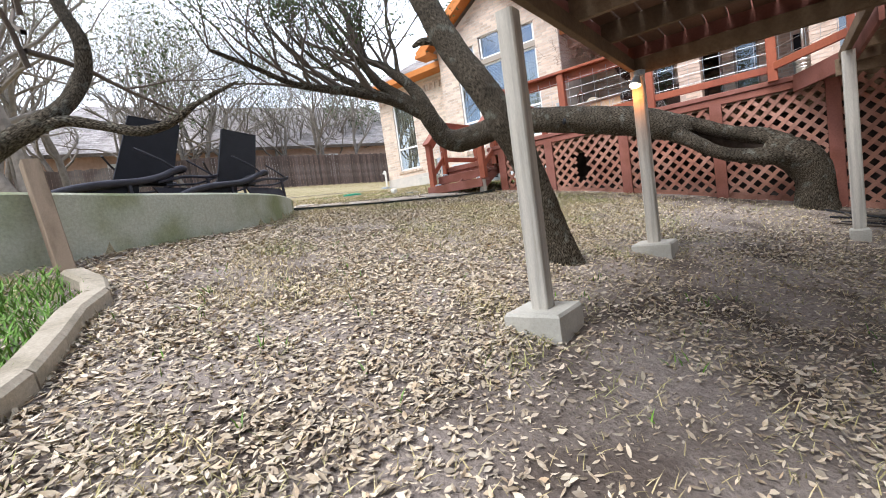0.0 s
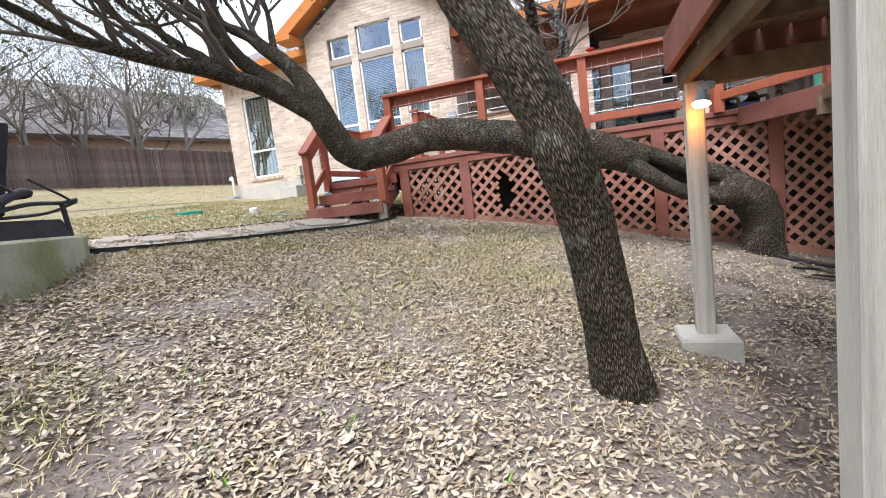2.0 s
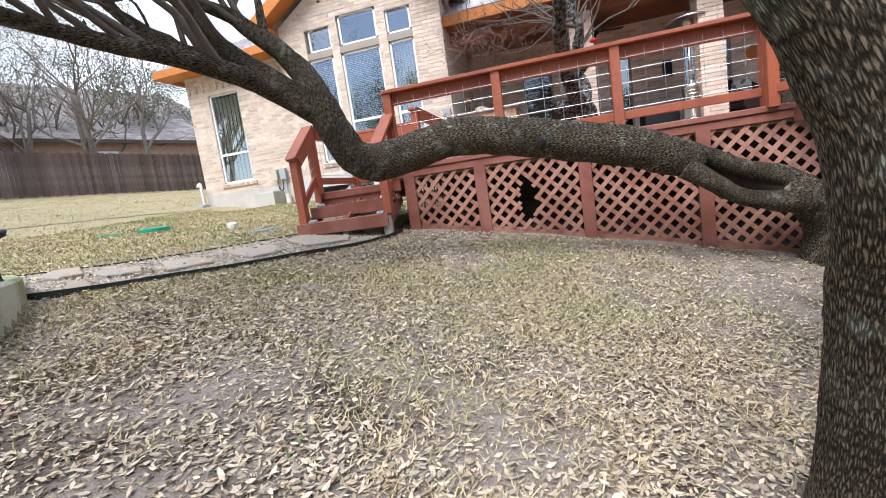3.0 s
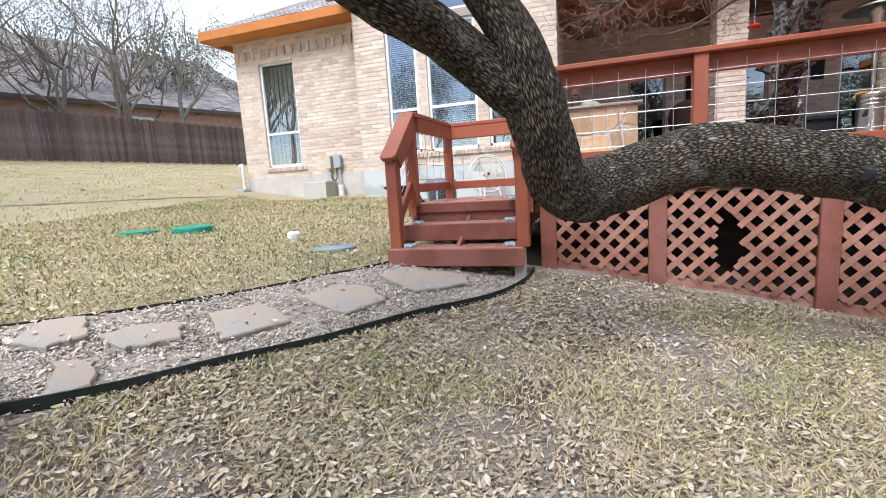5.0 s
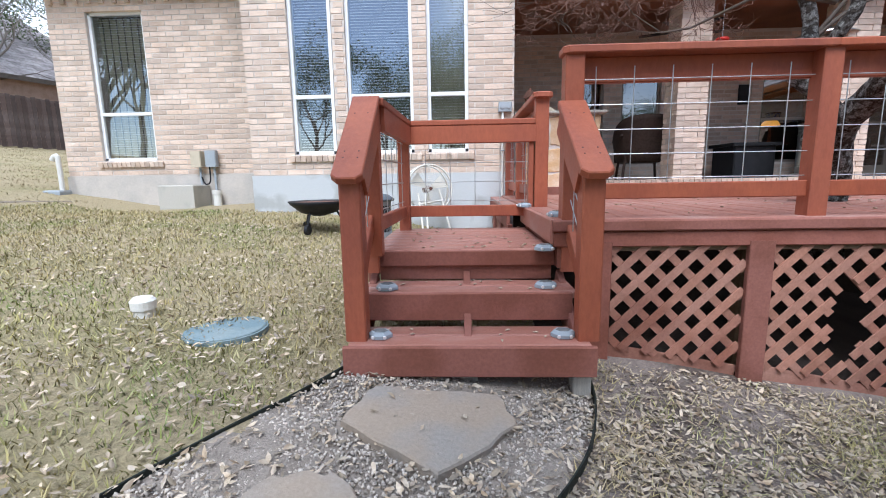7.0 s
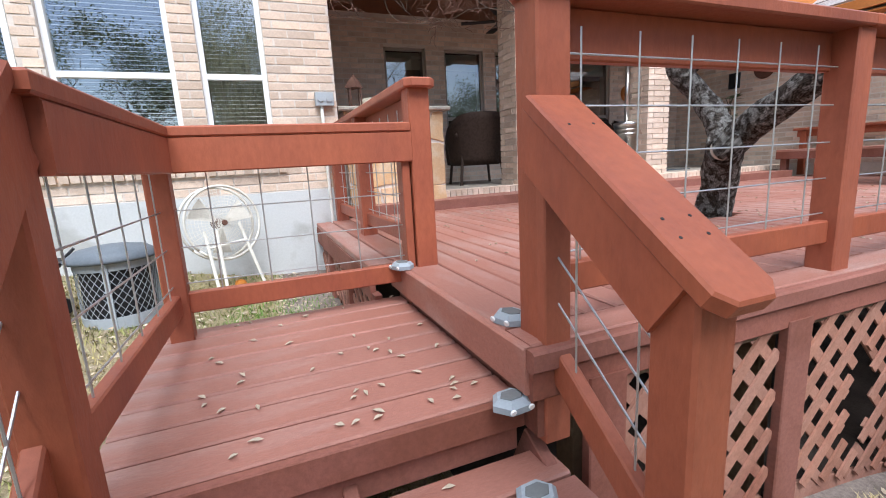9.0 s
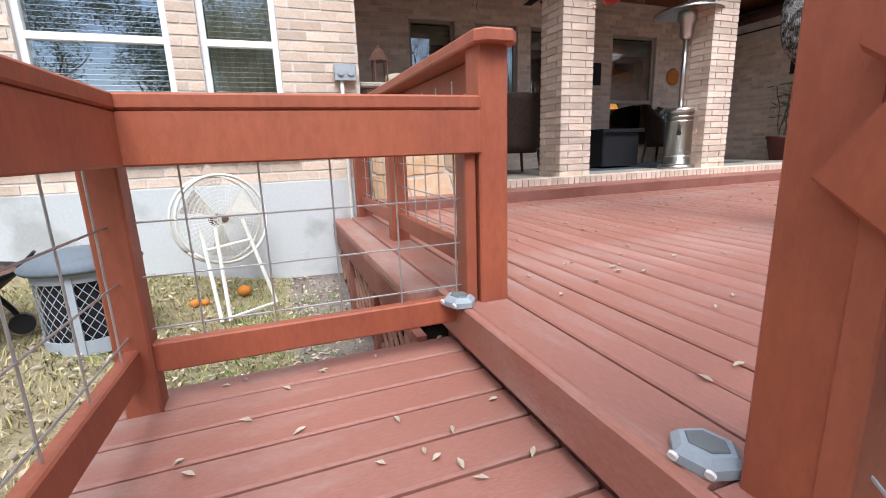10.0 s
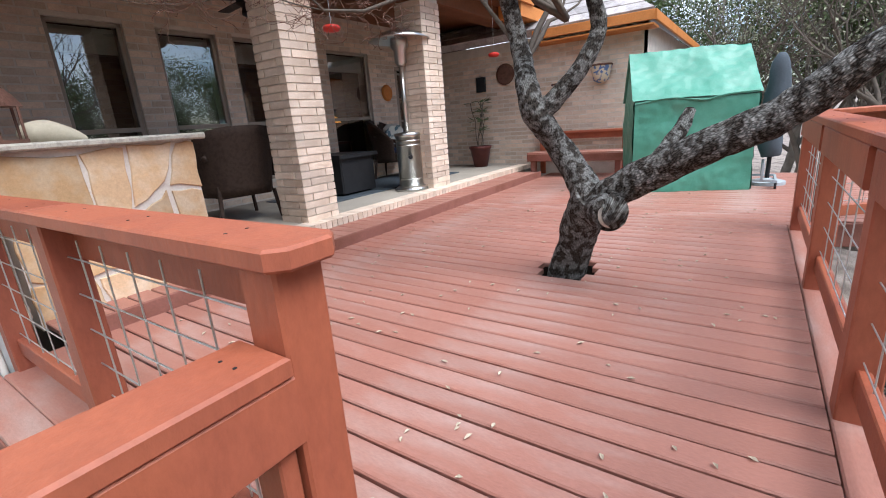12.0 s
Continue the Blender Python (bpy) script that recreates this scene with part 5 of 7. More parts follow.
part("trunk_foot", Build().tube([(0.27, 6.95, 0.3), (0.26, 6.93, 0.56), (0.26, 6.9, 0.84), (0.15, 6.82, 1.09), (-0.08, 6.73, 1.25), (-0.2, 6.69, 1.31)], [0.26, 0.205, 0.195, 0.205, 0.175, 0.12], 36, smooth=8, rough=0.1, freq=5), M_BARK, old_oak, smooth=True)
part("hollow", Build().tube([(-0.1, 6.76, 1.28), (-0.55, 6.72, 1.46), (-1.0, 6.56, 1.68)], [0.12, 0.1, 0.12], 24, smooth=6, rough=0.12, freq=7), M_HOLLOW, old_oak, "near-black tube in the trunk, the hollow's shade put into its colour", smooth=True)
part("hollow_lip", Build().tube([(0.02, 6.74, 1.28), (-0.21, 6.68, 1.42), (-0.515, 6.6, 1.53), (-0.79, 6.5, 1.67), (-1.05, 6.47, 1.79)], [0.13, 0.1, 0.082, 0.08, 0.085], 24, smooth=6, rough=0.14, freq=8), M_BARK, old_oak, smooth=True)
part("hollow_lip", Build().tube([(0.02, 6.7, 1.16), (-0.29, 6.6, 1.2), (-0.6, 6.5, 1.29), (-0.83, 6.42, 1.45), (-1.06, 6.42, 1.62)], [0.14, 0.095, 0.076, 0.085, 0.1], 24, smooth=6, rough=0.14, freq=8), M_BARK, old_oak, smooth=True)
# Black disc on the bark, in place of the shade inside a knot hole.
part("knot_hole", Build().tube([(-2.3, 5.93, 2.03), (-2.31, 5.915, 2.03)], [0.045, 0.03], 14), M_BLACK, old_oak)
ARMS = [([(-3.92, 5.0, 2.42), (-4.15, 4.78, 2.62), (-4.27, 4.45, 2.71), (-4.48, 4.15, 2.79), (-4.66, 3.95, 2.84), (-4.73, 3.78, 2.86), (-4.8, 3.5, 2.9), (-4.9, 3.1, 3.05), (-4.9, 2.6, 3.15)], 0.085),
        ([(-4.22, 4.8, 2.66), (-4.48, 4.75, 2.82), (-4.66, 4.6, 2.96), (-4.92, 4.5, 3.12), (-5.09, 4.4, 3.32), (-5.3, 4.2, 3.6), (-5.4, 4.0, 3.9)], 0.06),
        ([(-3.95, 4.97, 2.5), (-4.22, 4.9, 2.73), (-4.49, 4.8, 2.98), (-4.64, 4.75, 3.2), (-4.76, 4.7, 3.37), (-5.0, 4.6, 3.7), (-5.3, 4.6, 4.1)], 0.095),
        ([(-3.93, 4.95, 2.65), (-4.08, 4.9, 2.9), (-4.3, 4.86, 3.1), (-4.42, 4.85, 3.22), (-4.65, 4.8, 3.36), (-4.9, 4.9, 3.6), (-5.1, 5.0, 4.0)], 0.085),
        ([(-4.2, 4.88, 3.0), (-4.19, 4.87, 3.15), (-4.22, 4.9, 3.4), (-4.3, 4.9, 3.8), (-4.25, 5.0, 4.4)], 0.04)]
rr_ = random.Random(11)
tw, tips = [], []
for line, r in ARMS:
    n = len(line)
    part("limb", Build().tube(line, [r * (1 - 0.75 * k / (n - 1)) for k in range(n)], 18, smooth=6, rough=0.1, freq=8), M_BARK, old_oak, smooth=True)
    for k in range(2, n):
        for j in range(2):
            d = Vector(line[k]) - Vector(line[k - 1])
            grow(rr_, tw, tips, line[k], d.normalized() + Vector((rr_.uniform(-1, 1), rr_.uniform(-1, 1), rr_.uniform(-0.2, 1.0))), r * (1 - 0.75 * k / (n - 1)) * 0.5, rr_.uniform(0.7, 1.4), 3)
part("branchwork", None, None, old_oak, data=branch_mesh(tw, "twigs", M_TWIG))
v_, f_ = leaf_cloud(rr_, tips, 10, 0.026, 0.11)
part("crown", None, None, old_oak, data=raw_mesh("crown", v_, f_, M_OAKLEAF))

# small oak on the terrace, propped by a board
prop_oak = thing("oak_tree", (0, 0, 0), "small crooked oak leaning on a wooden prop", "tree")
part("trunk", Build().tube([(-4.55, 0.3, 1.3), (-4.5, 0.42, 1.62), (-4.42, 0.62, 1.85), (-4.3, 0.88, 2.05), (-4.28, 1.08, 2.22), (-4.33, 1.24, 2.48), (-4.3, 1.26, 2.75), (-4.5, 1.2, 3.2), (-4.6, 1.3, 3.9)],
                           [0.11, 0.09, 0.075, 0.07, 0.062, 0.06, 0.055, 0.045, 0.03], 20, smooth=6, rough=0.1, freq=8), M_BARK, prop_oak, smooth=True)
part("limb", Build().tube([(-4.3, 0.85, 2.02), (-4.2, 1.05, 2.08), (-4.05, 1.25, 2.02), (-3.85, 1.4, 1.95), (-3.65, 1.55, 1.98), (-3.5, 1.72, 2.12), (-3.3, 1.93, 2.24)],
                          [0.05, 0.042, 0.038, 0.04, 0.032, 0.02, 0.01], 14, smooth=6, rough=0.14, freq=9), M_BARK, prop_oak, smooth=True)
tw, tips = [], []
rr_ = random.Random(3)
for k in range(10):
    grow(rr_, tw, tips, (-4.4 + 0.1 * rr_.random(), 0.93, 2.5 + 0.12 * k), (rr_.uniform(-1, 1), rr_.uniform(-0.6, 1.2), rr_.uniform(0.2, 1.0)), 0.025, 1.3, 4)
part("branchwork", None, None, prop_oak, data=branch_mesh(tw, "twigs", M_TWIG))
v_, f_ = leaf_cloud(rr_, tips, 9, 0.024, 0.10)
part("crown", None, None, prop_oak, data=raw_mesh("crown", v_, f_, M_OAKLEAF))
prop = tagged(new("wooden_prop", Build().beam((-4.02, 0.76, 1.74), (-3.79, 0.80, 0.86), 0.1, 0.1, 0.006).mesh("wooden_prop", M_PROP)), "weathered square timber propping up the small oak", "wooden prop")

# oak that grows up through the deck
M_DRYTWIG = material("dry_twig", (0.20, 0.115, 0.085), 0.95, 0.2, 6, 60, 0.0)
DRY_SPRAYS = [((-3.45, 10.35, 4.5), (-0.6, 0.1, -0.45)), ((-3.1, 10.3, 4.5), (-0.5, 0.0, -0.3)), ((-2.7, 10.2, 4.5), (-0.2, 0.2, -0.4)), ((-2.2, 10.1, 4.5), (0.3, 0.3, -0.4))]
deck_oak = thing("oak_tree", (0, 0, 0), "lichen-spotted oak growing through a hole in the deck", "tree")
part("trunk", Build().tube([(-1.5, 8.75, 1.6), (-1.6, 8.66, 2.0), (-1.63, 8.58, 2.26), (-1.72, 8.5, 2.5), (-1.8, 8.4, 2.66)], [0.15, 0.135, 0.12, 0.125, 0.13], 32, smooth=8, rough=0.12, freq=8), M_BARK_PALE, deck_oak, smooth=True)
part("limb", Build().tube([(-1.78, 8.42, 2.62), (-1.72, 8.55, 2.8), (-1.75, 8.68, 3.0), (-1.9, 8.76, 3.2), (-1.85, 8.82, 3.36), (-1.7, 8.92, 3.56), (-1.72, 9.0, 3.9), (-1.9, 9.1, 4.4)],
                          [0.11, 0.09, 0.08, 0.078, 0.07, 0.06, 0.055, 0.04], 24, smooth=8, rough=0.14, freq=10), M_BARK_PALE, deck_oak, smooth=True)
part("limb", Build().tube([(-1.88, 8.75, 3.16), (-1.82, 8.62, 3.28), (-1.78, 8.48, 3.46), (-1.72, 8.42, 3.64), (-1.78, 8.45, 3.9), (-1.6, 8.4, 4.4)], [0.065, 0.058, 0.05, 0.045, 0.04, 0.03], 20, smooth=8, rough=0.14, freq=10), M_BARK_PALE, deck_oak, smooth=True)
part("limb", Build().tube([(-1.82, 8.38, 2.62), (-1.88, 8.2, 2.74), (-1.92, 8.0, 2.85), (-1.98, 7.75, 2.98), (-2.0, 7.5, 3.1), (-2.02, 7.25, 3.3), (-2.0, 6.9, 3.55), (-2.0, 6.4, 3.9)],
                          [0.105, 0.1, 0.092, 0.087, 0.083, 0.078, 0.07, 0.055], 28, smooth=8, rough=0.12, freq=8), M_BARK_PALE, deck_oak, smooth=True)
part("stub", Build().tube([(-1.9, 8.05, 2.86), (-1.8, 8.0, 2.96), (-1.7, 7.95, 3.05), (-1.62, 7.93, 3.13)], [0.05, 0.042, 0.04, 0.03], 16, smooth=5, rough=0.2, freq=14), M_BARK_PALE, deck_oak, smooth=True)
part("cut_knot", Build().tube([(-1.95, 8.33, 2.6), (-2.06, 8.24, 2.61), (-2.08, 8.225, 2.61), (-2.07, 8.235, 2.61)], [0.1, 0.105, 0.085, 0.03], 24, smooth=3, rough=0.08, freq=14), M_BARK_PALE, deck_oak, smooth=True)
part("cut_face", Build().tube([(-2.075, 8.229, 2.61), (-2.084, 8.222, 2.611), (-2.08, 8.225, 2.611)], [0.082, 0.066, 0.028], 24, rough=0.05, freq=14), M_POST, deck_oak, "weathered grey end grain of a sawn limb")
# Solid black plug: the shade of the hole is put into its colour.
part("cut_hole", Build().tube([(-2.07, 8.233, 2.61), (-2.087, 8.2195, 2.612)], [0.03, 0.026], 14, rough=0.15, freq=30), M_BLACK, deck_oak, "black plug standing in for the shade of a hole in the cut")
tw, tips = [], []
rr_ = random.Random(21)
for p, d in (((-1.72, 9.0, 3.9), (0.2, 0.3, 1)), ((-1.6, 8.4, 4.3), (-0.5, -0.4, 0.8)), ((-1.9, 9.1, 4.3), (-1, 0.2, 0.5)), ((-1.75, 8.6, 3.7), (-1, 0.6, 0.5)), ((-1.7, 8.9, 3.5), (0.6, 0.5, 0.6)),
             ((-2.0, 6.9, 3.55), (-0.4, 0.3, 0.9)), ((-2.0, 6.4, 3.9), (0.2, -0.6, 0.7)), ((-1.7, 8.9, 3.9), (-1.2, 1.0, 0.3)), ((-1.9, 9.1, 4.2), (-1.6, 1.0, 0.1))):
    for j in range(3):
        grow(rr_, tw, tips, p, Vector(d) + Vector((rr_.uniform(-0.5, 0.5), rr_.uniform(-0.5, 0.5), 0)), 0.022, 1.3, 4)
part("branchwork", None, None, deck_oak, data=branch_mesh(tw, "twigs", M_TWIG))

tw, tips = [], []
rr_ = random.Random(33)
for p_, d in DRY_SPRAYS:
    for j in range(5):
        grow(rr_, tw, tips, p_, Vector(d) + Vector((rr_.uniform(-0.6, 0.6), rr_.uniform(-0.6, 0.6), rr_.uniform(-0.5, 0.4))), 0.009, 0.45, 4, 0.1, 0.5)
part("dry_spray", None, None, deck_oak, "dead reddish-brown twigs hanging before the porch", data=branch_mesh(tw, "dry_spray", M_DRYTWIG, lambda d: 3))
part("limb", Build().tube([(-1.72, 9.0, 3.9), (-2.0, 9.6, 4.35), (-2.6, 10.15, 4.52), (-3.5, 10.38, 4.52)], [0.04, 0.03, 0.02, 0.012], 10, smooth=5, rough=0.15, freq=10), M_BARK_PALE, deck_oak, smooth=True)

# trees behind the fence, on the lawn's edge and behind the camera
spots = [(-26, 9, 8.5), (-27, 13, 9), (-24.5, 6, 8), (-25.5, 17, 8), (-23, 21, 7.5), (-26, 1, 9), (-22, 3, 8), (-28, -4, 9), (-20, -5, 8), (-27.5, 20, 9), (-22.5, 26, 8),
         (-24, 10.5, 7), (-18, 0.5, 7.5), (-31, 15, 10), (-30, 7, 10), (-19.5, 29, 9), (-16, 33, 9), (-25.2, 12, 8), (-25.8, 15, 8), (-24.6, 8, 8), (-26.5, 4, 9), (-23.5, 18.8, 7), (-24, 1.5, 8), (-19, 3.5, 8), (-21, -1.5, 8), (-14, 2.5, 6.5), (-28, 10, 9), (-25.5, 22.5, 8)]
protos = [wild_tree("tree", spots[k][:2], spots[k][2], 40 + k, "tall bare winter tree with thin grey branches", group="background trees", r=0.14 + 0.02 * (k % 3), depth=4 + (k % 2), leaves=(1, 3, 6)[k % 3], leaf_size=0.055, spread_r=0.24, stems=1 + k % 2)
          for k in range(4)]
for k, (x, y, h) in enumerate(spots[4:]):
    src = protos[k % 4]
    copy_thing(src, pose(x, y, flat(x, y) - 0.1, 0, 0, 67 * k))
juniper = wild_tree("juniper_tree", (-5, -14), 7, 90, "dense dark evergreen juniper tree", group="evergreens", r=0.15, depth=4, leaves=24, leaf_size=0.07, spread_r=0.3, leaf_mat=M_OAKLEAF)
# Several of these stand out of view, added to darken what the windows mirror.
for k, (x, y) in enumerate([(-9.5, -13), (-1, -15), (3.5, -13), (8, -10), (-14, -12), (11, -3), (12, 3), (11.5, 7), (9, 1), (-27, 24), (-25, 28), (14, 10), (-6.5, -11), (-3.5, -16), (1.5, -11.5), (5.5, -11), (6.5, -15), (10.5, -8), (14, -8), (15, -2), (12, -13), (17, -12), (13, 6), (15, 8), (16.5, 5), (18, 9), (17, 12), (12.5, 4.6), (19, 2), (-19.5, 0.4), (-21.5, -1.2)]):
    copy_thing(juniper, pose(x, y, flat(x, y) - 0.1, 0, 0, 50 * k))
protos_near = wild_tree("oak_tree", (8.5, 5.6), 6, 77, "bare oak beyond the deck railing", group="oaks beyond the deck", r=0.2, depth=5, leaves=2, leaf_size=0.04, spread_r=0.2, bark_mat=M_TWIG)
for k, (x, y) in enumerate([(7.5, 3.0), (10.5, 8.0), (9.5, 6.6), (11.5, 5.0), (13.0, 8.6), (-3.5, -11), (2, -10), (6, -7)]):
    copy_thing(protos_near, pose(x, y, flat(x, y) - 0.1, 0, 0, 110 * k + 30))

# ---- fence and neighbouring house ----
fence = tagged(new("fence"), "weathered dark brown wooden picket privacy fence", "fence", kind="structure")
f0, f1 = Vector((-30.0, -4.5, 0)), Vector((-16.6, 29.7, 0))
fd = (f1 - f0).normalized()
pickets = {}
k, run = 0, 0.0
total = (f1 - f0).length
picket_joined = Build()
while run < total:
    o = f0 + fd * run
    z = flat(o.x, o.y)
    h = 1.78 + 0.03 * math.sin(k * 1.7)
    if 15.0 < run < 33.0:
        if "m" not in pickets:
            pickets["m"] = Build().beam((0, 0, 0), (0, 0, 1.78), 0.135, 0.018, 0.003).mesh("picket", M_FENCE)
        ob = part("picket", None, None, fence, data=pickets["m"])
        ob.matrix_basis = pose(o.x, o.y, z + 0.04 + 0.02 * math.sin(k * 2.3), 0, 0, math.degrees(math.atan2(fd.y, fd.x)))
    else:
        picket_joined.beam((o.x, o.y, z + 0.04), (o.x, o.y, z + h), 0.135, 0.018, 0.0, side=fd)
    run += 0.143
    k += 1
tagged(part("pickets", picket_joined, M_FENCE, fence), kind="stuff")
for dz in (0.35, 1.45):
    part("fence_rail", Build().tube([f0 + fd * s + Vector((-0.04, 0, flat(*(f0 + fd * s).xy) + dz)) for s in np.linspace(0, total, 30)], 0.03, 4), M_FENCE, fence)

nb = thing("neighbour_house", (-27.5, 16.0, 3.7), "neighbouring brown brick house with a grey shingle roof", "house", turn=math.degrees(math.atan2(fd.y, fd.x)) - 90)
part("wall", Build().box(-8, 0, -12, 14, -0.5, 3.35), M_N_BRICK, nb)
roof_plane("roof", [(0.45, -12.5, 3.3), (0.45, 14.5, 3.3), (-4.4, 11, 7.2), (-4.4, -8.5, 7.2)], rows=26, parent=nb)
roof_plane("roof", [(0.45, 14.5, 3.3), (-8.45, 14.5, 3.3), (-4.4, 11, 7.2), (-4.4, 11, 7.2)], parent=nb)
roof_plane("roof", [(0.45, -12.5, 3.3), (-8.45, -12.5, 3.3), (-4.4, -8.5, 7.2), (-4.4, -8.5, 7.2)], parent=nb)
part("fascia", Build().beam((0.47, -12.5, 3.22), (0.47, 14.5, 3.22), 0.05, 0.2, 0.0), M_TWIG, nb)
for y in (-7.5, -3.0, 1.0, 5.0):
    w = part("window", Build().box(0.005, 0.05, y, y + 1.0, 1.2, 2.75), M_WHITE, nb)
    part("pane", Build().box(0.04, 0.06, y + 0.07, y + 0.93, 2.0, 2.68), M_BLIND, w)
    part("pane", Build().box(0.04, 0.06, y + 0.07, y + 0.93, 1.27, 1.95), M_BLIND, w)


# ---- terrace: loungers, block, planting bed ----
def lounger(at, turn, label):
    """A wavy chaise along local x with a square sun shade over its middle; the viewer's side is -y."""
    c = thing("sun_lounger", at, label, "sun lounger", "loungers on the terrace", turn=turn)
    wave = [(-1.38, 0.10), (-1.2, 0.165), (-0.9, 0.225), (-0.5, 0.27), (-0.25, 0.33), (-0.08, 0.40), (0.02, 0.43), (0.07, 0.42)]
    for y in (-0.32, 0.32):
        part("side_rail", Build().tube([(x, y, z) for x, z in wave], 0.034, 8, smooth=5), M_LOUNGE, c, smooth=True)
        part("arm_rail", Build().tube([(-0.3, y, 0.27), (0.05, y, 0.34), (0.36, y, 0.35), (0.52, y, 0.38)], 0.017, 8, smooth=4), M_LOUNGE, c, smooth=True)
        part("arm_rail", Build().tube([(-0.2, y, 0.24), (0.2, y, 0.27), (0.52, y, 0.36)], 0.012, 8, smooth=4), M_LOUNGE, c, smooth=True)
        part("shade_arm", Build().tube([(-0.02, y, 0.40), (-0.22, y * 1.02, 0.5), (-0.42, y * 0.7, 0.62)], 0.011, 6, smooth=4), M_LOUNGE, c)
        part("shade_arm", Build().tube([(0.48, y, 0.36), (0.36, y, 0.42), (0.2, y * 0.7, 0.55)], 0.011, 6, smooth=4), M_LOUNGE, c)
        for x0, x1, z0 in ((-1.2, -1.25, 0.16), (-0.62, -0.6, 0.25), (0.36, 0.4, 0.34)):
            part("leg", Build().beam((x0, y, z0), (x1, y, 0.0), 0.035, 0.03, 0.005), M_LOUNGE, c)
    fine_w = finer(wave, 3)
    vs = [(x, y, z - d) for d in (0.0, 0.035) for x, z in fine_w for y in (-0.3, 0.3)]
    n = len(fine_w)
    fs = [(2 * i, 2 * i + 2, 2 * i + 3, 2 * i + 1) for i in range(n - 1)] + [(2 * n + 2 * i + 1, 2 * n + 2 * i + 3, 2 * n + 2 * i + 2, 2 * n + 2 * i) for i in range(n - 1)]
    fs += [(2 * i, 2 * n + 2 * i, 2 * n + 2 * i + 2, 2 * i + 2) for i in range(n - 1)] + [(2 * i + 3, 2 * n + 2 * i + 3, 2 * n + 2 * i + 1, 2 * i + 1) for i in range(n - 1)]
    part("seat", Build().add(vs, fs), M_MESHBLK, c, "wavy black sling seat")
    slab = [(0, 1, 2, 3), (7, 6, 5, 4), (0, 4, 5, 1), (1, 5, 6, 2), (2, 6, 7, 3), (3, 7, 4, 0)]
    part("shade", Build().add([(-0.62, -0.12, 0.28), (0.06, -0.12, 0.28), (0.52, 0.1, 1.06), (-0.14, 0.1, 1.06), (-0.62, -0.10, 0.27), (0.06, -0.10, 0.27), (0.52, 0.12, 1.05), (-0.14, 0.12, 1.05)], slab), M_MESHBLK, c, "tilted square black sun shade")
    part("skirt_panel", Build().add([(-1.36, -0.33, 0.02), (-0.56, -0.33, 0.0), (-0.5, -0.3, 0.24), (-1.3, -0.3, 0.12), (-1.36, -0.31, 0.02), (-0.56, -0.31, 0.0), (-0.5, -0.28, 0.24), (-1.3, -0.28, 0.12)], slab), M_MESHBLK, c)
    part("skirt_panel", Build().add([(-0.22, -0.36, 0.0), (0.44, -0.36, 0.0), (0.34, -0.3, 0.22), (-0.34, -0.3, 0.22), (-0.22, -0.34, 0.0), (0.44, -0.34, 0.0), (0.34, -0.28, 0.22), (-0.34, -0.28, 0.22)], slab), M_LOUNGE, c)
    return c


lounger((-5.49, 2.09, 1.47), 111, "black sling sun lounger with a square shade, on the terrace")
lounger((-5.77, 3.24, 1.47), 111, "second black sling sun lounger with a square shade, nearer the lawn")
BED = [(-3.5, 0.76), (-3.2, 0.78), (-2.95, 0.72), (-2.72, 0.55), (-2.42, 0.4), (-2.15, 0.25), (-1.95, 0.08), (-1.85, -0.4)]
bed_line = finer(BED, 2)
bed = tagged(new("bed_border"), "curved concrete border of the planting bed", "border", kind="structure")
for (xa, ya), (xb, yb) in zip(bed_line[::2], bed_line[2::2]):
    part("border_stone", Build().beam((xa, ya, flat(xa, ya) + 0.03), (xb, yb, flat(xb, yb) + 0.03), 0.13, 0.11, 0.02), M_BORDER, bed)


def blades(name, xs, ys, zs, height, width, mat, seed, lean=0.6):
    """Blades of grass rooted at the given places, as one mesh."""
    g = np.random.default_rng(seed)
    k = len(xs)
    a = g.uniform(0, 2 * np.pi, k)
    h = height * g.uniform(0.5, 1.3, k)
    w = width * g.uniform(0.7, 1.2, k)
    ln = lean * g.uniform(0.3, 1.4, k) * h
    b = a + np.pi / 2 + g.uniform(-0.8, 0.8, k)
    base = np.stack([xs, ys, zs - 0.004], 1)
    side = np.stack([np.cos(a) * w, np.sin(a) * w, 0 * a], 1)
    tip = base + np.stack([np.cos(b) * ln, np.sin(b) * ln, h], 1)
    mid = base * 0.5 + tip * 0.5 + np.stack([0 * a, 0 * a, h * 0.13], 1)
    v = np.stack([base - side, base + side, mid + side * 0.7, mid - side * 0.7, tip], 1).reshape(-1, 3)
    i = np.arange(k)[:, None] * 5
    f = np.concatenate([i + np.array([[0, 1, 2]]), i + np.array([[0, 2, 3]]), i + np.array([[3, 2, 4]])])
    return new(name, raw_mesh(name, v, f, mat))


def scatter(seed, n, x0, x1, y0, y1, keep):
    g = np.random.default_rng(seed)
    x, y = g.uniform(x0, x1, n), g.uniform(y0, y1, n)
    m = keep(x, y, g.uniform(0, 1, n))
    return x[m], y[m]


def patchy(x, y, s=1.0):
    return 0.5 + 0.25 * (np.sin(1.7 * x * s + 1.3 * np.sin(2.1 * y * s)) + np.sin(2.3 * y * s + 1.1 * np.sin(1.9 * x * s + 0.7)))


bed_front = lambda y: np.interp(y, [p[1] for p in BED[::-1]], [p[0] for p in BED[::-1]])
x_, y_ = scatter(71, 5200, -3.7, -1.8, -0.5, 0.75, lambda x, y, u: (x < bed_front(y) - 0.08) & (x > wall_x(y)) & (u < patchy(x, y, 2.5) + 0.25))
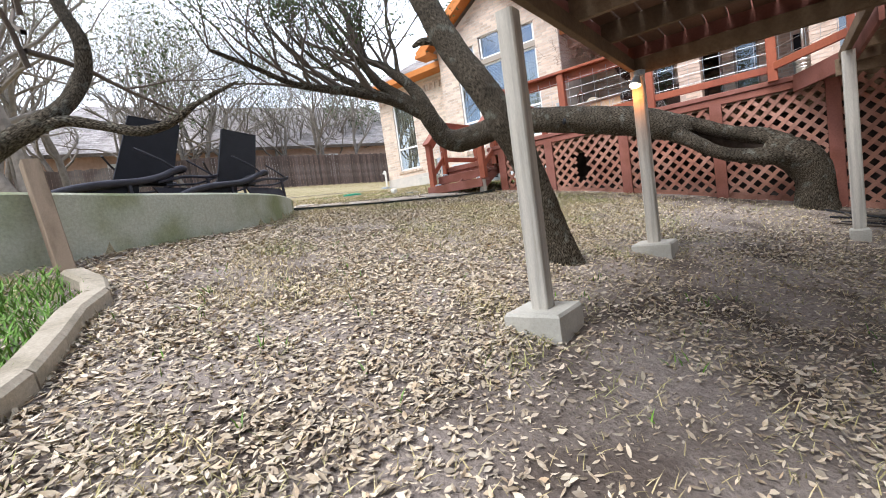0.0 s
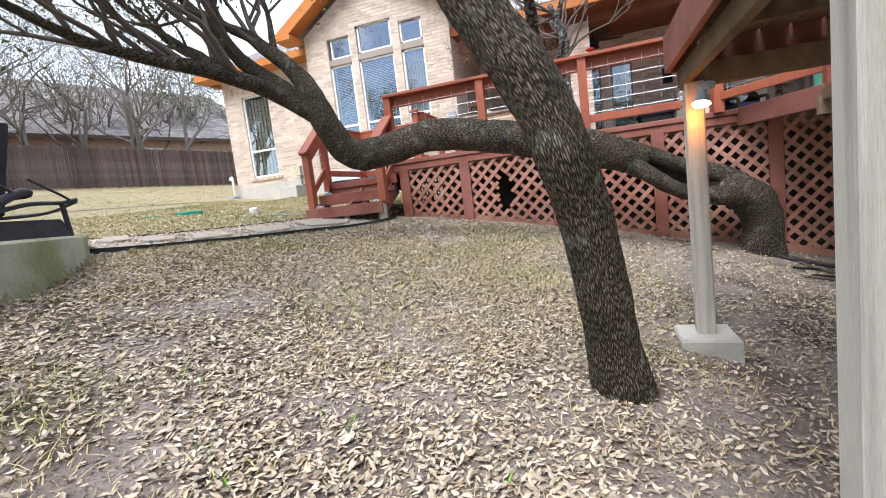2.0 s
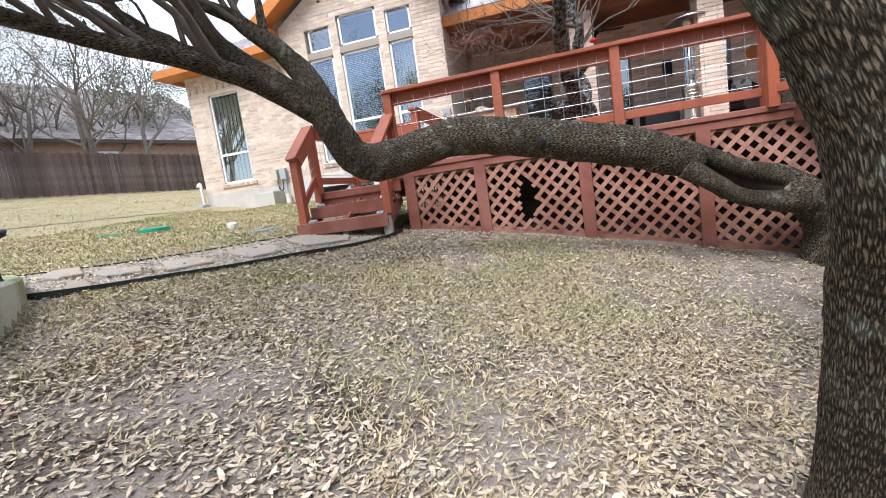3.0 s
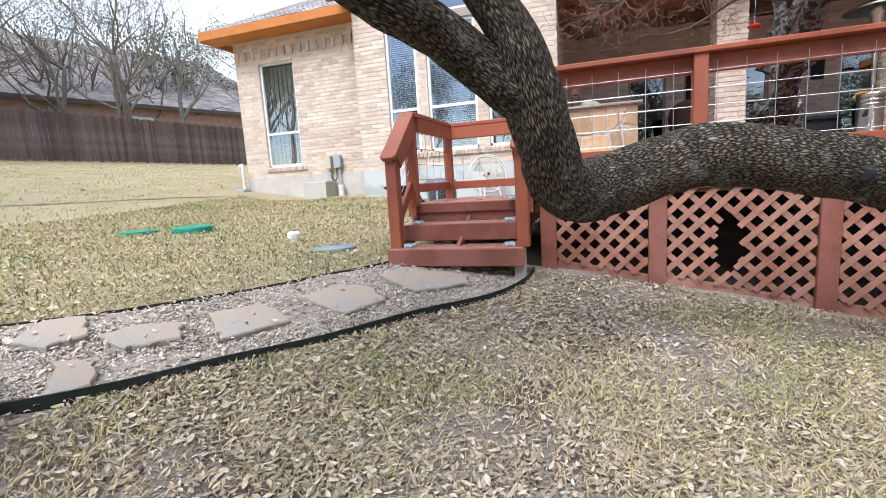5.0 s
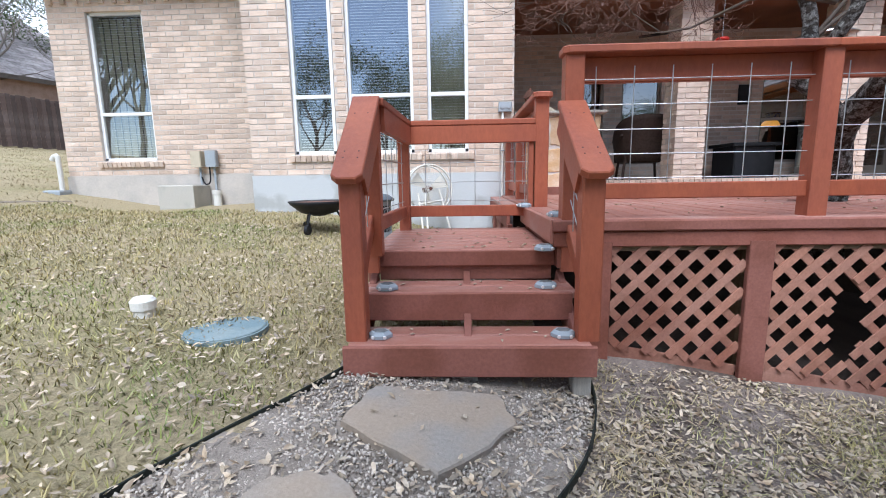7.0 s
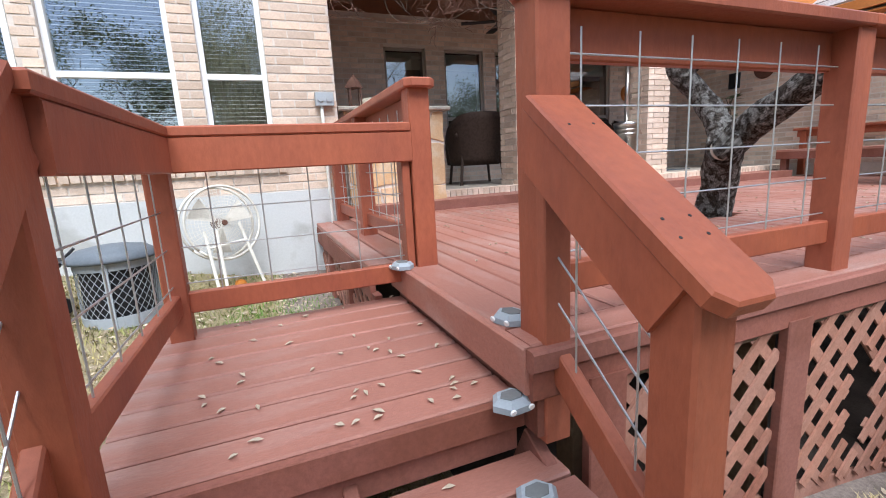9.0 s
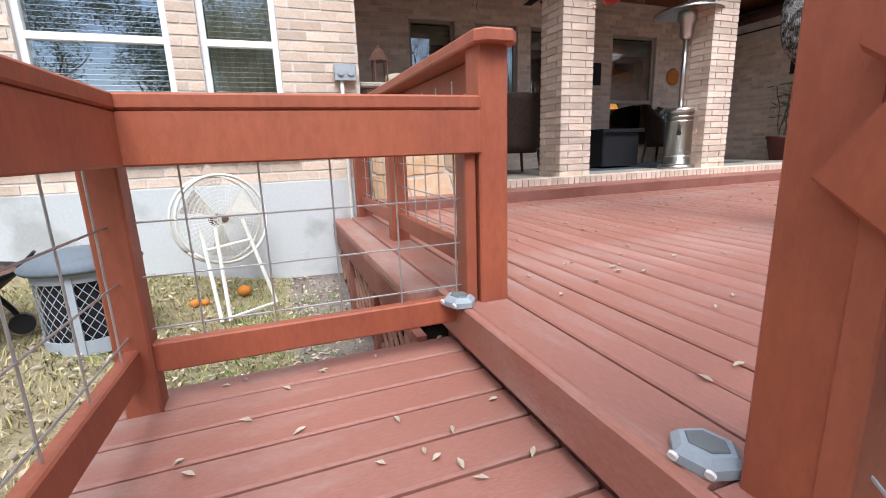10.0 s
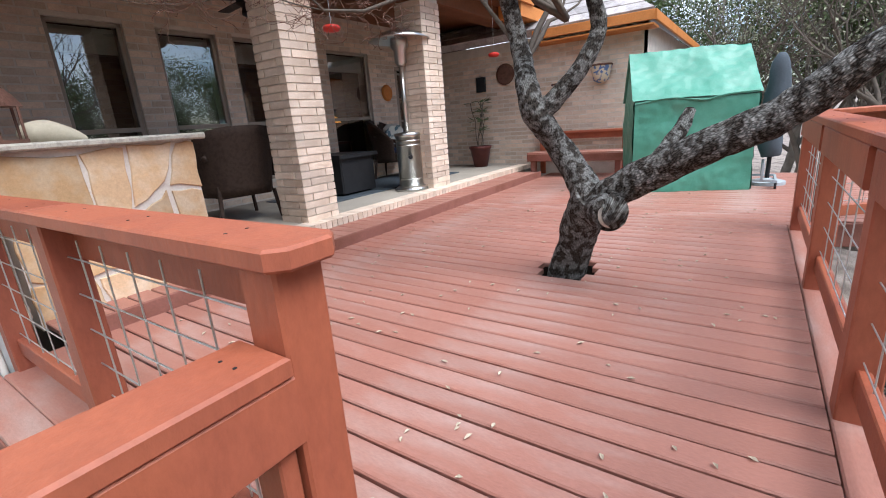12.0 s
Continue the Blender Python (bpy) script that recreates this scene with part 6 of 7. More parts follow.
tagged(blades("bed_grass", x_, y_, slope(x_, y_), 0.075, 0.005, M_GREEN, 1, 1.1), "fresh green grass in the planting bed", "grass", kind="stuff")

# ---- on the lawn ----
def lid(x, y, r, mat, label, h=0.045, name="septic_lid"):
    t = thing(name, (x, y, flat(x, y)), label, "access lid")
    part("cover", Build().lathe([(r, -0.03), (r, h * 0.6), (r * 0.96, h * 0.8), (r * 0.7, h), (0.02, h * 1.05)], seg=32), mat, t)
    part("rim", Build().lathe([(r * 1.06, -0.04), (r * 1.06, h * 0.35), (r * 1.0, h * 0.4)], seg=32, cap=False), mat, t)
    return t


lid(-8.69, 6.92, 0.2, M_LIDGREEN, "round green plastic septic lid in the lawn", 0.03)
lid(-8.15, 7.2, 0.22, M_LIDGREEN, "raised round green plastic septic lid in the lawn", 0.065)
lid(-6.1, 6.95, 0.21, M_LIDBLUE, "round faded blue access lid in the lawn", 0.02)
cap = thing("cleanout_cap", (-6.62, 7.03, flat(-6.62, 7.03)), "white plastic cleanout cap in the lawn", "pipe cap")
part("pipe", Build().lathe([(0.055, -0.05), (0.055, 0.05)], seg=20), M_PVC, cap)
part("cap", Build().lathe([(0.065, 0.04), (0.068, 0.09), (0.05, 0.11), (0.01, 0.115)], seg=20), M_PVC, cap)
tagged(new("mow_strip", Build().tube([(x, y, flat(x, y) + 0.004) for x, y in finer([(-12.6, 7.0), (-11.75, 8.7), (-11.0, 10.0), (-10.5, 10.95)])], 0.02, 6).mesh("mow_strip", M_BORDER)), "thin tan edging strip across the lawn", "strip", kind="structure")

# ---- at the foot of the house wall ----
tagged(new("equipment_pad", Build().prism([(-9.28, 11.1), (-8.74, 11.1), (-8.74, 11.55), (-9.28, 11.55)], 1.85, 2.31, 0.015).mesh("equipment_pad", M_CONCRETE)), "square grey concrete block at the house wall", "concrete block")
meter = thing("utility_box", (-8.74, 11.57, 2.58), "grey electrical boxes with conduits on the brick wall", "utility box")
part("box", Build().beam((-0.12, -0.08, 0.0), (-0.12, -0.08, 0.24), 0.16, 0.14, 0.012), M_LEATHER, meter)
part("box", Build().beam((0.09, -0.06, 0.0), (0.09, -0.06, 0.25), 0.17, 0.1, 0.012), M_GREYPLASTIC, meter)
part("conduit", Build().tube([(-0.1, -0.07, 0.0), (-0.08, -0.08, -0.3), (0.0, -0.08, -0.62)], 0.018, 8, smooth=4), M_GREYPLASTIC, meter)
part("conduit", Build().tube([(0.12, -0.06, 0.0), (0.13, -0.07, -0.35), (0.12, -0.07, -0.6)], 0.018, 8, smooth=4), M_GREYPLASTIC, meter)
part("cable", Build().tube([(0.05, -0.07, 0.0), (0.06, -0.1, -0.22), (-0.02, -0.1, -0.26), (-0.08, -0.08, -0.15)], 0.012, 8, smooth=5), M_BLACK, meter)
part("drain_pipe", Build().lathe([(0.06, -0.64), (0.06, -0.42), (0.07, -0.42), (0.07, -0.36)], (0.16, -0.12, 0), 16), M_PVC, meter)
hose_bib = thing("standpipe", (-11.18, 11.4, 2.1), "white standpipe with a grey valve box at the house corner", "standpipe")
part("pipe", Build().tube([(0.16, 0, 0), (0.16, 0, 0.62), (0.11, 0, 0.68), (0.06, 0, 0.62)], 0.035, 10, smooth=4), M_PVC, hose_bib)
part("valve_box", Build().prism([(-0.08, -0.1), (0.2, -0.1), (0.2, 0.12), (-0.08, 0.12)], 0, 0.16, 0.02), M_GREYPLASTIC, hose_bib)

pit = thing("fire_bowl", (-6.42, 9.68, flat(-6.42, 9.68)), "rusted black steel fire bowl on wheeled legs", "fire bowl")
part("bowl", Build().lathe([(0.06, 0.19), (0.2, 0.23), (0.31, 0.32), (0.34, 0.36), (0.33, 0.36), (0.29, 0.33), (0.17, 0.27), (0.01, 0.25)], seg=32, cap=False), M_BLACK, pit, smooth=True)
part("ash", Build().lathe([(0.325, 0.345), (0.2, 0.342), (0.01, 0.34)], seg=32, cap=False), M_RUST, pit)
for a in (20, 140, 260):
    ca, sa = math.cos(radians(a)), math.sin(radians(a))
    part("leg", Build().tube([(0.2 * ca, 0.2 * sa, 0.24), (0.26 * ca, 0.26 * sa, 0.13), (0.28 * ca, 0.28 * sa, 0.05)], 0.014, 6, smooth=3), M_BLACK, pit)
    w = part("wheel", Build().tube([(0.28 * ca - 0.02 * sa, 0.28 * sa + 0.02 * ca, 0.055), (0.28 * ca + 0.02 * sa, 0.28 * sa - 0.02 * ca, 0.055)], 0.055, 16), M_BLACK, pit)
part("handle", Build().beam((0.31, 0.08, 0.36), (0.38, 0.1, 0.43), 0.07, 0.015, 0.004), M_BLACK, pit)

M_STEELGREY = material("dull_grey_steel", (0.13, 0.15, 0.17), 0.55, 0.15, 5, 60, 0.1)
drum = thing("mesh_fire_pit", (-5.82, 9.72, flat(-5.82, 9.72)), "grey wire-mesh drum with a dished grey lid", "fire pit")
b = Build()
for k in range(30):
    for s in (1, -1):
        pts = [(0.22 * math.cos(2 * math.pi * (k + s * j * 0.9) / 30), 0.22 * math.sin(2 * math.pi * (k + s * j * 0.9) / 30), 0.06 + 0.34 * j / 6) for j in range(7)]
        b.tube(pts, 0.0022, 3, cap=False)
part("mesh_wall", b, M_GREYPLASTIC, drum)
part("base_ring", Build().lathe([(0.225, 0.0), (0.228, 0.08), (0.22, 0.08)], seg=28, cap=False), M_GREYPLASTIC, drum)
part("top_ring", Build().lathe([(0.225, 0.38), (0.23, 0.44), (0.22, 0.44)], seg=28, cap=False), M_GREYPLASTIC, drum)
part("lid", Build().lathe([(0.26, 0.43), (0.27, 0.45), (0.2, 0.5), (0.1, 0.52), (0.01, 0.525)], seg=32), M_STEELGREY, drum, "dished grey metal lid", smooth=True)
for a in (30, 150, 270):
    part("upright", Build().beam((0.225 * math.cos(radians(a)), 0.225 * math.sin(radians(a)), 0), (0.225 * math.cos(radians(a)), 0.225 * math.sin(radians(a)), 0.43), 0.03, 0.012, 0.0), M_GREYPLASTIC, drum)
# Added black cylinder that stands in for the dark seen through the mesh.
part("inner_shade", Build().lathe([(0.2, 0.02), (0.2, 0.42)], seg=28, cap=False), M_BLACK, drum)

fan = thing("drum_fan", (-5.2, 10.3, flat(-5.2, 10.3)), "large aged white industrial fan leaning on a folding stand", "fan")
fc, fr = Vector((0, 0.0, 0.6)), 0.3
fn = Vector((0.45, -0.88, 0.1)).normalized()
fs_ = fn.orthogonal().normalized()
fu = fn.cross(fs_)
ring = lambda r, d, n=36: [fc + fs_ * r * math.cos(2 * math.pi * k / n) + fu * r * math.sin(2 * math.pi * k / n) + fn * d for k in range(n + 1)]
part("hoop", Build().tube(ring(fr, 0.06), 0.011, 6), M_FANWHITE, fan, smooth=True)
part("hoop", Build().tube(ring(fr, -0.06), 0.011, 6), M_FANWHITE, fan, smooth=True)
g = Build()
for k in range(1, 12):
    g.tube(ring(fr * k / 12, 0.075 - 0.02 * (k / 12) ** 2), 0.0018, 3, cap=False)
for k in range(48):
    a = 2 * math.pi * k / 48
    g.tube([fc + (fs_ * math.cos(a) + fu * math.sin(a)) * 0.03 + fn * 0.08, fc + (fs_ * math.cos(a) + fu * math.sin(a)) * fr + fn * 0.06], 0.0018, 3, cap=False)
part("grille", g, M_FANWHITE, fan, "round wire grille")
part("motor", Build().tube([fc + fn * 0.09, fc + fn * 0.02, fc - fn * 0.1], [0.02, 0.035, 0.045], 16), M_RUST, fan, "rusty dark motor hub")
for k in range(3):
    a = 2.1 * k + 0.4
    d1, d2 = fs_ * math.cos(a) + fu * math.sin(a), fs_ * math.cos(a + 0.7) + fu * math.sin(a + 0.7)
    part("blade", Build().add([fc + d1 * 0.05, fc + d1 * 0.26 + fn * 0.03, fc + d2 * 0.26 - fn * 0.03, fc + d2 * 0.05, fc + d1 * 0.05 - fn * 0.006, fc + d1 * 0.26 + fn * 0.024, fc + d2 * 0.26 - fn * 0.036, fc + d2 * 0.05 - fn * 0.006],
                              [(0, 1, 2, 3), (7, 6, 5, 4), (0, 4, 5, 1), (1, 5, 6, 2), (2, 6, 7, 3), (3, 7, 4, 0)]), M_FANWHITE, fan)
for x0, x1 in ((-0.12, -0.03), (-0.03, 0.02)):
    part("stand_leg", Build().tube([(x0, -0.1, 0.55), (x1, -0.42, 0.0)], 0.013, 6), M_FANWHITE, fan)
part("stand_leg", Build().tube([(0.14, -0.08, 0.6), (0.3, -0.22, 0.02)], 0.013, 6), M_FANWHITE, fan)
part("stand_bar", Build().tube([(0.02, -0.42, 0.02), (0.3, -0.22, 0.02)], 0.011, 6), M_FANWHITE, fan)
part("stand_bar", Build().tube([(-0.1, -0.17, 0.42), (0.18, -0.12, 0.46)], 0.011, 6), M_FANWHITE, fan)
for k, (x, y, r) in enumerate(((-5.42, 10.2, 0.035), (-5.36, 10.23, 0.03), (-5.12, 10.4, 0.05))):
    o = new("gourd", Build().lathe([(0.01, 0), (r * 0.8, r * 0.25), (r, r * 0.8), (r * 0.8, r * 1.35), (r * 0.2, r * 1.6)], seg=14).mesh("gourd", M_ORANGE, True))
    o.matrix_basis = pose(x, y, flat(x, y))
    tagged(o, "small orange gourd lying on the grass", "gourd", "gourds by the wall")

outlet = thing("outlet_box", (-4.2, 10.735, 3.2), "grey weatherproof outlet box with white conduit on the brick", "outlet")
part("box", Build().beam((0, -0.03, 0), (0, -0.03, 0.12), 0.17, 0.07, 0.008), M_GREYPLASTIC, outlet)
for x in (-0.04, 0.04):
    part("cover", Build().tube([(x, -0.065, 0.06), (x, -0.078, 0.06)], 0.027, 14), M_GREYPLASTIC, outlet)
part("conduit", Build().tube([(-0.03, -0.03, 0), (-0.03, -0.03, -1.0), (-0.02, -0.05, -1.55), (-0.05, -0.09, -1.64), (-0.2, -0.09, -1.66)], 0.016, 8, smooth=5), M_PVC, outlet, smooth=True)
part("clip", Build().beam((-0.06, -0.03, -0.5), (0.0, -0.03, -0.5), 0.05, 0.015, 0.0), M_GREYPLASTIC, outlet)


# ---- solar step lights ----
def solar_light(x, y, z, turn):
    s = thing("solar_light", (x, y, z), "small grey solar step light", "solar light", "solar lights on the stairs", turn=turn)
    pts = [(math.cos(radians(a)) * 0.062, math.sin(radians(a)) * 0.055) for a in range(0, 360, 60)]
    part("shell", Build().prism(pts, 0.0, 0.032, 0.014), M_SOLAR, s)
    part("panel", Build().prism([(p * 0.6, q * 0.5) for p, q in pts], 0.031, 0.036, 0.002), M_PANEL, s)
    for dx in (-0.03, 0.03):
        part("lens", Build().tube([(dx, -0.048, 0.014), (dx, -0.054, 0.012)], 0.009, 8), M_WHITE, s)


for x, y, z, t in ((-4.274, 8.26, DECK, -70), (-4.2, 7.36, DECK, -75), (-4.32, 7.05, TREAD2, 5), (-4.28, 6.78, TREAD1, 0), (-5.2, 7.02, TREAD2, -5), (-5.2, 6.77, TREAD1, 0), (-4.3, 7.2, LANDING, 5)):
    solar_light(x, y, z + 0.003, t)

# ---- flood lamp on the post ----
lamp = thing("flood_lamp", (-0.885, 3.92, 1.80), "small grey outdoor flood lamp with a lit bulb on the post", "lamp")
part("base", Build().lathe([(0.04, 0.09), (0.045, 0.12), (0.02, 0.13)], (0.02, 0, 0), 16), M_GREYPLASTIC, lamp)
part("neck", Build().tube([(0.02, 0, 0.1), (0.0, -0.015, 0.06)], 0.016, 10), M_GREYPLASTIC, lamp)
part("housing", Build().tube([(0.0, -0.015, 0.085), (-0.005, -0.025, 0.05), (-0.012, -0.035, 0.015)], [0.02, 0.034, 0.047], 18, cap=False), M_GREYPLASTIC, lamp)
part("bulb", Build().lathe([(0.01, -0.012), (0.028, -0.008), (0.042, 0.008), (0.03, 0.03)], (-0.013, -0.036, 0.005), 18), M_BULB, lamp, "glowing warm bulb", smooth=True)
ld = bpy.data.lights.new("flood_lamp_glow", "POINT")
ld.energy, ld.color, ld.shadow_soft_size = 1.2, (1.0, 0.27, 0.015), 0.04
new("flood_lamp_glow", ld).location = (-0.93, 3.89, 1.755)

# ---- hoses lying under the deck ----
for k in range(6):
    r0 = random.Random(k)
    pts = []
    for j in range(9):
        x, y = 0.4 + 0.35 * j + r0.uniform(-0.1, 0.1), 6.75 - 0.22 * k * 0.6 + r0.uniform(-0.16, 0.16)
        pts.append((x, y, flat(x, y) + 0.02 + 0.01 * (j % 2)))
    o = new("hose", Build().tube(pts, 0.013, 7, smooth=6).mesh("hose", M_BLACK if k % 2 else M_TWIG, True))
    tagged(o, "dark hose lying on the soil under the deck", "hose", "hoses under the deck")

# ---- porch furniture ----
counter = thing("stone_counter", (-3.98, 10.98, 2.15), "outdoor bar counter faced with orange and tan flagstone", "counter")
part("body", Build().box(0.0, 1.1, 0.004, 0.62, 0, 1.03), M_MORTAR, counter)
part("countertop", Build().beam((-0.06, 0.3, 1.055), (1.17, 0.3, 1.055), 0.74, 0.045, 0.012), M_GRANITE, counter, "speckled grey granite top")
cells = [[(0.0, 0.62), (0.42, 0.6), (0.4, 0.98), (0.0, 1.02)], [(0.44, 0.64), (0.62, 0.6), (0.66, 1.02), (0.42, 1.0)], [(0.64, 0.62), (0.86, 0.76), (0.96, 1.02), (0.68, 1.02)], [(0.88, 0.74), (1.1, 0.7), (1.1, 1.02), (0.98, 1.02)],
         [(0.0, 0.3), (0.2, 0.26), (0.24, 0.58), (0.0, 0.6)], [(0.24, 0.24), (0.7, 0.28), (0.66, 0.58), (0.27, 0.56)], [(0.73, 0.3), (0.9, 0.2), (0.86, 0.7), (0.69, 0.58)], [(0.92, 0.2), (1.1, 0.24), (1.1, 0.67), (0.89, 0.7)],
         [(0.0, 0.02), (0.35, 0.02), (0.3, 0.22), (0.0, 0.27)], [(0.37, 0.02), (0.8, 0.02), (0.72, 0.26), (0.33, 0.22)], [(0.82, 0.02), (1.1, 0.02), (1.1, 0.21), (0.76, 0.24)]]
for k, c in enumerate(cells):
    pts = []
    for (xa, za), (xb, zb) in zip(c, c[1:] + c[:1]):
        for j in range(3):
            pts.append((xa + (xb - xa) * j / 3 + 0.008 * math.sin(k * 5 + j * 3), za + (zb - za) * j / 3 + 0.008 * math.cos(k * 3 + j * 4)))
    b = Build().prism(pts, 0.0, 0.024, 0.006)
    b.v = [(x, 0.014 - z, y) for x, y, z in b.v]
    part("stone", b, M_FIELDSTONE, counter)
for k, y0 in enumerate((0.03, 0.34)):
    part("stone", Build().beam((1.1, y0 + 0.14, 0.05 + 0.02 * k), (1.1, y0 + 0.14, 0.98), 0.03, 0.26, 0.008), M_FIELDSTONE, counter)
lantern = thing("lantern", (-3.82, 11.1, 3.23), "dark metal lantern on the counter", "lantern")
part("base", Build().beam((0, 0, 0), (0, 0, 0.02), 0.13, 0.13, 0.0), M_RUST, lantern)
for x in (-0.055, 0.055):
    for y in (-0.055, 0.055):
        part("post", Build().beam((x, y, 0.02), (x, y, 0.2), 0.012, 0.012, 0.0), M_RUST, lantern)
part("roof", Build().lathe([(0.1, 0.2), (0.06, 0.27), (0.02, 0.31), (0.012, 0.34)], seg=4), M_RUST, lantern)
tagged(new("grill_cover", Build().tube([(-3.72, 11.3, 3.25), (-3.68, 11.3, 3.28), (-3.6, 11.3, 3.29), (-3.48, 11.3, 3.26), (-3.4, 11.3, 3.23)], [0.04, 0.07, 0.075, 0.05, 0.02], 16, smooth=4, rough=0.1).mesh("grill_cover", M_LEATHER, True)), "folded beige cloth cover on the counter", "cover")


def wicker_chair(at, turn, label):
    c = thing("wicker_chair", at, label, "chair", "porch chairs", turn=turn)
    part("seat", Build().beam((0, -0.32, 0.36), (0, 0.3, 0.36), 0.6, 0.16, 0.03), M_WICKER, c)
    part("cushion", Build().beam((0, -0.3, 0.47), (0, 0.24, 0.47), 0.52, 0.1, 0.04), M_BLUE, c, "navy seat cushion")
    n, rows = 20, 8
    vs = []
    for d in (0.0, 0.045):
        for j in range(rows + 1):
            for k in range(n + 1):
                a = radians(-100 + 200 * k / n)
                top = 1.02 - 0.38 * abs(k / n * 2 - 1) ** 3
                z = 0.3 + (top - 0.3) * j / rows
                r = 0.34 + 0.07 * j / rows + d
                vs.append((r * math.sin(a), 0.02 + (r + 0.05 * j / rows) * math.cos(a), z))
    at = lambda d, j, k: (d * (rows + 1) + j) * (n + 1) + k
    fs = []
    for j in range(rows):
        for k in range(n):
            fs += [(at(0, j, k), at(0, j + 1, k), at(0, j + 1, k + 1), at(0, j, k + 1)), (at(1, j, k), at(1, j, k + 1), at(1, j + 1, k + 1), at(1, j + 1, k))]
    for k in range(n):
        fs += [(at(0, rows, k), at(1, rows, k), at(1, rows, k + 1), at(0, rows, k + 1)), (at(0, 0, k), at(0, 0, k + 1), at(1, 0, k + 1), at(1, 0, k))]
    for j in range(rows):
        fs += [(at(0, j, 0), at(1, j, 0), at(1, j + 1, 0), at(0, j + 1, 0)), (at(0, j, n), at(0, j + 1, n), at(1, j + 1, n), at(1, j, n))]
    part("backrest", Build().add(vs, fs), M_WICKER, c, smooth=True)
    for x in (-0.33, 0.33):
        part("arm", Build().tube([(x, -0.34, 0.3), (x * 1.05, -0.36, 0.6), (x * 1.08, -0.1, 0.64), (x * 1.05, 0.3, 0.72)], 0.035, 8, smooth=4), M_WICKER, c, smooth=True)
        for y in (-0.3, 0.32):
            part("leg", Build().tube([(x * 0.9, y, 0.32), (x, y * 1.12, 0.0)], 0.022, 8), M_WICKER, c)
    return c


wicker_chair((-1.75, 12.45, PORCH), 170, "dark brown wicker armchair with its back to the deck")
wicker_chair((1.75, 12.95, PORCH), 25, "dark wicker armchair with navy cushion and printed pillow")
tagged(new("throw_pillow", Build().beam((1.72, 12.95, PORCH + 0.74), (1.75, 13.06, PORCH + 0.78), 0.36, 0.34, 0.08).mesh("throw_pillow", M_PRINT)), "white throw pillow with a dark blue print", "pillow")
tbl = thing("fire_table", (0.0, 12.55, PORCH), "dark square outdoor fire table on the porch", "table")
part("body", Build().beam((0, 0, 0.04), (0, 0, 0.52), 0.66, 0.66, 0.02), M_BLACK, tbl)
part("tabletop", Build().beam((0, 0, 0.52), (0, 0, 0.57), 0.76, 0.76, 0.012), M_BLACK, tbl)
tagged(new("porch_rug", Build().prism([(-0.9, 12.0), (2.3, 12.0), (2.3, 13.2), (-0.9, 13.2)], PORCH, PORCH + 0.012, 0.004).mesh("porch_rug", M_GREYTARP)), "dark patterned rug on the porch", "rug")

heater = thing("patio_heater", (0.42, 11.62, PORCH), "tall stainless steel patio heater with a domed reflector", "patio heater")
part("base", Build().lathe([(0.23, 0), (0.235, 0.03), (0.2, 0.06), (0.17, 0.07)], seg=32), M_STEEL, heater, smooth=True)
part("tank_cylinder", Build().lathe([(0.17, 0.06), (0.17, 0.74), (0.18, 0.74), (0.185, 0.79), (0.05, 0.81)], seg=36), M_STEEL, heater, "brushed steel tank housing", smooth=True)
for z in (0.16, 0.62, 0.68):
    part("band", Build().lathe([(0.171, z), (0.175, z + 0.008), (0.171, z + 0.016)], seg=36, cap=False), M_STEEL, heater)
part("vent", Build().tube([(-0.12, -0.115, 0.47), (-0.135, -0.13, 0.47)], 0.03, 14), M_BLACK, heater)
part("pole", Build().lathe([(0.03, 0.8), (0.03, 1.68)], seg=16), M_STEEL, heater, smooth=True)
part("burner", Build().lathe([(0.045, 1.66), (0.08, 1.7), (0.085, 1.85), (0.12, 1.9), (0.11, 2.0)], seg=24), M_STEEL, heater, smooth=True)
part("reflector", Build().lathe([(0.4, 1.97), (0.41, 1.98), (0.25, 2.06), (0.1, 2.1), (0.01, 2.11), (0.01, 2.1), (0.1, 2.09), (0.25, 2.05), (0.4, 1.97)], seg=40, cap=False), M_STEEL, heater, "domed steel reflector", smooth=True)

plant = thing("potted_plant", (3.2, 12.05, PORCH), "leafy plant in a dark red glazed pot", "potted plant")
part("pot", Build().lathe([(0.13, 0), (0.2, 0.34), (0.22, 0.36), (0.22, 0.4), (0.19, 0.4), (0.17, 0.34)], seg=24), M_TERRA, plant, smooth=True)
rp = random.Random(4)
for k in range(6):
    pts = [(0.05 * math.cos(k), 0.05 * math.sin(k), 0.36)]
    for j in range(5):
        pts.append((pts[-1][0] + rp.uniform(-0.06, 0.06), pts[-1][1] + rp.uniform(-0.06, 0.06), pts[-1][2] + 0.17))
    part("stem", Build().tube(pts, 0.007, 5, smooth=3), M_TWIG, plant)
    for j in range(2, 6):
        for s in range(2):
            a = rp.uniform(0, 6.28)
            o, d = Vector(pts[j]), Vector((math.cos(a), math.sin(a), rp.uniform(-0.2, 0.6))).normalized()
            sd = d.cross(Vector((0, 0, 1))).normalized() * 0.042
            part("leaf", Build().add([o, o + d * 0.08 + sd, o + d * 0.18, o + d * 0.08 - sd, o + d * 0.085 + Vector((0, 0, 0.012))], [(0, 1, 4), (1, 2, 4), (2, 3, 4), (3, 0, 4)]), M_OAKLEAF, plant)
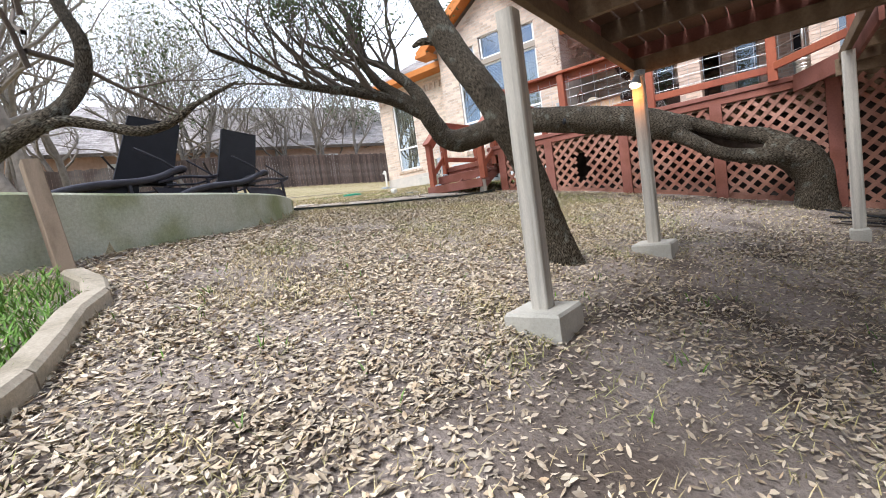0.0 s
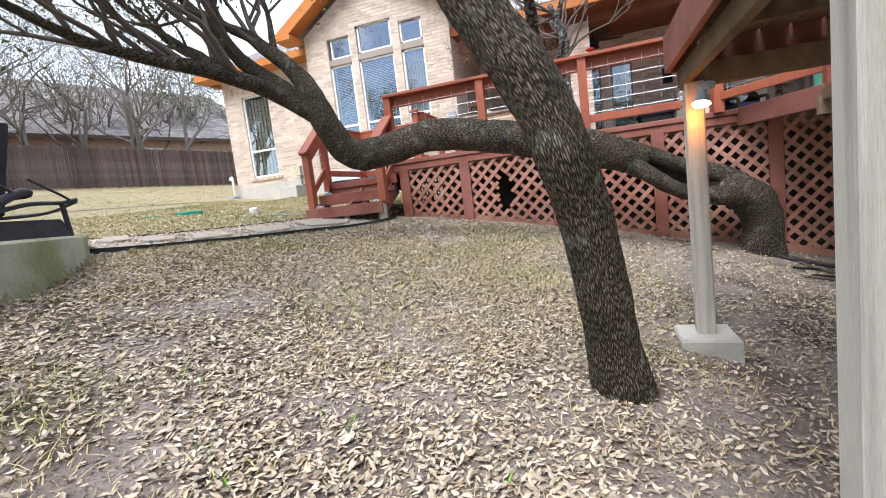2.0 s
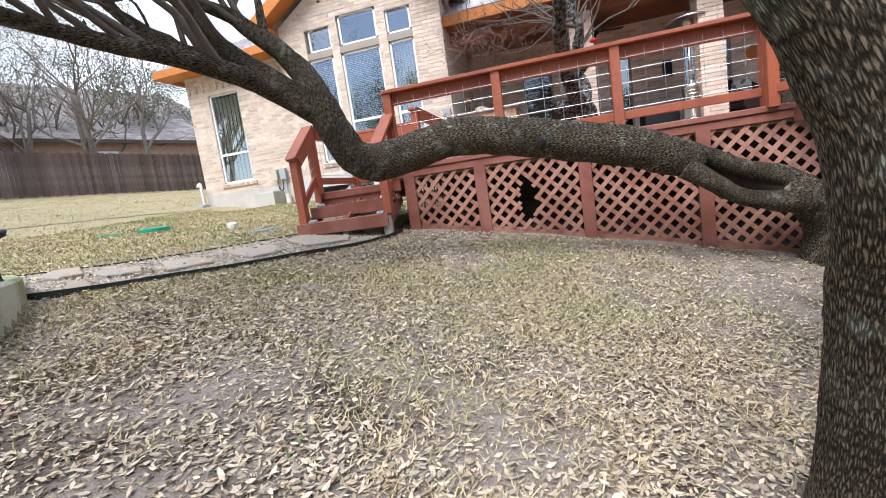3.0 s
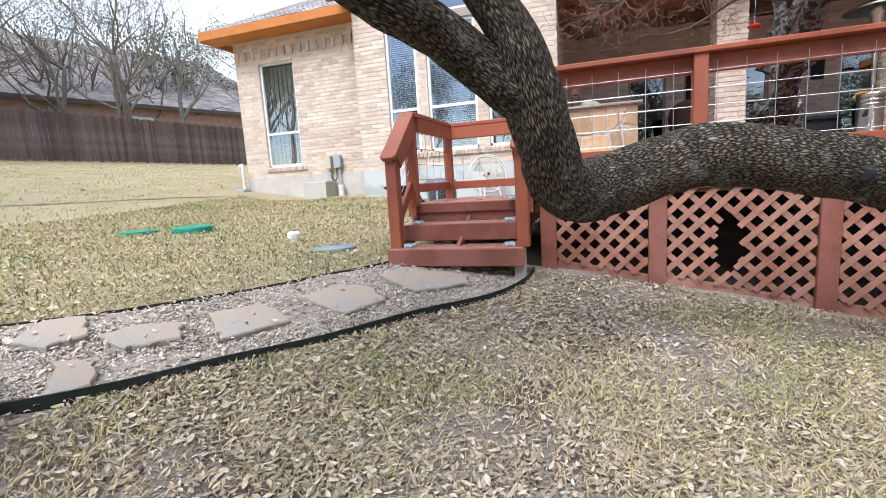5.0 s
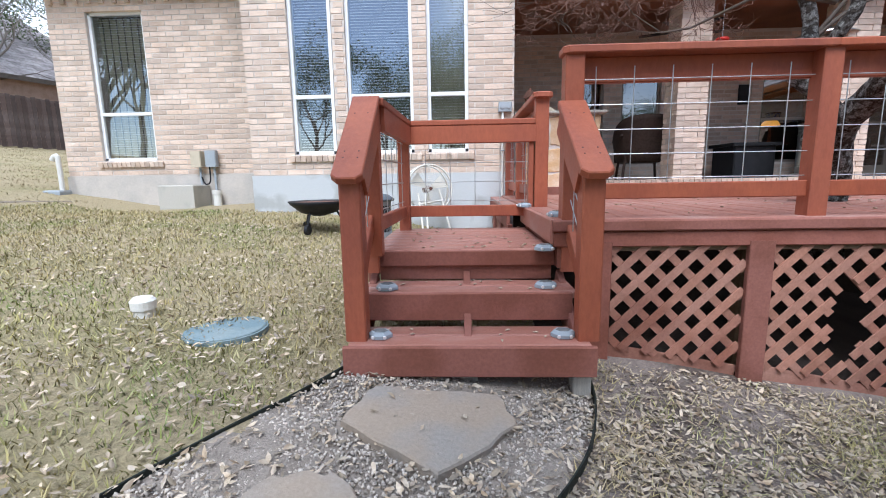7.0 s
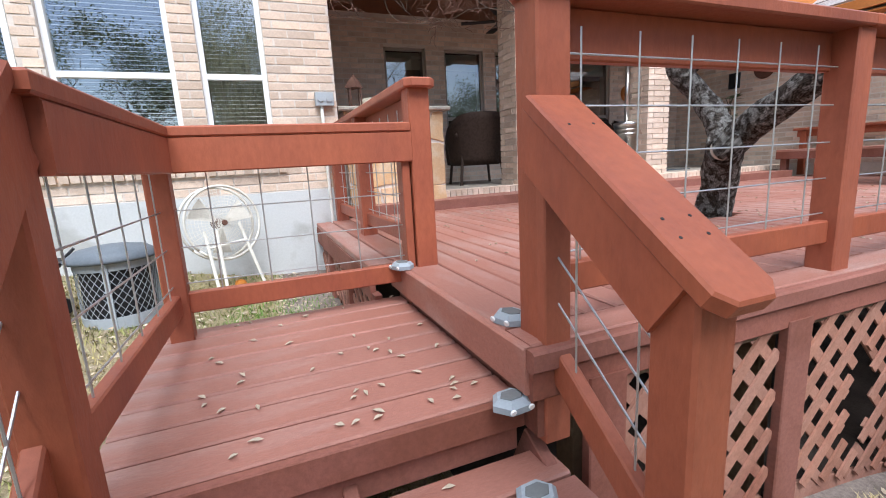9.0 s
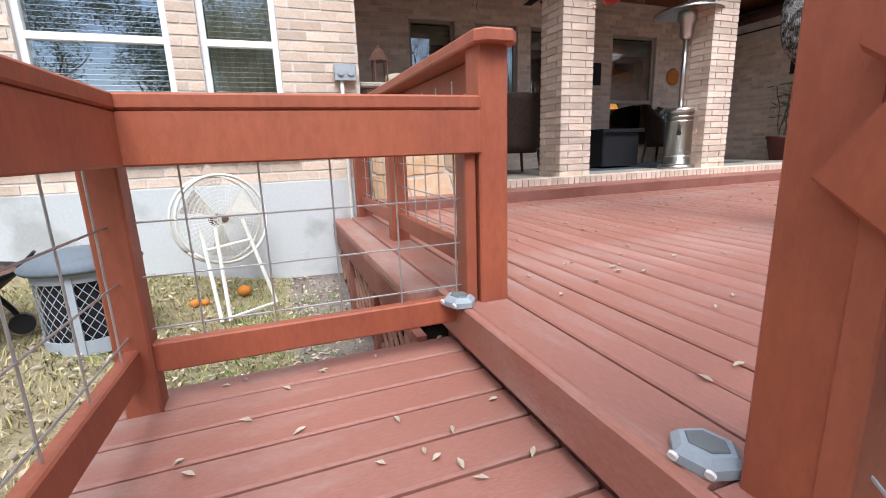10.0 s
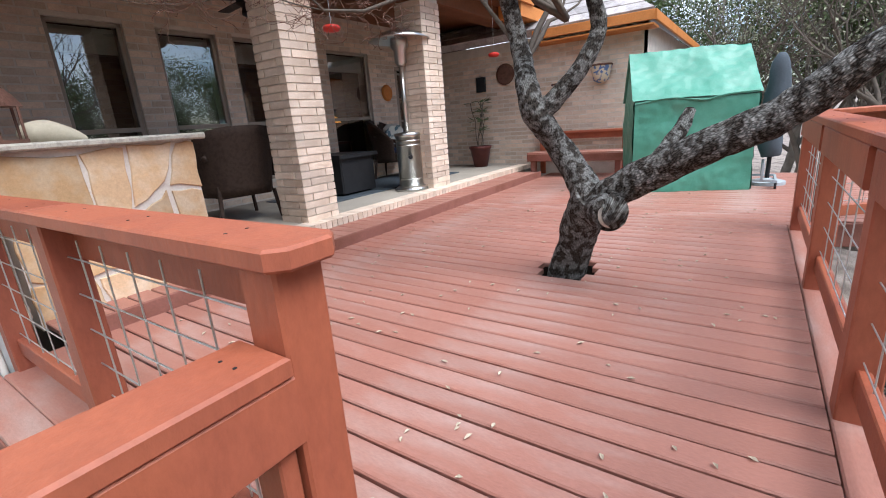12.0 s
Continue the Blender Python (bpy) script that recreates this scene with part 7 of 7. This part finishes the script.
for y, z in ((9.83, 3.75), (10.5, 3.52)):
    p = thing("wall_pot", (EX - 0.1, y, z), "painted ceramic wall planter with blue pattern", "wall planter", "wall planters")
    part("bowl", Build().lathe([(0.05, -0.14), (0.12, -0.1), (0.15, 0.03), (0.17, 0.12), (0.18, 0.14), (0.16, 0.14), (0.14, 0.1)], seg=24), M_TALAVERA, p, smooth=True)
    part("rim", Build().lathe([(0.175, 0.12), (0.188, 0.135), (0.175, 0.15)], seg=24, cap=False), M_RUST, p)
tagged(new("wall_medallion", Build().tube([(EX - 0.03, 11.62, 3.95), (EX - 0.055, 11.62, 3.95)], [0.19, 0.15], 24).mesh("wall_medallion", M_RUST)), "round dark metal medallion on the brick wall", "wall ornament")
tagged(new("wall_ornament", Build().beam((EX - 0.03, 12.15, 3.68), (EX - 0.03, 12.15, 3.95), 0.05, 0.2, 0.01).mesh("wall_ornament", M_BLACK)), "dark metal wall ornament on the brick", "wall ornament")
tagged(new("wall_medallion", Build().tube([(2.13, PY - 0.02, 3.77), (2.13, PY - 0.05, 3.77)], [0.15, 0.12], 24).mesh("wall_medallion", M_CEDAR)), "oval terracotta plaque on the porch wall", "wall ornament")
tagged(new("wall_plaque", Build().beam((0.42, PY - 0.03, 3.6), (0.42, PY - 0.03, 3.95), 0.2, 0.03, 0.006).mesh("wall_plaque", M_BLACK)), "small dark framed plaque on the porch wall", "wall ornament")
for x, y in ((-1.3, 11.05), (2.0, 11.05)):
    h = thing("hummingbird_feeder", (x, y, 4.1), "red glass hummingbird feeder hanging from the porch", "bird feeder", "bird feeders")
    part("dish", Build().lathe([(0.02, -0.03), (0.07, -0.02), (0.09, 0.01), (0.07, 0.03), (0.01, 0.045)], seg=20), M_RED, h, smooth=True)
    part("wire", Build().tube([(0, 0, 0.04), (0, 0, 0.82)], 0.003, 4), M_WIRE, h)
cf = thing("ceiling_fan", (-1.2, 12.4, 4.9), "dark ceiling fan under the porch ceiling", "ceiling fan")
part("rod", Build().tube([(0, 0, 0), (0, 0, -0.2)], 0.015, 8), M_BLACK, cf)
part("motor", Build().lathe([(0.06, -0.2), (0.13, -0.24), (0.13, -0.32), (0.06, -0.36)], seg=20), M_BLACK, cf)
part("lamp_bowl", Build().lathe([(0.08, -0.36), (0.09, -0.42), (0.03, -0.46)], seg=16), M_BLACK, cf)
for k in range(5):
    a = radians(72 * k + 10)
    part("blade", Build().beam((0.14 * math.cos(a), 0.14 * math.sin(a), -0.27), (0.65 * math.cos(a), 0.65 * math.sin(a), -0.27), 0.13, 0.01, 0.002), M_BLACK, cf)

# porch door and the lamp in the room
door = thing("door_1", (2.42, PY, PORCH), "taupe-framed glazed porch door with divided panes", "door", kind="structure")
part("door_frame", Build().beam((0.03, 0.08, 0), (0.03, 0.08, 1.98), 0.06, 0.1, 0.004).beam((0.87, 0.08, 0), (0.87, 0.08, 1.98), 0.06, 0.1, 0.004).beam((0, 0.08, 1.95), (0.9, 0.08, 1.95), 0.1, 0.06, 0.004), M_TRIM, door)
part("stile", Build().beam((0.12, 0.1, 0.02), (0.12, 0.1, 1.92), 0.11, 0.04, 0.004), M_TRIM, door)
part("stile", Build().beam((0.78, 0.1, 0.02), (0.78, 0.1, 1.92), 0.11, 0.04, 0.004), M_TRIM, door)
for z in (0.1, 0.55, 0.98, 1.4, 1.86):
    part("glazing_bar", Build().beam((0.17, 0.1, z), (0.73, 0.1, z), 0.04, 0.18 if z == 0.1 else 0.035, 0.004), M_TRIM, door)
for z0, z1 in ((0.19, 0.53), (0.57, 0.96), (1.0, 1.38), (1.42, 1.84)):
    p = part("pane", Build().add([(0.175, 0.1, z0), (0.725, 0.1, z0), (0.725, 0.1, z1), (0.175, 0.1, z1)], [(0, 1, 2, 3)]), M_GLASS, door)
    p.visible_shadow = False
part("door_handle", Build().tube([(0.79, 0.07, 0.95), (0.79, 0.04, 0.95), (0.7, 0.035, 0.95)], 0.01, 8), M_STEEL, door)
tl = thing("table_lamp", (1.62, 14.4, 2.95), "lit amber table lamp inside the room", "lamp")
part("base", Build().lathe([(0.08, 0), (0.03, 0.05), (0.02, 0.3), (0.03, 0.34)], seg=14), M_RUST, tl)
part("shade", Build().lathe([(0.17, 0.36), (0.13, 0.44), (0.05, 0.49)], seg=20, cap=False), M_LAMP, tl, "glowing amber glass shade")
stand = thing("side_table", (1.62, 14.4, 2.25), "dark side table under the lamp", "table")
part("tabletop", Build().beam((0, 0, 0.66), (0, 0, 0.7), 0.5, 0.5, 0.01), M_TERRA, stand)
for x in (-0.2, 0.2):
    for y in (-0.2, 0.2):
        part("leg", Build().beam((x, y, 0), (x, y, 0.66), 0.04, 0.04, 0.004), M_TERRA, stand)
for (a, c, z0, z1) in porch_wins:
    sh = new("roller_shade", Build().beam((a + 0.05 - 4.08, PY + 0.14, z1 - 0.18), (c - 0.05 - 4.08, PY + 0.14, z1 - 0.18), 0.01, 0.26, 0.002).mesh("roller_shade", M_SHADE))
    tagged(sh, "partly lowered pale roller shade behind the window", "window shade", "roller shades")

# ---- bench, tent and covered umbrella on the deck ----
bench = thing("bench", (0, 0, 0), "red-brown stained built-in bench with backrest on the deck", "bench")
for k in range(3):
    part("seat_board", Build().beam((3.0 + 0.145 * k, 9.25, DECK + 0.4), (3.0 + 0.145 * k, 10.95, DECK + 0.4), 0.138, 0.04, 0.006), M_DECK, bench)
part("seat_apron", Build().beam((2.94, 9.25, DECK + 0.33), (2.94, 10.95, DECK + 0.33), 0.03, 0.12, 0.005), M_SKIRT, bench)
part("back_rail", Build().beam((3.42, 9.25, DECK + 0.73), (3.42, 10.98, DECK + 0.73), 0.12, 0.04, 0.006), M_RAIL, bench)
part("back_board", Build().beam((3.44, 9.25, DECK + 0.66), (3.44, 10.95, DECK + 0.66), 0.03, 0.1, 0.005), M_RAIL, bench)
for y in (9.4, 10.85):
    part("leg", Build().beam((3.0, y, DECK), (3.0, y, DECK + 0.38), 0.09, 0.09, 0.005), M_SKIRT, bench)
    part("back_post", Build().beam((3.43, y, DECK), (3.43, y, DECK + 0.7), 0.06, 0.09, 0.005), M_RAIL, bench)

tent = thing("tarp_shelter", (1.53, 8.88, 0), "green tarpaulin shelter with creases, standing on the deck", "tarp shelter", turn=18.4)
TX0, TX1, TY0, TY1, TE, TR = 0.0, 1.1, -1.33, 0.0, DECK + 1.12, DECK + 1.72


def crease(p):
    return 0.03 * noise.noise(Vector(p) * 3.0) + 0.014 * (1 - abs(noise.noise(Vector(p) * 6.0))) + 0.008 * noise.noise(Vector(p) * 14.0)


def cloth(corner, u, v, n, nu=44, nv=40):
    """A slack sheet from a corner along u and v, wrinkled along its normal n."""
    b = Build()
    o, u, v, n = Vector(corner), Vector(u), Vector(v), Vector(n)
    vs = []
    for j in range(nv + 1):
        for i in range(nu + 1):
            p = o + u * i / nu + v * j / nv
            sag = 0.03 * math.sin(math.pi * i / nu) * math.sin(math.pi * j / nv)
            vs.append(p + n * (crease(p) - sag))
    return b.add(vs, [(j * (nu + 1) + i, j * (nu + 1) + i + 1, (j + 1) * (nu + 1) + i + 1, (j + 1) * (nu + 1) + i) for j in range(nv) for i in range(nu)])


mid_t = (TX0 + TX1) / 2
part("front_sheet", cloth((TX0, TY1, DECK + 0.0), (0, TY0 - TY1, 0), (0, 0, TE - DECK), (-1, 0, 0)), M_TARP, tent, smooth=True)
part("back_sheet", cloth((TX1, TY1, DECK), (0, TY0 - TY1, 0), (0, 0, TE - DECK), (1, 0, 0)), M_TARP, tent, smooth=True)
for y, s in ((TY0, -1), (TY1, 1)):
    part("side_sheet", cloth((TX0, y, DECK), (TX1 - TX0, 0, 0), (0, 0, TE - DECK), (0, s, 0)), M_TARP, tent, smooth=True)
    part("gable_sheet", Build().add([(TX0, y, TE), (TX1, y, TE), (mid_t, y, TR)], [(0, 1, 2)]), M_TARP, tent)
part("roof_sheet", cloth((TX0 - 0.02, TY1 + 0.03, TE), (0, TY0 - TY1 - 0.06, 0), (mid_t - TX0 + 0.02, 0, TR - TE), (-0.6, 0, 0.8)), M_TARP, tent, smooth=True)
part("roof_sheet", cloth((TX1 + 0.02, TY1 + 0.03, TE), (0, TY0 - TY1 - 0.06, 0), (mid_t - TX1 - 0.02, 0, TR - TE), (0.6, 0, 0.8)), M_TARP, tent, smooth=True)
part("valance", Build().tube([(TX0 - 0.02, TY1, TE - 0.03), (TX0 - 0.015, -0.4, TE + 0.02), (TX0 - 0.02, -0.75, TE - 0.03), (TX0 - 0.015, -1.0, TE + 0.015), (TX0 - 0.02, TY0, TE + 0.03)], 0.014, 6, smooth=8, rough=0.4, freq=10), M_TARP, tent)

umb = thing("folded_umbrella", (2.4, 7.44, DECK), "folded patio umbrella under a dark grey cover", "umbrella")
part("cover", Build().tube([(0, 0, 0.35), (0.0, 0.02, 0.6), (0.02, 0.0, 1.1), (0.0, 0.0, 1.45), (0, 0, 1.56)], [0.1, 0.14, 0.13, 0.09, 0.03], 18, smooth=5, rough=0.18, freq=5), M_GREYTARP, umb, smooth=True)
part("pole", Build().tube([(0, 0, 0.05), (0, 0, 0.4)], 0.025, 10), M_BLACK, umb)
part("base", Build().lathe([(0.2, 0.0), (0.2, 0.04), (0.05, 0.08)], seg=20), M_GREYPLASTIC, umb)
cart = thing("wheeled_stand", (2.1, 7.5, DECK), "low grey wheeled metal stand beside the tarp", "stand")
for y in (-0.14, 0.14):
    part("bar", Build().beam((-0.12, y, 0.09), (0.45, y, 0.09), 0.03, 0.03, 0.004), M_GREYPLASTIC, cart)
for x in (-0.08, 0.42):
    part("bar", Build().beam((x, -0.14, 0.1), (x, 0.14, 0.1), 0.03, 0.03, 0.004), M_GREYPLASTIC, cart)
    part("upright", Build().beam((x, 0, 0.1), (x, 0, 0.3), 0.03, 0.03, 0.004), M_GREYPLASTIC, cart)
    for y in (-0.14, 0.14):
        part("wheel", Build().tube([(x, y - 0.012, 0.035), (x, y + 0.012, 0.035)], 0.035, 12), M_BLACK, cart)


# ---- fallen leaves ----
def off_stones(x, y, u):
    """Whether a place is clear of the stepping stones, but for a few."""
    ok = np.ones_like(x, dtype=bool)
    for o in STONES:
        cx, cy = sum(p[0] for p in o) / len(o), sum(p[1] for p in o) / len(o)
        inside = np.zeros_like(ok)
        for (xa, ya), (xb, yb) in zip(o, o[1:] + o[:1]):
            inside ^= ((ya > y) != (yb > y)) & (x < (xb - xa) * (y - ya) / (yb - ya + 1e-9) + xa)
        ok &= ~inside
    return ok | (u < 0.03)


def leaves(name, xs, ys, zs, size, mat, seed, lift=0.012):
    """Dry oval leaves folded along the midrib, lying at the given places, as one mesh."""
    g = np.random.default_rng(seed)
    k = len(xs)
    a = g.uniform(0, 2 * np.pi, k)
    L = size * g.uniform(0.38, 1.2, k)
    W = L * g.uniform(0.14, 0.22, k)
    d = np.stack([np.cos(a), np.sin(a), g.normal(0, 0.28, k)], 1)
    s = np.stack([-np.sin(a), np.cos(a), g.normal(0, 0.35, k)], 1)
    up = np.array([0, 0, 1.0])
    c = np.stack([xs, ys, zs + 0.002 + lift * g.uniform(0, 1, k) ** 2], 1)
    fold = (g.normal(0.15, 0.25, k) * W)[:, None] * up
    curl = (g.normal(0.1, 0.2, k) * L)[:, None] * up
    L, W = L[:, None], W[:, None]
    tail, tip = c - d * L * 0.5 + curl * 0.4, c + d * L * 0.5 + curl * 0.4
    v = np.stack([tail, c - d * L * 0.12 + s * W + fold, c + d * L * 0.2 + s * W * 0.85 + fold, tip, c + d * L * 0.2 - s * W * 0.85 + fold, c - d * L * 0.12 - s * W + fold], 1).reshape(-1, 3)
    i = np.arange(k)[:, None] * 6
    f = np.concatenate([i + np.array([[0, 1, 2, 3]]), i + np.array([[0, 3, 4, 5]])])
    return new(name, raw_mesh(name, v, f, mat))


def yard_keep(x, y, u):
    ok = ~lawn_side(x, y) & ~on_path(x, y) & (y < 7.12) & (x > wall_x(y) + 0.02)
    shade = np.where((x > -1.0) & (y < 6.8), 0.5, np.where((x > -1.9) & (y > 3.0), 0.75, 1.0))
    shade = shade * np.where((y > 5.4) & (x > -2.8), 0.6, 1.0) * np.where((y > 6.3) & (x > -4.1), 0.6, 1.0)
    dens = np.clip(patchy(x, y, 1.4) * 1.25 + 0.22, 0.1, 1.0) * shade
    bed_in = (x < bed_front(y) + 0.05) & (y < 0.8)
    return ok & (u < np.where(bed_in, 0.25, dens))


x_, y_ = scatter(1, 260000, -6.0, 1.2, -0.3, 7.15, yard_keep)
tagged(leaves("leaf_litter", x_, y_, slope(x_, y_), 0.039, M_LEAF, 2, 0.022), "thick litter of pale dry oak leaves on the soil", "leaf litter", kind="stuff")
x_, y_ = scatter(3, 48000, -10.5, -4.3, 1.0, 10.7, lambda x, y, u: lawn_side(x, y) & (u < np.where(y > 4.2, np.clip(1.15 - 0.11 * (y - 4.2) - 0.10 * np.clip(-5.4 - x, 0, 9), 0.08, 1) * (0.5 + 0.7 * patchy(x, y, 1.8)), 0.2)))
tagged(leaves("lawn_leaves", x_, y_, land(x_, y_) + 0.015, 0.039, M_LEAF, 4, 0.02), "dry oak leaves scattered over the lawn", "leaf litter", kind="stuff")
x_, y_ = scatter(51, 1500, -4.85, -4.4, 8.5, 10.7, lambda x, y, u: u < 0.8)
tagged(leaves("wall_leaves", x_, y_, slope(x_, y_), 0.04, M_LEAF, 52, 0.012), "dry leaves on the dirt beside the deck", "leaf litter", kind="stuff")
x_, y_ = scatter(53, 2500, -5.2, -4.4, 8.5, 10.7, lambda x, y, u: u < patchy(x, y, 2.0))
tagged(blades("wall_grass", x_, y_, slope(x_, y_), 0.04, 0.0035, M_GREEN, 54, 1.0), "thin green grass beside the deck", "grass", kind="stuff")
x_, y_ = scatter(5, 9000, -7.0, -4.0, 3.9, 6.95, lambda x, y, u: on_path(x, y) & (u < 0.5 + 0.5 * patchy(x, y, 3)) & off_stones(x, y, u * 0.7))
tagged(leaves("path_leaves", x_, y_, slope(x_, y_) + 0.014 + 0.022 * ~off_stones(x_, y_, 1.0), 0.042, M_LEAF, 6, 0.012), "dry leaves on the gravel path", "leaf litter", kind="stuff")
# gravel
x_, y_ = scatter(7, 44000, -7.0, -4.0, 3.9, 6.95, lambda x, y, u: on_path(x, y) & off_stones(x, y, 1.0))
g_ = np.random.default_rng(8)
k_ = len(x_)
r_ = g_.uniform(0.005, 0.013, (k_, 1))
c_ = np.stack([x_, y_, slope(x_, y_) + 0.004], 1)
ax = g_.normal(0, 1, (k_, 3))
ax /= np.linalg.norm(ax, axis=1)[:, None]
bx = np.cross(ax, g_.normal(0, 1, (k_, 3)))
bx /= np.linalg.norm(bx, axis=1)[:, None]
cx_ = np.cross(ax, bx)
v_ = np.stack([c_ + ax * r_, c_ - ax * r_, c_ + bx * r_ * 0.8, c_ - bx * r_ * 0.8, c_ + cx_ * r_ * 0.6, c_ - cx_ * r_ * 0.6], 1).reshape(-1, 3)
i_ = np.arange(k_)[:, None] * 6
f_ = np.concatenate([i_ + np.array([q]) for q in ([0, 2, 4], [2, 1, 4], [1, 3, 4], [3, 0, 4], [2, 0, 5], [1, 2, 5], [3, 1, 5], [0, 3, 5])])
tagged(new("path_gravel", raw_mesh("path_gravel", v_, f_, M_PEBBLE)), "fine grey-tan gravel between the stepping stones", "gravel", kind="stuff")
# grass
x_, y_ = scatter(9, 120000, -10.5, -4.3, 1.0, 10.7, lambda x, y, u: lawn_side(x, y) & (u < 0.9))
tagged(blades("lawn_grass", x_, y_, land(x_, y_), 0.038, 0.0035, M_GRASS, 10, 1.1), "short dormant yellow-green lawn grass", "grass", kind="stuff")
x_, y_ = scatter(11, 110000, -26, -10, -2, 22, lambda x, y, u: (u < 0.9) & ((x < -11.2) | (y < 11.4)))
tagged(blades("far_lawn_grass", x_, y_, land(x_, y_), 0.025, 0.007, M_FARGRASS, 12, 1.3), "dormant lawn towards the fence", "grass", kind="stuff")
x_, y_ = scatter(13, 300000, -5.6, 0.8, 0.0, 7.1, lambda x, y, u: yard_keep(x, y, u * 0.05) & (u < 0.06 + 0.24 * (patchy(x + 1, y + 2, 1.6) > 0.6) * (x < -0.9) + 0.9 * np.clip((y - 3.2) / 1.5, 0, 1) * np.clip((-0.6 - x) / 1.5, 0, 1) * np.clip((6.9 - y) / 0.8, 0, 1) * np.clip(1.6 * patchy(x + 3, y, 1.3) - 0.15, 0, 1)))
M_STRAW = material("straw_grass", (0.47, 0.385, 0.215), 0.9, 0.1, 1.5, 90, 0.0, rand=0.4, rand_by="island", second=(0.34, 0.33, 0.14))
tagged(blades("dry_grass", x_, y_, slope(x_, y_), 0.036, 0.0027, M_STRAW, 14, 1.7), "thin straw-coloured grass among the leaves", "grass", kind="stuff")
x_, y_ = scatter(15, 2600, -3.2, 0.6, 0.6, 3.2, lambda x, y, u: yard_keep(x, y, u * 0.3) & (patchy(x * 3.1 + 2, y * 3.3, 1.7) > 0.86))
tagged(blades("green_sprouts", x_, y_, slope(x_, y_), 0.05, 0.004, M_GREEN, 16, 0.9), "small tufts of fresh green grass", "grass", kind="stuff")
# single leaves on the boards
leaf_meshes = []
for k in range(4):
    L, W = 0.028 + 0.005 * k, 0.006 + 0.0015 * (k % 2)
    leaf_meshes.append(Build().add([(-L / 2, 0, 0.004), (-L * 0.1, W, 0.008), (L * 0.2, W * 0.8, 0.009), (L / 2, 0, 0.005), (L * 0.2, -W * 0.8, 0.007), (-L * 0.1, -W, 0.01), (0, 0, 0.001)],
                                   [(0, 6, 1), (1, 6, 2), (2, 6, 3), (3, 6, 4), (4, 6, 5), (5, 6, 0)]).mesh("fallen_leaf", M_LEAF))
g_ = random.Random(9)
for k in range(300):
    if k < 45:
        x, y, z = g_.uniform(-5.2, -4.3), g_.uniform(7.3, 8.4), LANDING
    elif k < 62:
        z = g_.choice((TREAD1, TREAD2))
        x, y = g_.uniform(-5.2, -4.3), (6.7 if z == TREAD1 else 7.0) + g_.uniform(0, 0.22)
    else:
        x, y, z = g_.uniform(-4.0, 2.2), g_.uniform(7.4, 10.5), DECK
        if abs(x + 1.65) < 0.2 and abs(y - 8.6) < 0.2:
            continue
    o = new("fallen_leaf", leaf_meshes[k % 4])
    o.matrix_basis = pose(x, y, z + 0.002, 0, 0, g_.uniform(0, 360))
    tagged(o, "single dry tan oak leaf lying on the boards", "leaf", "fallen leaves on the deck")

# ---- brickwork, piece by piece ----
bay_holes = [(0.60, 1.19, 2.64, 5.46), (1.36, 2.24, 2.64, 5.60), (2.43, 2.97, 2.64, 5.46)]
lay_bricks(bay, m_bay, GX1 - GX0, 2.43, 6.6, bay_holes, top=lambda x: bay_top(x) - 0.05, singles=(1.9, 3.7, 2.4, 4.3))
lay_bricks(wing, m_wing, WX1 - WX0, 2.48, 5.42, [(0.6, 1.48, 2.64, 4.92)], singles=(0.0, 3.4, 2.3, 3.4))
lay_bricks(back, m_back, 7.63, PORCH + 0.02, 4.9, [(a, c, z0, z1) for a, c, z0, z1 in porch_wins + [door_hole]], singles=(3.7, 4.9, 2.3, 4.3))
lay_bricks(east, m_east, 4.2, PORCH + 0.02, 4.4, [], singles=(0.6, 3.6, 2.3, 3.6))
# projecting bricks under the eaves of the wing
x = 0.1
while x < 3.3:
    part("eave_brick", Build().beam((WX0 + x, WY - 0.012, 5.02), (WX0 + x, WY - 0.012, 5.2), 0.07, 0.06, 0.004), M_BRICK, wing)
    x += 0.2
